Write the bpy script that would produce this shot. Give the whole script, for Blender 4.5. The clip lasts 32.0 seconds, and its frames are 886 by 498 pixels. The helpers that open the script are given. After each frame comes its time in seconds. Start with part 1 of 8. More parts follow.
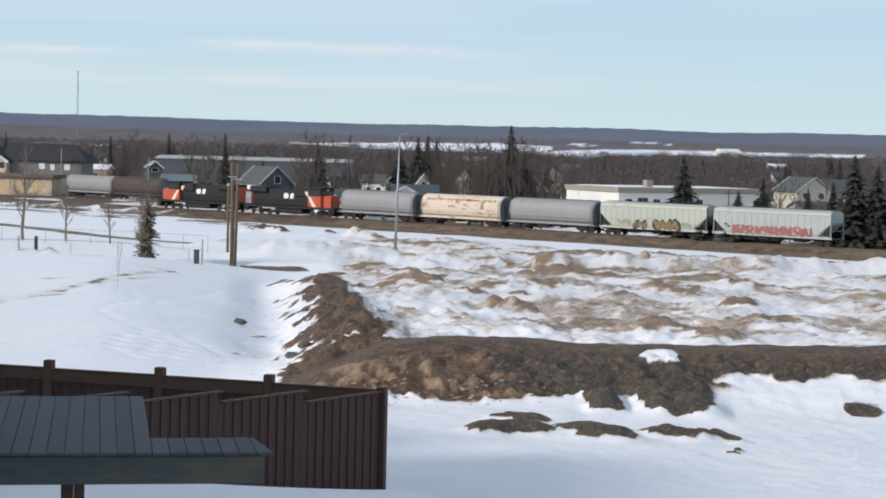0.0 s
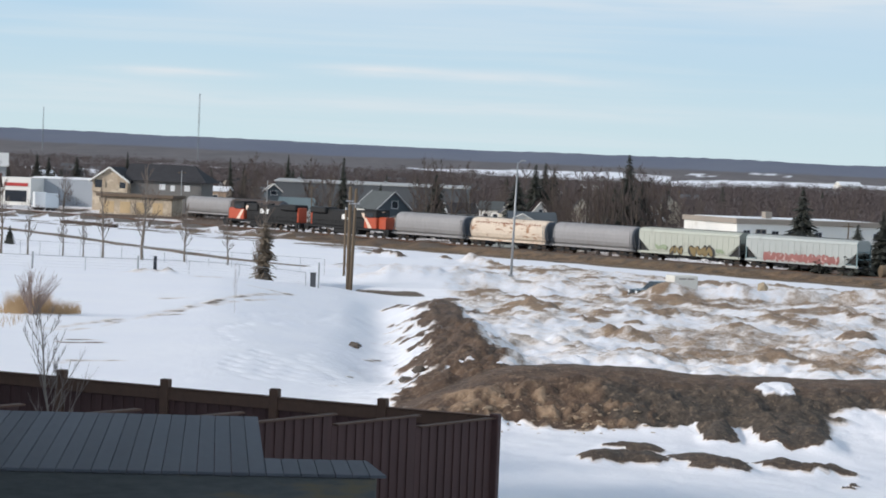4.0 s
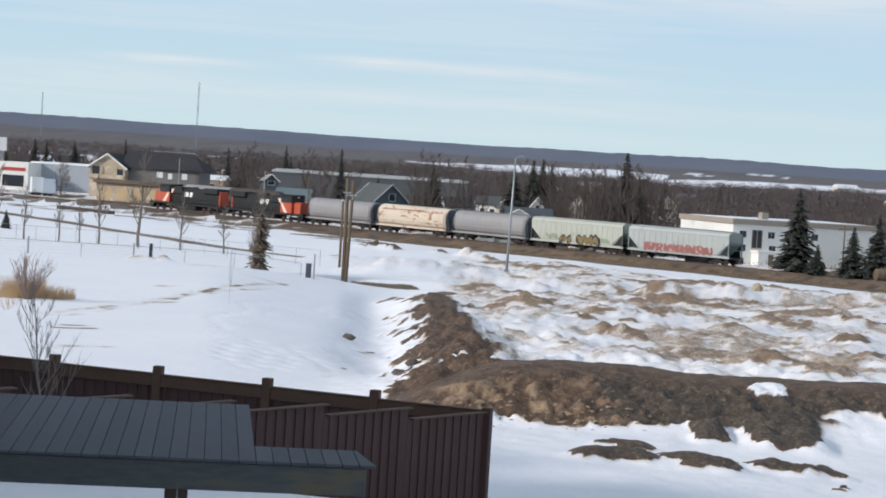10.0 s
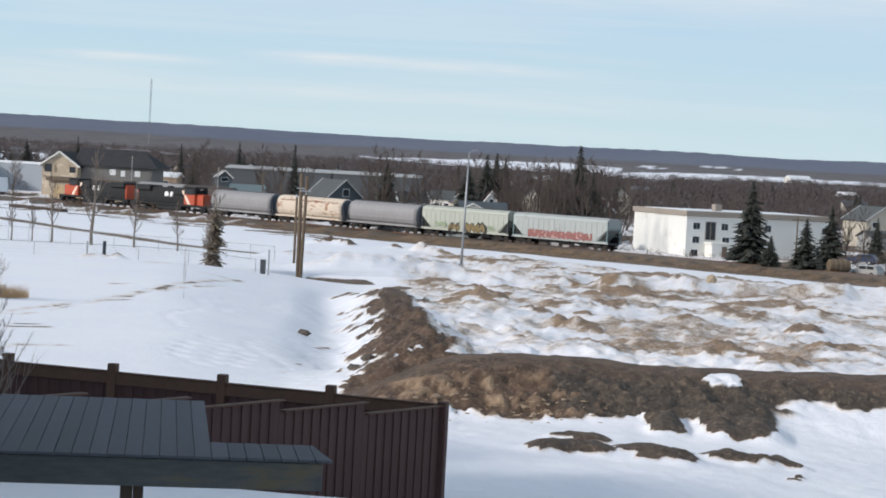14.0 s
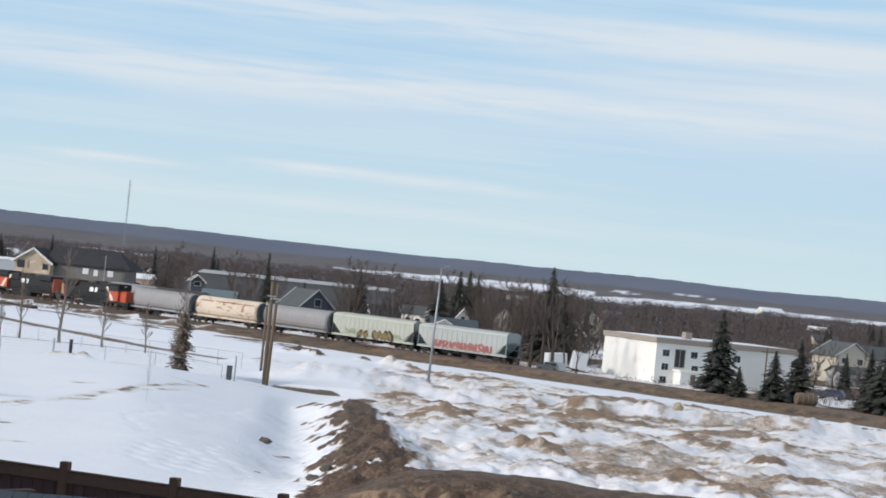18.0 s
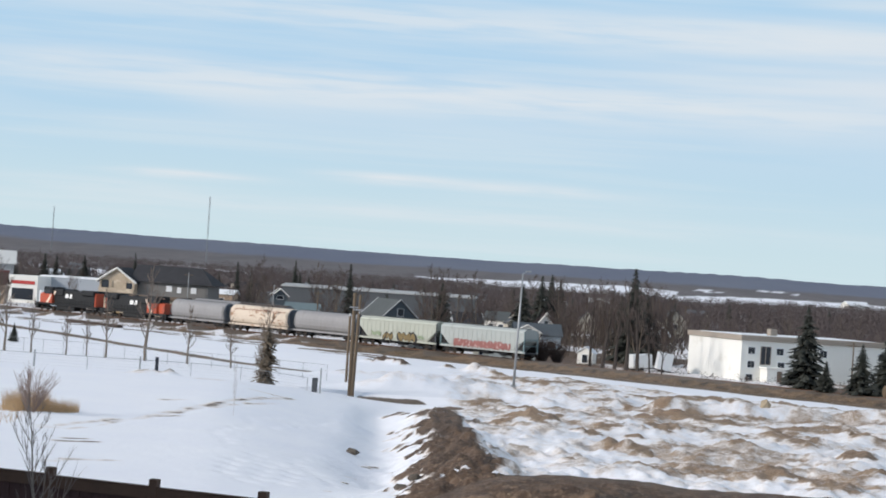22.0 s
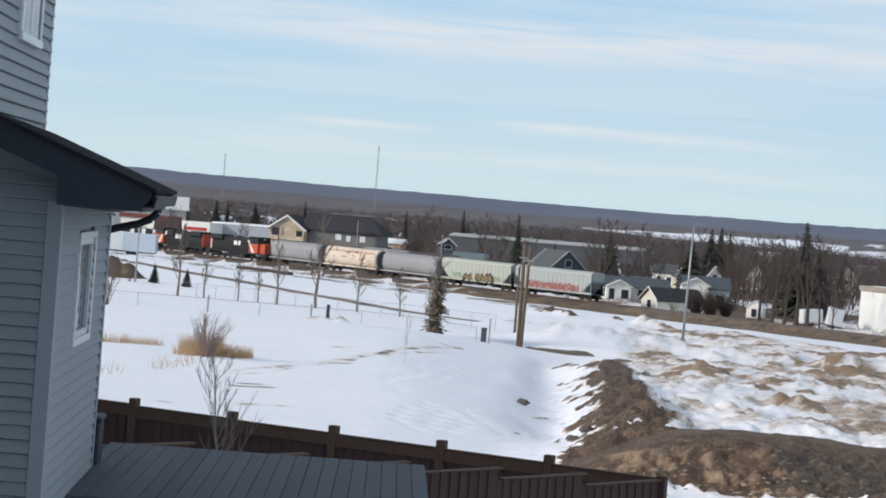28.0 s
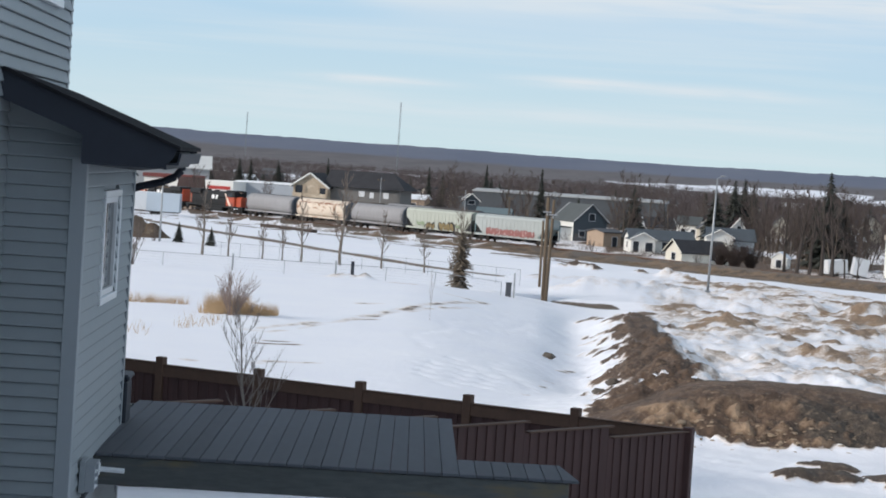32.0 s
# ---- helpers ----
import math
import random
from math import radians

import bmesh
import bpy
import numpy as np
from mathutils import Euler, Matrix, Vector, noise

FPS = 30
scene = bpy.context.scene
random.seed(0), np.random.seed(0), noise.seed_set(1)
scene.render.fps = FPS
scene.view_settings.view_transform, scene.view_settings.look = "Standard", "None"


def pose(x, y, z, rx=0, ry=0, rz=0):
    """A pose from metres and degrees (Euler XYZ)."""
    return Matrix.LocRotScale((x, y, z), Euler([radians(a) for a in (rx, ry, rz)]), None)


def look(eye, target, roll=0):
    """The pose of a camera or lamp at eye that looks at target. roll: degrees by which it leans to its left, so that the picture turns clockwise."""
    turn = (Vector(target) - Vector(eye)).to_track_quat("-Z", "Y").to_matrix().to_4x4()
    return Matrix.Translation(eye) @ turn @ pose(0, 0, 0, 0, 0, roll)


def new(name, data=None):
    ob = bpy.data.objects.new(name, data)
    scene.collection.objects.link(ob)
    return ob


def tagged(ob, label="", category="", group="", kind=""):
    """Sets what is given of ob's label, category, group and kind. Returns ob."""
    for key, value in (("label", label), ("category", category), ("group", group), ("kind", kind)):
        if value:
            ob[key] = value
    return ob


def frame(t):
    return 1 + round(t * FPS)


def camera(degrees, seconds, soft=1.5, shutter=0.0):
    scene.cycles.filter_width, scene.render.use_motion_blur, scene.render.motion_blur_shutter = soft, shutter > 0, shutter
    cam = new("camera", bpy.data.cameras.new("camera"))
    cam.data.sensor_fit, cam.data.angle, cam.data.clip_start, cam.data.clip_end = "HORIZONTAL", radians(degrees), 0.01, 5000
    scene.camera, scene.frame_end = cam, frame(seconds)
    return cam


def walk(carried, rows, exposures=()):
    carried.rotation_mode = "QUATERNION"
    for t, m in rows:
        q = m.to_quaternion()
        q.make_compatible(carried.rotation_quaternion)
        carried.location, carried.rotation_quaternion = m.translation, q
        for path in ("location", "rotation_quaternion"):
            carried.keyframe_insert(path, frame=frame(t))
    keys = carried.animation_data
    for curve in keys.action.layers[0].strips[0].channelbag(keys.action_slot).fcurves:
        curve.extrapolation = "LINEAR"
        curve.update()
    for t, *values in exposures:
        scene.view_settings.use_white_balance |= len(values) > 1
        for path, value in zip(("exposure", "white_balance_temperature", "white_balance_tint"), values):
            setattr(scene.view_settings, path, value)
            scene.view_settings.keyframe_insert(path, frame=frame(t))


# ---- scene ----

cam = camera(23.62, 32.0, soft=1.8, shutter=0.0)
PATH = [
    (0, (-0.093, 0.000, 12.342), (5.78, 99.70, 7.33), 1.40),
    (0.5, (-0.081, 0.000, 12.350), (4.89, 99.80, 8.39), 1.41),
    (1, (-0.099, 0.000, 12.349), (3.64, 99.80, 7.21), 2.04),
    (1.5, (-0.091, 0.000, 12.339), (3.35, 99.81, 7.29), 1.82),
    (2, (-0.093, 0.000, 12.345), (2.80, 99.87, 8.06), 1.80),
    (2.5, (-0.098, 0.000, 12.340), (2.12, 99.89, 8.23), 1.99),
    (3, (-0.103, 0.000, 12.346), (1.39, 99.92, 8.60), 2.22),
    (3.5, (-0.107, 0.000, 12.341), (0.25, 99.91, 8.15), 2.38),
    (5.5, (-0.060, 0.000, 12.321), (0.38, 99.97, 9.85), 2.33),
    (6, (-0.065, 0.000, 12.323), (-0.68, 99.97, 9.79), 2.22),
    (6.5, (-0.068, 0.000, 12.320), (-1.88, 99.95, 9.77), 2.50),
    (7, (-0.063, 0.000, 12.320), (0.61, 99.94, 8.99), 2.17),
    (7.5, (-0.072, 0.000, 12.315), (2.82, 99.94, 10.52), 1.85),
    (8, (-0.069, 0.000, 12.318), (2.05, 99.97, 11.46), 2.17),
    (8.5, (-0.075, 0.000, 12.323), (0.72, 99.96, 9.65), 2.34),
    (9, (-0.086, 0.000, 12.320), (1.10, 99.88, 7.56), 3.24),
    (9.5, (-0.090, 0.000, 12.317), (1.06, 99.86, 7.10), 3.51),
    (10, (-0.087, 0.000, 12.317), (0.48, 99.91, 8.12), 3.62),
    (10.5, (-0.084, 0.000, 12.318), (-0.11, 99.96, 9.39), 3.41),
    (11, (-0.076, 0.000, 12.314), (-0.76, 99.95, 9.30), 3.38),
    (11.5, (-0.076, 0.000, 12.316), (-0.82, 99.96, 9.49), 3.17),
    (12, (-0.078, 0.000, 12.310), (-0.36, 99.91, 8.12), 2.99),
    (12.5, (-0.081, 0.000, 12.316), (-0.58, 99.92, 8.36), 2.84),
    (13, (-0.088, 0.000, 12.317), (0.70, 99.94, 8.80), 3.01),
    (13.5, (-0.085, 0.000, 12.313), (1.91, 99.90, 8.42), 3.18),
    (15.5, (-0.048, 0.000, 12.275), (4.77, 99.77, 7.61), 3.35),
    (16, (0.037, 0.000, 12.261), (5.84, 99.76, 8.43), 5.47),
    (16.5, (0.096, 0.000, 12.299), (4.68, 99.88, 10.49), 7.68),
    (17, (0.133, 0.000, 12.298), (2.44, 99.96, 10.54), 6.30),
    (17.5, (0.136, 0.000, 12.296), (2.04, 99.98, 12.26), 6.31),
    (18, (0.117, 0.000, 12.293), (3.69, 99.93, 13.51), 5.88),
    (18.5, (0.140, 0.000, 12.297), (4.36, 99.91, 13.00), 5.96),
    (19, (0.137, 0.000, 12.289), (2.18, 99.98, 12.54), 4.72),
    (19.5, (0.143, 0.000, 12.296), (0.91, 99.99, 11.62), 4.29),
    (20, (0.147, 0.000, 12.292), (1.06, 99.99, 11.81), 4.22),
    (20.5, (0.154, 0.000, 12.294), (0.35, 100.00, 12.20), 3.89),
    (21, (0.144, 0.000, 12.296), (0.23, 100.00, 12.90), 3.87),
    (21.5, (0.149, 0.000, 12.299), (0.06, 100.00, 13.24), 3.93),
    (22, (0.148, 0.000, 12.299), (-0.10, 99.99, 13.50), 3.86),
    (22.5, (0.148, 0.000, 12.312), (-0.40, 100.00, 12.76), 3.38),
    (23, (0.155, 0.000, 12.328), (-1.19, 99.99, 12.11), 2.35),
    (23.5, (0.144, 0.000, 12.336), (-0.74, 99.95, 9.45), 1.92),
    (24, (0.135, 0.000, 12.330), (-4.48, 99.74, 6.85), 2.51),
    (24.5, (0.136, 0.000, 12.333), (-6.40, 99.69, 8.03), 2.87),
    (25, (0.139, 0.000, 12.324), (-7.99, 99.53, 6.98), 2.82),
    (25.5, (0.149, 0.000, 12.319), (-8.24, 99.53, 7.57), 3.04),
    (26, (0.119, 0.000, 12.318), (-7.93, 99.62, 9.04), 3.08),
    (26.5, (0.031, 0.000, 12.302), (-7.32, 99.70, 10.08), 3.23),
    (28.5, (-0.119, 0.000, 12.280), (-8.26, 99.66, 10.68), 4.76),
    (29, (-0.118, 0.000, 12.274), (-8.68, 99.62, 10.85), 4.31),
    (29.5, (-0.118, 0.000, 12.273), (-9.37, 99.56, 10.57), 4.15),
    (30, (-0.114, 0.000, 12.271), (-9.07, 99.57, 9.80), 3.91),
    (30.5, (-0.110, 0.000, 12.268), (-8.80, 99.60, 10.32), 3.43),
    (31, (-0.115, 0.000, 12.268), (-8.77, 99.61, 10.48), 3.43),
    (31.5, (-0.122, 0.000, 12.275), (-9.12, 99.51, 8.07), 3.92),
    (32, (-0.120, 0.000, 12.268), (-9.00, 99.53, 8.40), 3.77),
]
walk(cam, [(t, look(eye, target, roll)) for t, eye, target, roll in PATH])

# ---------------- light ----------------
SUN_TO = Vector((-0.90, -0.43, 0.0)).normalized()
SUN_ELEV = radians(24)
sun_dir = Vector((SUN_TO.x * math.cos(SUN_ELEV), SUN_TO.y * math.cos(SUN_ELEV), math.sin(SUN_ELEV)))
sun_data = bpy.data.lights.new("sun", "SUN")
sun_data.energy, sun_data.angle, sun_data.color = 2.7, radians(6.0), (1.0, 0.92, 0.845)
sun_ob = new("sun", sun_data)
sun_ob.matrix_world = look(sun_dir * 100, (0, 0, 0))
scene.view_settings.exposure = 0.0


def node(tree, kind, **values):
    n = tree.nodes.new(kind)
    for key, value in values.items():
        if key == "props":
            for k, v in value.items():
                setattr(n, k, v)
        else:
            n.inputs[key.replace("_", " ")].default_value = value
    return n


def make_world():
    world = bpy.data.worlds.new("sky")
    scene.world = world
    world.use_nodes = True
    t = world.node_tree
    t.nodes.clear()
    out = t.nodes.new("ShaderNodeOutputWorld")
    bg = t.nodes.new("ShaderNodeBackground")
    bg.inputs["Strength"].default_value = 0.118
    sky = t.nodes.new("ShaderNodeTexSky")
    sky.sky_type = "NISHITA"
    sky.sun_disc = False
    sky.sun_elevation = SUN_ELEV
    sky.sun_rotation = math.atan2(SUN_TO.x, SUN_TO.y)
    sky.air_density, sky.dust_density, sky.ozone_density = 1.0, 0.6, 1.2
    # thin cirrus over the whole sky: a pale veil low down, long streaks higher up
    coord = t.nodes.new("ShaderNodeTexCoord")
    split = t.nodes.new("ShaderNodeSeparateXYZ")
    t.links.new(coord.outputs["Generated"], split.inputs["Vector"])

    def streaks(scale, size, detail, lo, hi, tilt, warp):
        stretch = t.nodes.new("ShaderNodeMapping")
        stretch.inputs["Scale"].default_value = scale
        stretch.inputs["Rotation"].default_value = tilt
        n = t.nodes.new("ShaderNodeTexNoise")
        n.inputs["Scale"].default_value, n.inputs["Detail"].default_value = size, detail
        n.inputs["Roughness"].default_value, n.inputs["Distortion"].default_value = 0.52, warp
        r = t.nodes.new("ShaderNodeMapRange")
        r.interpolation_type = "SMOOTHSTEP"
        r.inputs["From Min"].default_value, r.inputs["From Max"].default_value = lo, hi
        t.links.new(coord.outputs["Generated"], stretch.inputs["Vector"])
        t.links.new(stretch.outputs["Vector"], n.inputs["Vector"])
        t.links.new(n.outputs["Fac"], r.inputs["Value"])
        return r.outputs["Result"]

    def mixed(f, a, b):
        m = t.nodes.new("ShaderNodeMix")
        m.data_type = "RGBA"
        t.links.new(f, m.inputs["Factor"]) if not isinstance(f, float) else setattr(m.inputs["Factor"], "default_value", f)
        for key, v in (("A", a), ("B", b)):
            if isinstance(v, tuple):
                m.inputs[key].default_value = (*v, 1)
            else:
                t.links.new(v, m.inputs[key])
        return m.outputs["Result"]

    def level(lo, hi):
        r = t.nodes.new("ShaderNodeMapRange")
        r.interpolation_type = "SMOOTHSTEP"
        r.inputs["From Min"].default_value, r.inputs["From Max"].default_value = lo, hi
        t.links.new(split.outputs["Z"], r.inputs["Value"])
        return r.outputs["Result"]

    clear = mixed(level(0.0, 0.10), (5.15, 6.4, 6.85), (3.7, 5.5, 7.15))
    clear = mixed(level(0.14, 0.55), clear, sky.outputs["Color"])
    broad = streaks((1.0, 1.0, 13.0), 2.4, 3.0, 0.40, 0.62, (0.03, 0.02, 0.0), 0.35)
    thin = streaks((2.0, 2.0, 62.0), 1.7, 5.0, 0.50, 0.74, (0.015, 0.0, 0.0), 0.15)
    rise = level(0.045, 0.10)
    gate = t.nodes.new("ShaderNodeMath")
    gate.operation = "MULTIPLY"
    t.links.new(broad, gate.inputs[0])
    t.links.new(rise, gate.inputs[1])
    veil = mixed(gate.outputs[0], clear, (5.75, 6.45, 7.1))
    soft_thin = t.nodes.new("ShaderNodeMath")
    soft_thin.operation = "MULTIPLY"
    soft_thin.inputs[1].default_value = 0.4
    t.links.new(thin, soft_thin.inputs[0])
    veil = mixed(soft_thin.outputs[0], veil, (5.9, 6.6, 7.05))
    # three long wisps low over the valley
    ratio = t.nodes.new("ShaderNodeMath")
    ratio.operation = "DIVIDE"
    t.links.new(split.outputs["X"], ratio.inputs[0])
    t.links.new(split.outputs["Y"], ratio.inputs[1])

    def calc(op, a, b):
        n = t.nodes.new("ShaderNodeMath")
        n.operation = op
        for k, v in enumerate((a, b)):
            if isinstance(v, float):
                n.inputs[k].default_value = v
            else:
                t.links.new(v, n.inputs[k])
        return n.outputs[0]

    ahead = calc("GREATER_THAN", split.outputs["Y"], 0.0)
    ragged = streaks((9.0, 9.0, 120.0), 2.0, 4.0, 0.25, 0.65, (0.0, 0.0, 0.0), 0.3)
    for u0, v0, wide, high, strength in ((-0.126, 0.0386, 0.034, 0.0021, 0.95), (-0.03, 0.0435, 0.03, 0.0026, 0.95), (0.035, 0.0425, 0.05, 0.0030, 0.75), (-0.01, 0.0275, 0.20, 0.0042, 0.5), (-0.17, 0.032, 0.05, 0.003, 0.4), (0.0, 0.085, 0.30, 0.010, 0.8), (0.05, 0.118, 0.35, 0.009, 0.7)):
        du = calc("DIVIDE", calc("SUBTRACT", ratio.outputs[0], u0), wide)
        dv = calc("DIVIDE", calc("SUBTRACT", split.outputs["Z"], v0), high)
        q = calc("ADD", calc("MULTIPLY", du, du), calc("MULTIPLY", dv, dv))
        f = calc("MULTIPLY", calc("POWER", 0.3679, q), calc("MULTIPLY", calc("ADD", calc("MULTIPLY", ragged, 0.75), 0.25), strength))
        veil = mixed(calc("MULTIPLY", f, ahead), veil, (6.35, 6.75, 7.1))
    t.links.new(veil, bg.inputs["Color"])
    t.links.new(bg.outputs["Background"], out.inputs["Surface"])


make_world()


# ---------------- materials ----------------
MATS = {}


def mat(name, color, rough=0.7, metal=0.0, vary=0.25, scale=3.0, bump=0.0, spots=None, spot_scale=1.0, spot_at=0.55, streak=(1, 1, 1), random_tone=0.0):
    """A surface with variation at two scales; spots: the colour of stains or wear, in patches."""
    if name in MATS:
        return MATS[name]
    m = bpy.data.materials.new(name)
    m.use_nodes = True
    t = m.node_tree
    bsdf = t.nodes["Principled BSDF"]
    bsdf.inputs["Roughness"].default_value = rough
    bsdf.inputs["Metallic"].default_value = metal
    coord = t.nodes.new("ShaderNodeTexCoord")
    mapping = t.nodes.new("ShaderNodeMapping")
    mapping.inputs["Scale"].default_value = streak
    t.links.new(coord.outputs["Object"], mapping.inputs["Vector"])
    big = node(t, "ShaderNodeTexNoise", Scale=scale * 0.25, Detail=4.0, Roughness=0.6)
    fine = node(t, "ShaderNodeTexNoise", Scale=scale * 4.0, Detail=6.0, Roughness=0.7)
    t.links.new(mapping.outputs["Vector"], big.inputs["Vector"])
    t.links.new(mapping.outputs["Vector"], fine.inputs["Vector"])
    both = node(t, "ShaderNodeMath", props={"operation": "ADD"})
    t.links.new(big.outputs["Fac"], both.inputs[0])
    t.links.new(fine.outputs["Fac"], both.inputs[1])
    value = both.outputs[0]
    if random_tone:
        info = t.nodes.new("ShaderNodeObjectInfo")
        more = node(t, "ShaderNodeMath", props={"operation": "MULTIPLY_ADD"})
        more.inputs[1].default_value = random_tone
        t.links.new(info.outputs["Random"], more.inputs[0])
        t.links.new(both.outputs[0], more.inputs[2])
        value = more.outputs[0]
    tone = node(t, "ShaderNodeMapRange")
    tone.inputs["From Min"].default_value, tone.inputs["From Max"].default_value = 0.55, 1.45 + random_tone
    tone.inputs["To Min"].default_value, tone.inputs["To Max"].default_value = 1 - vary, 1 + vary
    t.links.new(value, tone.inputs["Value"])
    shade = t.nodes.new("ShaderNodeVectorMath")
    shade.operation = "SCALE"
    shade.inputs[0].default_value = color[:3]
    t.links.new(tone.outputs["Result"], shade.inputs["Scale"])
    last = shade.outputs["Vector"]
    if spots:
        patch = node(t, "ShaderNodeTexNoise", Scale=spot_scale, Detail=5.0, Roughness=0.65)
        t.links.new(mapping.outputs["Vector"], patch.inputs["Vector"])
        ramp = t.nodes.new("ShaderNodeMapRange")
        ramp.inputs["From Min"].default_value, ramp.inputs["From Max"].default_value = spot_at, spot_at + 0.1
        t.links.new(patch.outputs["Fac"], ramp.inputs["Value"])
        mix = t.nodes.new("ShaderNodeMix")
        mix.data_type = "RGBA"
        mix.inputs["B"].default_value = (*spots[:3], 1)
        t.links.new(ramp.outputs["Result"], mix.inputs["Factor"])
        t.links.new(last, mix.inputs["A"])
        last = mix.outputs["Result"]
    t.links.new(last, bsdf.inputs["Base Color"])
    if bump:
        b = node(t, "ShaderNodeBump", Strength=0.6, Distance=bump)
        t.links.new(fine.outputs["Fac"], b.inputs["Height"])
        t.links.new(b.outputs["Normal"], bsdf.inputs["Normal"])
    MATS[name] = m
    return m


def ground_material():
    """Snow with dirt, dead grass and gravel laid in by the sheet's own attributes."""
    m = bpy.data.materials.new("snow_and_earth")
    m.use_nodes = True
    t = m.node_tree
    bsdf = t.nodes["Principled BSDF"]
    bsdf.inputs["Roughness"].default_value = 0.75
    pos = t.nodes.new("ShaderNodeNewGeometry")

    def noise_at(scale, detail=5.0, stretch=None):
        n = node(t, "ShaderNodeTexNoise", Scale=scale, Detail=detail, Roughness=0.62)
        if stretch:
            mp = t.nodes.new("ShaderNodeMapping")
            mp.inputs["Scale"].default_value = stretch
            t.links.new(pos.outputs["Position"], mp.inputs["Vector"])
            t.links.new(mp.outputs["Vector"], n.inputs["Vector"])
        else:
            t.links.new(pos.outputs["Position"], n.inputs["Vector"])
        return n.outputs["Fac"]

    def attr(name):
        a = t.nodes.new("ShaderNodeAttribute")
        a.attribute_name = name
        return a.outputs["Fac"]

    def math_(op, a, b):
        n = node(t, "ShaderNodeMath", props={"operation": op})
        for k, v in enumerate((a, b)):
            if isinstance(v, (int, float)):
                n.inputs[k].default_value = v
            else:
                t.links.new(v, n.inputs[k])
        return n.outputs[0]

    def ramp(value, lo, hi):
        n = t.nodes.new("ShaderNodeMapRange")
        n.inputs["From Min"].default_value, n.inputs["From Max"].default_value = lo, hi
        t.links.new(value, n.inputs["Value"])
        return n.outputs["Result"]

    def blend(f, a, b):
        n = t.nodes.new("ShaderNodeMix")
        n.data_type = "RGBA"
        t.links.new(f, n.inputs["Factor"])
        for key, v in (("A", a), ("B", b)):
            if isinstance(v, tuple):
                n.inputs[key].default_value = (*v, 1)
            else:
                t.links.new(v, n.inputs[key])
        return n.outputs["Result"]

    grain = noise_at(7.0)
    mid = noise_at(1.1)
    broad = noise_at(0.16)
    snow = blend(ramp(broad, 0.35, 0.7), (0.865, 0.872, 0.925), (0.905, 0.908, 0.94))
    dirt = blend(ramp(mid, 0.35, 0.68), (0.066, 0.0395, 0.025), (0.150, 0.092, 0.057))
    dirt = blend(ramp(math_("ADD", math_("MULTIPLY", grain, 0.6), math_("MULTIPLY", noise_at(2.6), 0.5)), 0.60, 0.72), dirt, (0.27, 0.185, 0.125))
    dirt = blend(math_("MULTIPLY", math_("MAXIMUM", math_("MULTIPLY", attr("dark"), -1.0), 0.0), 0.8), dirt, blend(ramp(mid, 0.3, 0.7), (0.225, 0.140, 0.085), (0.42, 0.295, 0.19)))
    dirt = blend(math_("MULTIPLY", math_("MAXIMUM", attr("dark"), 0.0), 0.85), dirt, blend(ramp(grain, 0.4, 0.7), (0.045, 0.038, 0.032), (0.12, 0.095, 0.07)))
    speck = noise_at(4.5, 6.0)
    dirt = blend(math_("MULTIPLY", ramp(speck, 0.54, 0.64), 0.4), dirt, (0.045, 0.031, 0.023))
    dirt = blend(math_("MULTIPLY", ramp(noise_at(6.5, 6.0), 0.56, 0.66), 0.5), dirt, (0.30, 0.22, 0.155))
    straw = blend(ramp(mid, 0.3, 0.7), (0.12, 0.076, 0.045), (0.25, 0.17, 0.105))
    straw = blend(ramp(math_("ADD", noise_at(0.45), math_("MULTIPLY", grain, 0.3)), 0.62, 0.78), straw, (0.062, 0.046, 0.034))
    gravel = blend(ramp(grain, 0.35, 0.7), (0.085, 0.065, 0.05), (0.19, 0.15, 0.115))
    rough_edge = math_("ADD", math_("MULTIPLY", math_("SUBTRACT", mid, 0.5), 0.55), math_("MULTIPLY", math_("SUBTRACT", grain, 0.5), 0.45))
    col = snow
    grime = math_("MULTIPLY", ramp(math_("ADD", attr("dirt"), math_("MULTIPLY", rough_edge, 1.3)), 0.12, 0.62), ramp(attr("dirt"), 0.03, 0.16))
    col = blend(math_("MULTIPLY", grime, 0.72), col, (0.60, 0.465, 0.335))
    col = blend(ramp(math_("ADD", attr("dirt"), rough_edge), 0.41, 0.64), col, dirt)
    col = blend(ramp(math_("ADD", attr("straw"), rough_edge), 0.45, 0.6), col, straw)
    col = blend(ramp(math_("ADD", attr("gravel"), math_("MULTIPLY", rough_edge, 0.6)), 0.45, 0.55), col, gravel)
    forest = blend(ramp(noise_at(0.02, 6.0, (1, 0.25, 1)), 0.35, 0.65), (0.086, 0.071, 0.072), (0.128, 0.106, 0.104))
    col = blend(attr("woods"), col, forest)
    # far ridge: distance haze put into the colour as blue-grey
    hazed_hills = blend(ramp(noise_at(0.004, 6.0, (1, 0.3, 4)), 0.35, 0.65), (0.098, 0.112, 0.165), (0.122, 0.134, 0.180))
    col = blend(attr("ridge"), col, hazed_hills)
    t.links.new(col, bsdf.inputs["Base Color"])
    b = node(t, "ShaderNodeBump", Strength=0.5, Distance=0.10)
    crumbs = math_("MULTIPLY", math_("ADD", math_("MULTIPLY", noise_at(3.2, 6.0), 2.2), math_("MULTIPLY", grain, 1.2)), ramp(attr("dirt"), 0.3, 0.6))
    t.links.new(math_("ADD", crumbs, math_("ADD", mid, math_("MULTIPLY", grain, 0.4))), b.inputs["Height"])
    t.links.new(b.outputs["Normal"], bsdf.inputs["Normal"])
    return m


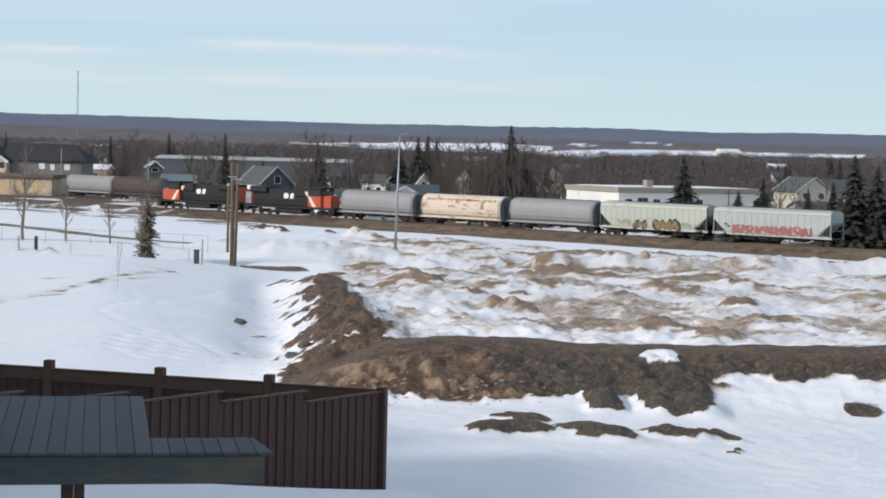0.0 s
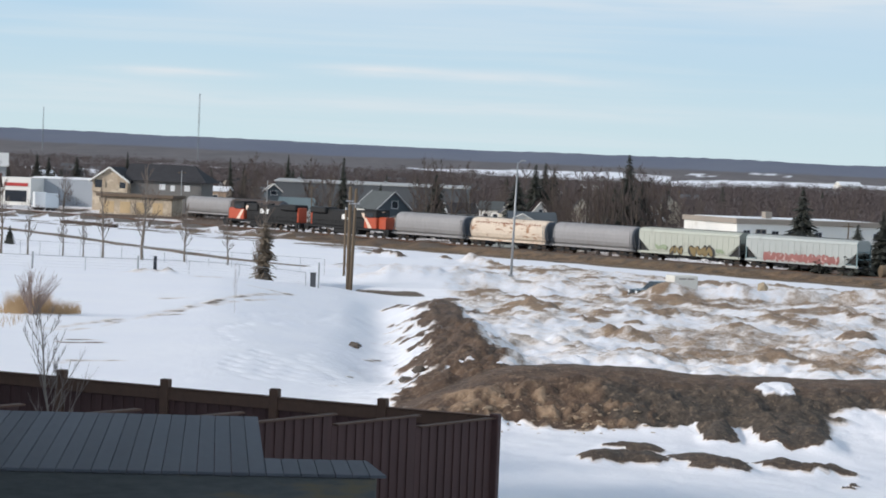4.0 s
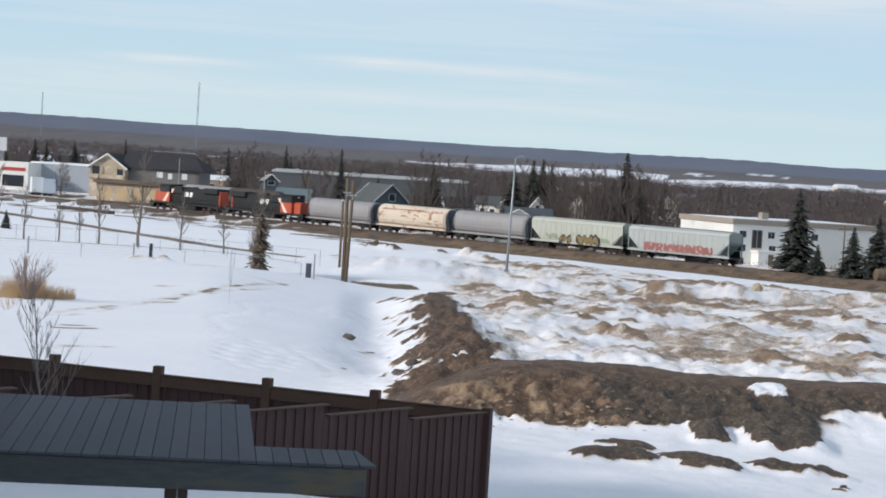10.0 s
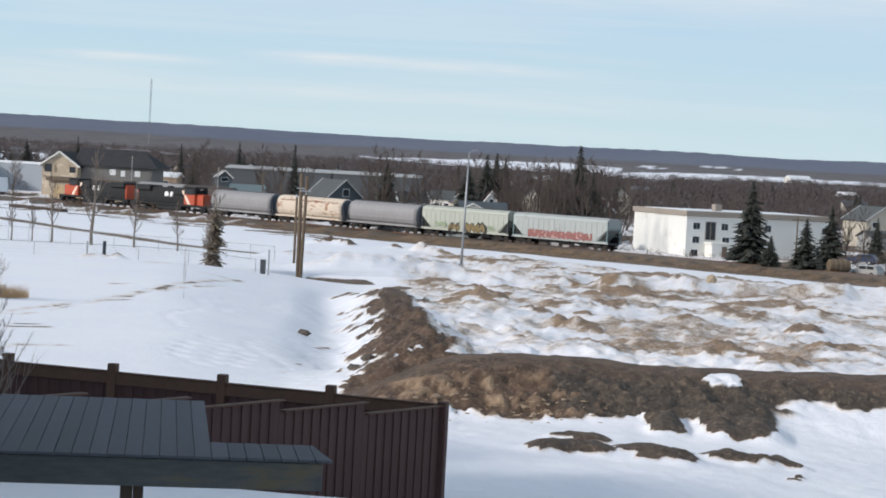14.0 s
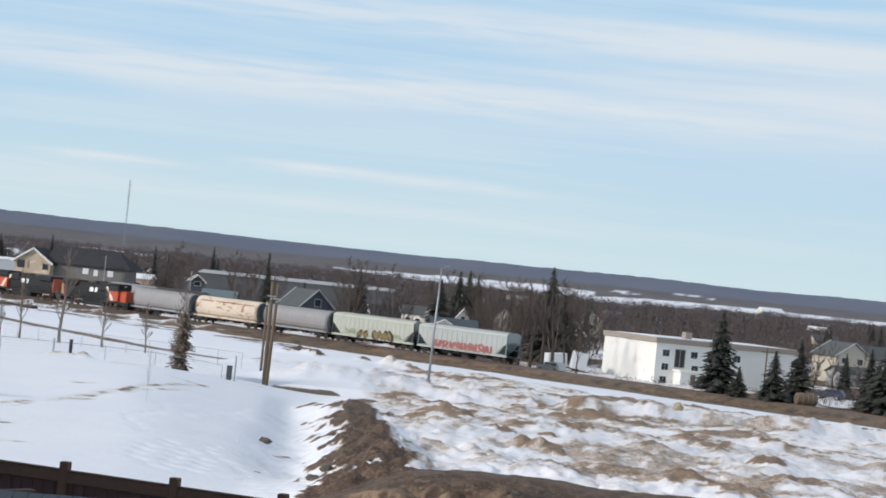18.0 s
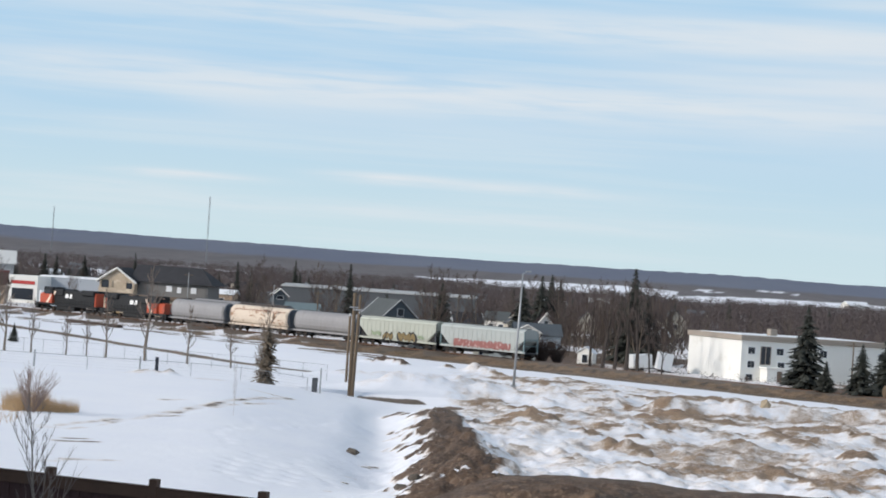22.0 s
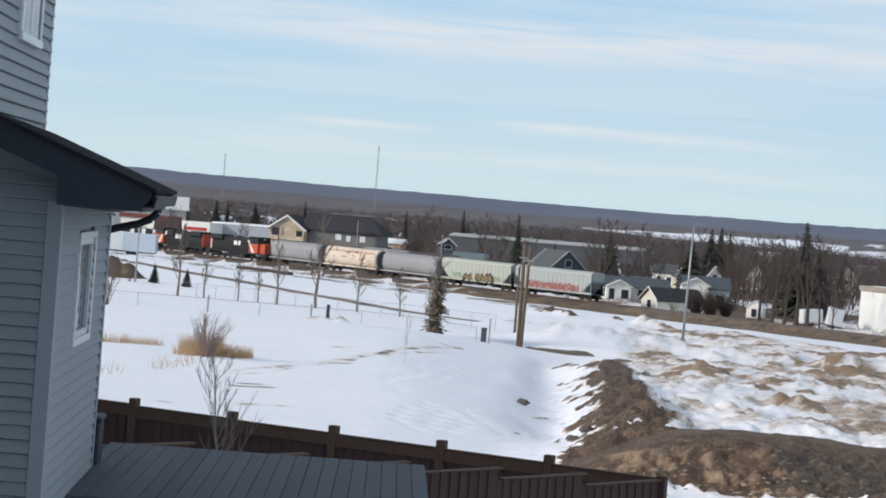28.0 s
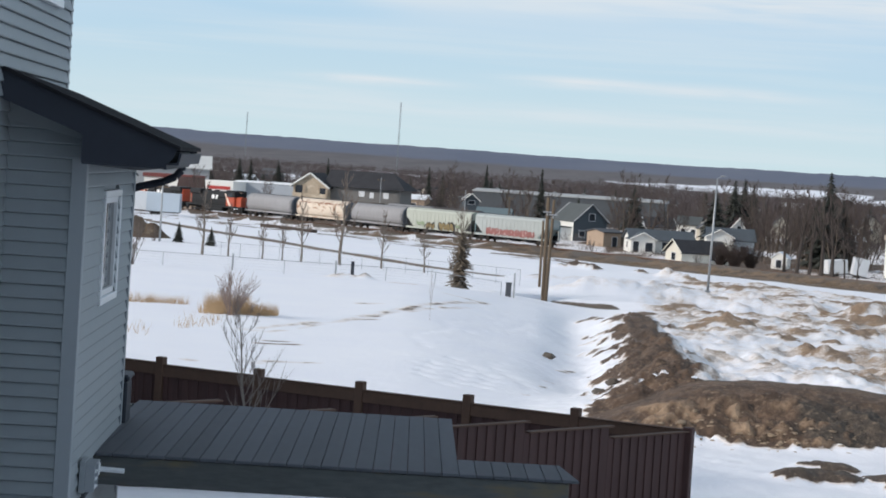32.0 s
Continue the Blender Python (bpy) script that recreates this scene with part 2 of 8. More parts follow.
# ---------------- building tools ----------------
def spot(bearing, r):
    """The plan's x, y at a bearing to the left of north, in degrees, and a distance from the viewpoint."""
    a = radians(bearing)
    return -r * math.sin(a), r * math.cos(a)


def mesh_of(name, bm):
    me = bpy.data.meshes.new(name)
    bm.to_mesh(me)
    bm.free()
    return me


def part(name, bm, material, parent, label="", at=None, smooth=False):
    """Links a bmesh, or a mesh, as one object under a thing or a part."""
    me = mesh_of(name, bm) if isinstance(bm, bmesh.types.BMesh) else bm
    if material is not None and not me.materials:
        me.materials.append(material)
    if smooth:
        me.polygons.foreach_set("use_smooth", [True] * len(me.polygons))
    ob = new(name, me)
    if parent is not None:
        ob.parent = parent
    if at is not None:
        ob.matrix_local = at
    if label:
        ob["label"] = label
    return ob


def thing(name, m, label, category, group="", kind=""):
    ob = new(name)
    ob.matrix_world = m
    return tagged(ob, label, category, group, kind)


def box(bm, lo, hi, bevel=0.0, m=None):
    """A box between two corners, its edges bevelled."""
    lo, hi = Vector(lo), Vector(hi)
    made = bmesh.ops.create_cube(bm, size=1.0, matrix=Matrix.Translation((lo + hi) / 2) @ Matrix.Diagonal((*(hi - lo), 1)))
    verts = made["verts"]
    if bevel:
        edges = list({e for v in verts for e in v.link_edges})
        out = bmesh.ops.bevel(bm, geom=edges, offset=bevel, segments=1, affect="EDGES")
        verts = [v for v in out["verts"]] if out["verts"] else verts
        verts = list({v for f in out["faces"] for v in f.verts} | set(v for v in verts if v.is_valid))
    if m is not None:
        bmesh.ops.transform(bm, matrix=m, verts=[v for v in verts if v.is_valid])
    return bm


def boxes(*rows, bevel=0.0):
    bm = bmesh.new()
    for lo, hi in rows:
        box(bm, lo, hi, bevel)
    return bm


def tube(bm, a, b, r0, r1=None, sides=8, cap=True):
    """A tapered round bar from a to b."""
    a, b = Vector(a), Vector(b)
    r1 = r0 if r1 is None else r1
    turn = (b - a).to_track_quat("Z", "Y").to_matrix()
    ring = []
    for p, r in ((a, r0), (b, r1)):
        ring.append([bm.verts.new(p + turn @ Vector((r * math.cos(k * math.tau / sides), r * math.sin(k * math.tau / sides), 0))) for k in range(sides)])
    for k in range(sides):
        bm.faces.new((ring[0][k], ring[0][(k + 1) % sides], ring[1][(k + 1) % sides], ring[1][k]))
    if cap:
        bm.faces.new(ring[0][::-1])
        bm.faces.new(ring[1])
    return bm


def prism(profile, x0, x1, bm=None):
    """A y, z profile drawn out along x."""
    bm = bm or bmesh.new()
    a = [bm.verts.new((x0, y, z)) for y, z in profile]
    b = [bm.verts.new((x1, y, z)) for y, z in profile]
    n = len(profile)
    for k in range(n):
        bm.faces.new((a[k], a[(k + 1) % n], b[(k + 1) % n], b[k]))
    bm.faces.new(a[::-1])
    bm.faces.new(b)
    bmesh.ops.recalc_face_normals(bm, faces=bm.faces[:])
    return bm


# ---------------- the land ----------------
def hashed(i, j, seed):
    h = (i.astype(np.int64) * 374761393 + j.astype(np.int64) * 668265263 + seed * 974634777) & 0x7FFFFFFF
    h = ((h ^ (h >> 13)) * 1274126177) & 0x7FFFFFFF
    return ((h ^ (h >> 16)) & 0xFFFF) / 65535.0


def value_noise(x, y, seed=0):
    i, j = np.floor(x), np.floor(y)
    u, v = x - i, y - j
    u, v = u * u * (3 - 2 * u), v * v * (3 - 2 * v)
    a, b = hashed(i, j, seed), hashed(i + 1, j, seed)
    c, d = hashed(i, j + 1, seed), hashed(i + 1, j + 1, seed)
    return (a * (1 - u) + b * u) * (1 - v) + (c * (1 - u) + d * u) * v


def fbm(x, y, seed=0, octaves=4):
    total, size = 0.0, 0.5
    for k in range(octaves):
        total = total + size * (value_noise(x, y, seed + k) - 0.5)
        x, y, size = x * 2.03 + 3.1, y * 2.03 + 1.7, size / 2
    return total


def smooth(x, lo, hi):
    u = np.clip((x - lo) / (hi - lo), 0, 1)
    return u * u * (3 - 2 * u)


TRACK_N = (0.71726, 0.69681)
TRACK_U = (-0.69681, 0.71726)
TRACK_P = 236.86


def track_coords(x, y):
    return x * TRACK_N[0] + y * TRACK_N[1] - TRACK_P, x * TRACK_U[0] + y * TRACK_U[1]


def bump_along(x, y, ax, ay, bx, by, width):
    """1 on the line a to b, falling to 0 at its sides; and how far along the line."""
    dx, dy = bx - ax, by - ay
    u = np.clip(((x - ax) * dx + (y - ay) * dy) / (dx * dx + dy * dy), 0, 1)
    d = np.hypot(x - ax - u * dx, y - ay - u * dy)
    return np.exp(-((d / width) ** 2)), u


def land(x, y):
    """Height, dirt, straw, gravel, woods and ridge of the ground at x, y."""
    x, y = np.asarray(x, float), np.asarray(y, float)
    across, along = track_coords(x, y)
    bearing = np.degrees(np.arctan2(-x, np.maximum(y, 1)))
    pale = 0.0
    r = np.hypot(x, y)
    # the hillside falls to the railway
    z = np.interp(y, [0, 20, 40, 60, 100, 150, 200, 235], [7.0, 6.6, 5.9, 5.25, 4.0, 2.7, 1.7, 0.9])
    garden = np.interp(y, [0, 20, 28, 31, 33.6, 35.4, 37.2, 39, 42], [8.0, 8.0, 7.62, 7.28, 6.88, 6.5, 6.13, 5.78, 5.83])
    garden = garden + smooth(x, -3.0, 1.0) * np.interp(y, [24, 29, 32, 36, 39, 42], [0.0, -0.10, -0.12, -0.03, 0.09, 0.03])
    z = z + (garden - z) * (1 - smooth(x, 1.2, 3.5)) * (1 - smooth(y, 40, 43))
    z = z - 0.045 * np.clip(x - 4.5, 0, 14) * smooth(y, 20, 30) * (1 - smooth(y, 53, 60))
    fall = smooth(across, -62, -9)
    z = z * (1 - fall) - 0.9 * fall
    # raised snow field to the west with a soft crest before the lane, rolling off into a gully
    west = smooth(bearing + 0.9 * fbm(x / 14, y / 20, 10), 1.9, 6.3)
    crest = np.interp(y, [30, 60, 100, 130, 150, 166, 178, 215], [0.0, 0.2, 0.75, 1.15, 1.15, 0.6, 0.0, 0.0])
    z = z + west * crest * (1 - smooth(across, -50, -25))
    gully, u = bump_along(x + 0.7 * fbm(x / 9, y / 14, 94), y, -1.0, 60, -4.4, 165, 1.6)
    z = z - 0.72 * gully * smooth(y, 60, 84) * (1 - smooth(y, 140, 168))
    z = z - 0.95 * np.exp(-(((x + 2.0) / 5.0) ** 2) - (((y - 163) / 12.0) ** 2))
    z = z + 0.20 * fbm(x / 12, y / 18, 11) + 0.035 * fbm(x / 3.3, y / 5.1, 12)
    # stripped building ground east of the gully: heaps of earth with old snow between
    yard = smooth(-bearing + 0.8 * fbm(x / 5, y / 9, 20), -0.2, 1.2) * smooth(y + 4 * fbm(x / 6, y / 6, 19), 63, 70) * (1 - smooth(across + 5 * fbm(x / 9, y / 9, 18), -50, -40))
    heaps = fbm(x / 6.5, y / 13.0, 21, 3)
    lumps = fbm(x / 2.3, y / 4.2, 22, 4)
    clods = np.abs(fbm(x / 0.9, y / 1.5, 25, 3))
    z = z + yard * (0.8 * heaps + 0.95 * lumps + 0.8 * clods + 0.3 * np.abs(fbm(x / 0.4, y / 0.6, 26, 2)) - 0.25)
    bare = 1.1 * heaps + 1.25 * lumps + 0.9 * fbm(x / 1.1, y / 2.6, 31, 3) + 0.7 * fbm(x / 0.45, y / 0.9, 34, 2)
    bare = bare + 0.22 * (1 - smooth(x - 0.02 * (y - 63), 2.0, 9.0)) + 0.10 * smooth(y, 120, 150) - 0.10 * (1 - smooth(y, 70, 82))
    dirt = yard * (0.17 + 0.04 * smooth(x, 6, 14) + 0.33 * smooth(fbm(x / 4.5, y / 9.0, 96, 5) + 0.4 * fbm(x / 0.8, y / 1.8, 104, 3), -0.05, 0.16) + 0.36 * smooth(bare, 0.10, 0.70))
    sway, crumble, fray = 0.5 * fbm(x / 1.2, y / 2.5, 97), 1 + 1.6 * fbm(x / 0.8, y / 1.4, 98, 3), 1.8 * fbm(x / 1.2, y / 1.5, 99, 4)
    # the larger mounds of the yard: rough earth on their near and sunny sides
    for cx, cy, w, d, h, soil in ((6.6, 142, 1.9, 4.0, 0.7, 0.95), (4.6, 139, 1.2, 3.0, 0.5, 0.8), (9.5, 131, 1.1, 3.0, 0.55, 0.8), (10.3, 119, 0.95, 3.2, 0.75, 0.75), (11.3, 116, 0.8, 2.6, 0.6, 0.7), (12.4, 130, 0.9, 2.0, 0.3, 0.9), (10.4, 96, 1.5, 3.6, 0.6, 0.62), (9.0, 98, 0.9, 3.0, 0.4, 0.55), (13.0, 100, 1.4, 3.2, 0.6, 0.66), (15.0, 95, 1.8, 3.0, 0.7, 0.66), (17.0, 91, 1.7, 3.0, 0.6, 0.66), (3.5, 93, 0.8, 2.4, 0.35, 0.9), (7.5, 93, 0.9, 2.4, 0.35, 0.5), (18.7, 140, 1.6, 4.0, 0.5, 0.52), (18.0, 124, 1.5, 4.0, 0.6, 0.5), (27.7, 154, 2.2, 4.0, 0.6, 0.62), (24.4, 121, 1.2, 3.0, 0.7, 0.85), (22.5, 104, 1.8, 3.0, 0.6, 0.7), (23.5, 146, 2.0, 4.0, 0.5, 0.7), (31.0, 150, 2.0, 4.0, 0.6, 0.8), (16.0, 150, 1.5, 4.0, 0.5, 0.75), (20.5, 84, 1.5, 2.4, 0.5, 0.6), (-0.5, 133, 1.3, 3.5, 0.45, 0.85), (-1.8, 108, 0.6, 1.6, 0.25, 0.6), (-2.1, 117, 0.5, 1.5, 0.2, 0.5), (-1.1, 83.7, 0.55, 1.0, 0.3, 0.9), (-0.4, 77, 0.5, 0.9, 0.3, 0.9), (-2.8, 147, 0.9, 2.5, 0.3, 0.7), (0.9, 165, 1.6, 4.0, 0.4, 0.75), (0.2, 124, 1.1, 3.0, 0.35, 0.85), (0.4, 150, 1.2, 3.0, 0.35, 0.7)):
        dx, dy = (x - cx + sway) / w, (y - cy) / d
        q = np.exp(-(dx * dx + dy * dy) ** 1.5)
        z = z + q * h * 0.5 * crumble
        dirt = np.maximum(dirt, soil * smooth(q + fray, 0.10, 0.85) * smooth(q, 0.02, 0.15))
    pale = yard * smooth(fbm(x / 3.0, y / 5.0, 35, 3) + 0.10 * smooth(x, 2, 9), -0.34, -0.02)
    # the front bank, its broken face, and the bank along the gully
    wob = 1.8 * fbm(x / 9, y / 40, 41) + 0.5 * fbm(x / 2.2, y / 9, 42)
    line = 62.2 + 0.035 * (x - 2) + wob
    ends = smooth(x, -2.3, 2.7) * (1 - smooth(x, 27, 34))
    d = y - line
    beyond = d
    front = smooth(d, -6.3, -0.9) * (1 - smooth(d, 0.3, 4.2)) * ends
    uf = np.clip((x - 1.9) / 22, 0, 1.3)
    face = smooth(-d, 0.4, 2.2) * smooth(front, 0.02, 0.2)
    tall = 1.36 + 0.26 * fbm(x / 4, y / 30, 43) + 0.10 * np.exp(-(((x - 5.5) / 2.5) ** 2))
    broken = np.abs(fbm(x / 1.3, y / 1.0, 46, 4)) * 1.5 + 0.8 * np.abs(fbm(x / 0.42, y / 0.36, 47, 3)) + 0.5 * fbm(x / 0.22, y / 0.2, 87, 2) - 0.16
    bent = x + 1.1 * fbm(x / 8, y / 8, 40)
    steep, us = bump_along(bent, y, 2.2, 63, 1.0, 146, 1.4)
    gentle, us = bump_along(bent, y, 2.2, 63, 1.0, 146, 3.0)
    off_crest = bent - (2.2 - 1.2 * us)
    side = np.where(off_crest < 0, gentle, steep)
    snow_side = smooth(off_crest + 0.8 * fbm(x / 1.5, y / 3.0, 93), 0.25, 0.7) * smooth(y, 65, 68)
    terraces = np.abs(fbm(x / 9, y / 2.6, 44, 3))
    tall_side = 1.22 - 1.25 * us ** 0.6 + 0.7 * fbm(x / 2.5, y / 5, 45) + 0.9 * terraces
    snowy_end = smooth(uf + 0.25 * fbm(x / 3, y / 2, 53), 0.40, 0.45) * smooth(-d + 0.9 * fbm(x / 1.2, y / 1.2, 65), 3.2, 3.8)
    holes = smooth(fbm(x / 1.9, y / 1.3, 54, 3) + 0.22, -0.07, 0.02)
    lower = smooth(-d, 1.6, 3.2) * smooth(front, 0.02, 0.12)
    z = z + np.maximum(front * tall + broken * (0.10 * front + 0.55 * lower * smooth(front, 0.06, 0.22) * ends * (1 - 0.85 * snowy_end * holes)), side * (tall_side + 0.8 * broken))
    ragged = 0.55 * fbm(x / 1.9, y / 1.5, 48, 4)
    dirt = np.maximum(dirt, smooth(front + ragged, 0.06, 0.20) * smooth(front, 0.01, 0.06) * (1 - 0.95 * snowy_end * holes))
    dirt = np.maximum(dirt, smooth(side + 1.1 * fbm((x - y / 5) / 1.3, y / 4.0, 49, 4) + 0.7 * fbm(x / 0.5, y / 1.2, 80, 2), 0.35, 0.58) * smooth(side, 0.01, 0.08) * (1 - 0.25 * us) * (1 - 0.85 * snow_side))
    # old snow left in the ruts that run down the side bank
    rut = fbm((x - y / 5.0) / 0.55, y / 7.0, 105, 3)
    dirt = dirt * (1 - 0.85 * smooth(rut, 0.09, 0.14) * smooth(side, 0.03, 0.3) * (1 - 0.75 * smooth(side, 0.55, 0.85)) * smooth(y, 64, 68))
    z = z - 0.10 * smooth(rut, 0.0, 0.14) * side * smooth(y, 66, 72)
    # snow drift lying just behind the front bank
    drift, _ = bump_along(x, y, 2.0, 68.5, 26.0, 69.5, 1.7)
    dirt = dirt * (1 - 0.9 * smooth(drift + 0.5 * fbm(x / 4, y / 2, 55), 0.45, 0.7))
    dark = -0.35 * smooth(side, 0.15, 0.5) * smooth(fbm(x / 3.0, y / 2.0, 69), -0.10, 0.12)
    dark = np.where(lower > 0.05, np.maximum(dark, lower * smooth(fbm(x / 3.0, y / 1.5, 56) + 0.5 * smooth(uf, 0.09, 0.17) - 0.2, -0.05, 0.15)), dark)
    # turned-up clods on the snow before the bank
    sway, crumble, fray, stain = 0.8 * fbm(x / 0.9, y / 0.9, 66), 0.30 * fbm(x / 0.4, y / 0.4, 50, 3), 0.7 * fbm(x / 0.6, y / 0.35, 51), 0.3 * fbm(x / 0.8, y / 0.4, 100)
    for cx, cy, w, d, h in ((5.0, 52.3, 0.85, 0.45, 0.24), (4.5, 49.3, 1.1, 0.75, 0.30), (6.55, 49.7, 1.05, 0.95, 0.36), (8.6, 50.3, 0.85, 0.5, 0.28), (9.7, 50.4, 0.6, 0.45, 0.22), (9.5, 47.9, 0.16, 0.2, 0.10), (9.75, 48.3, 0.10, 0.15, 0.08), (16.3, 53.6, 1.1, 0.5, 0.3)):
        q = np.exp(-(((x - cx) / w) ** 4) - (((y - cy + sway) / d) ** 4))
        z = z + q * (h + crumble)
        dirt = np.maximum(dirt, smooth(q + fray, 0.35, 0.55) * smooth(q, 0.02, 0.10))
        dark = np.maximum(dark, 0.75 * smooth(q + stain, 0.3, 0.6))
    # dark broken lumps at the foot of the bank's snowy end
    for cx, cy, w, d, h in ((7.7, 56.6, 0.5, 0.9, 0.28), (9.75, 57.0, 1.05, 1.7, 0.45)):
        q = np.exp(-(((x - cx) / w) ** 4) - (((y - cy) / d) ** 4))
        z = z + q * (h + 0.7 * fbm(x / 0.6, y / 0.6, 67, 3))
        dirt = np.maximum(dirt, smooth(q + 0.6 * fbm(x / 0.6, y / 0.6, 68), 0.35, 0.5))
        dark = np.maximum(dark, smooth(q, 0.3, 0.6))
    # a patch of broken snow left on the bank's shoulder
    q = np.exp(-(((x - 9.8) / 0.7) ** 2) - (((y - 60.0) / 0.9) ** 2))
    patch = smooth(q + 0.9 * fbm(x / 0.35, y / 0.4, 106, 3), 0.50, 0.62)
    dirt, z = dirt * (1 - patch), z + 0.12 * patch
    chunks = smooth(fbm(x / 0.38, y / 0.55, 82, 4), 0.05, 0.09) * smooth(-beyond + 1.2 * fbm(x / 2.0, y / 1.5, 109), 2.2, 3.0) * smooth(front, 0.02, 0.12) * (1 - smooth(uf + 0.1 * fbm(x / 1.0, y / 1.0, 101), 0.12, 0.22))
    z = z + 0.10 * chunks
    dark = np.where(chunks > 0.1, -chunks, dark)
    dark = np.where(np.abs(dark) > 0.05, dark, -pale * (1 - smooth(side, 0.2, 0.5)) * (1 - smooth(front, 0.02, 0.1)))
    # fine relief of trodden and melted snow, and two trails of footprints
    rough_snow = np.clip(1.0 - 0.92 * smooth(bearing + 1.2 * fbm(x / 3, y / 6, 102), 2.0, 3.4), 0.05, 1)
    z = z + (0.07 * fbm(x / 0.5, y / 0.7, 52, 2) + 0.12 * fbm(x / 1.6, y / 2.6, 85, 3)) * (y < 130) * (y > 41) * rough_snow
    for ax, ay, bx, by in ((-4.4, 70, -6.4, 82), (-3.5, 72, -5.0, 84), (-8.7, 86, -9.2, 100), (-7.6, 101, -5.6, 113), (-5.6, 113, -6.4, 122), (-6.4, 122, -8.6, 128), (-5.0, 70, -6.9, 79), (-5.6, 68, -7.6, 78), (-9.0, 101, -8.6, 112)):
        q, u = bump_along(x + 0.5 * np.sin(y * 0.45 + ax), y, ax, ay, bx, by, 0.30)
        z = z - 0.06 * q * smooth(np.sin(y * 3.2 + x * 2), -0.2, 0.7)
    # ploughed snow beside the lane
    crumble, fray = fbm(x / 2.0, y / 3.0, 57), 0.45 * fbm(x / 2.0, y / 2.5, 58)
    for ax, ay, bx, by, w, h in ((-1.5, 186, 6.0, 190, 3.0, 1.0), (-5.5, 184, -1.0, 188, 2.6, 0.8), (9, 186, 24, 196, 2.5, 0.6), (-9, 215, 5, 224, 3.0, 0.7), (19, 176.0, 62, 192.5, 1.9, 0.95)):
        q, _ = bump_along(x, y, ax, ay, bx, by, w)
        z = z + q * (h + crumble)
        dirt = np.maximum(dirt, 0.25 * q + q * fray)
    # lane where the pickup passes, and the lane beyond the young trees
    gravel = np.zeros_like(x)
    lane, ul = bump_along(x, y, 5.0, 174, -75, 172, 2.6)
    on = 0.97 * smooth(lane, 0.25, 0.6)
    z = z * (1 - on) + np.interp(ul, [0, 0.08, 0.2, 1], [1.5, 1.45, 1.25, 1.2]) * on
    gravel = np.maximum(gravel, smooth(lane, 0.22, 0.42) * 0.95 * smooth(x, -7.4, -6.2) * (1 - smooth(x, -2.0, 0.5)))
    lane2, ul = bump_along(x, y, 5.0, 174, 22, 181, 2.4)
    on = 0.95 * smooth(lane2, 0.25, 0.6)
    z = z * (1 - on) + (1.5 - 0.3 * ul) * on
    gravel = np.maximum(gravel, smooth(lane2, 0.45, 0.7) * (0.5 + 0.8 * fbm(x / 3, y / 4, 59)))
    lane4, ul = bump_along(x, y, 22, 181, 58, 196, 2.4)
    on = 0.9 * smooth(lane4, 0.2, 0.6)
    z = z * (1 - on) + (1.2 - 0.45 * ul) * on
    gravel = np.maximum(gravel, smooth(lane4, 0.35, 0.7) * (0.5 + 1.0 * fbm(x / 4, y / 5, 86)))
    # rubble of dirty snow and earth by the track, and slush on the lane
    crumble, fray = 1 + 2.0 * fbm(x / 0.7, y / 1.0, 88, 3), 0.8 * fbm(x / 0.9, y / 1.4, 89)
    for cx, cy, w, d, h, soil in ((4.7, 258, 1.7, 3.0, 0.9, 0.40), (6.4, 254, 1.2, 2.0, 0.6, 0.35), (-7.0, 262, 2.3, 3.0, 0.8, 0.85), (-4.6, 259, 1.2, 2.0, 0.6, 0.85), (1.2, 262, 1.0, 2.0, 0.5, 0.85), (10.8, 208, 1.6, 2.5, 0.7, 0.42), (12.6, 206, 1.3, 2.0, 0.6, 0.36), (-19.4, 151, 1.0, 1.2, 0.45, 0.34), (-21.0, 150.5, 0.8, 1.0, 0.3, 0.34)):
        q = np.exp(-(((x - cx) / w) ** 2) - (((y - cy) / d) ** 2))
        z = z + q * h * crumble
        dirt = np.maximum(dirt, soil * smooth(q + fray, 0.3, 0.6) * smooth(q, 0.02, 0.10))
    slush = np.exp(-(((x - 0.6) / 3.6) ** 2) - (((y - 201) / 7.0) ** 2))
    gravel = np.maximum(gravel, 0.55 * smooth(slush + 0.5 * fbm(x / 2.5, y / 5, 92), 0.35, 0.7))
    lane3, ul = bump_along(x, y, -10, 216, -78, 330, 2.2)
    straw = smooth(lane3, 0.4, 0.7) * (0.78 + 0.7 * fbm(x / 3, y / 5, 60))
    # railway bank with ballast, dead grass on its near foot
    z = z + (1 - smooth(np.abs(across), 2.6, 5.4)) * 0.85
    gravel = np.maximum(gravel, 1.4 * (1 - smooth(np.abs(across), 2.2, 3.4)))
    straw = np.maximum(straw, smooth(across + 4 * fbm(x / 7, y / 7, 64), -14, -10.5) * (1 - smooth(across, -3.0, -2.2)) * (1.15 - 0.62 * smooth(bearing, 2, 6) + (0.3 + 0.9 * smooth(bearing, 0, 3)) * fbm(x / 3, y / 3, 61)))
    straw = np.maximum(straw, smooth(across, 2, 3) * (1 - smooth(across, 9, 11)) * 1.2)
    patches = smooth(across, -60, -40) * (1 - smooth(across, -16, -12)) * smooth(bearing, -0.5, 2.5)
    straw = np.maximum(straw, patches * smooth(fbm(x / 6, y / 9, 62, 4), -0.06, 0.06) * (0.68 + 0.8 * fbm(x / 1.5, y / 2.5, 70)))
    z = z + patches * 0.5 * fbm(x / 3.0, y / 5.0, 79)
    # bare strips on the west field
    sway, fray = 0.5 * fbm(x / 2.5, y / 5.0, 103), 1.3 * fbm(x / 0.7, y / 1.8, 63)
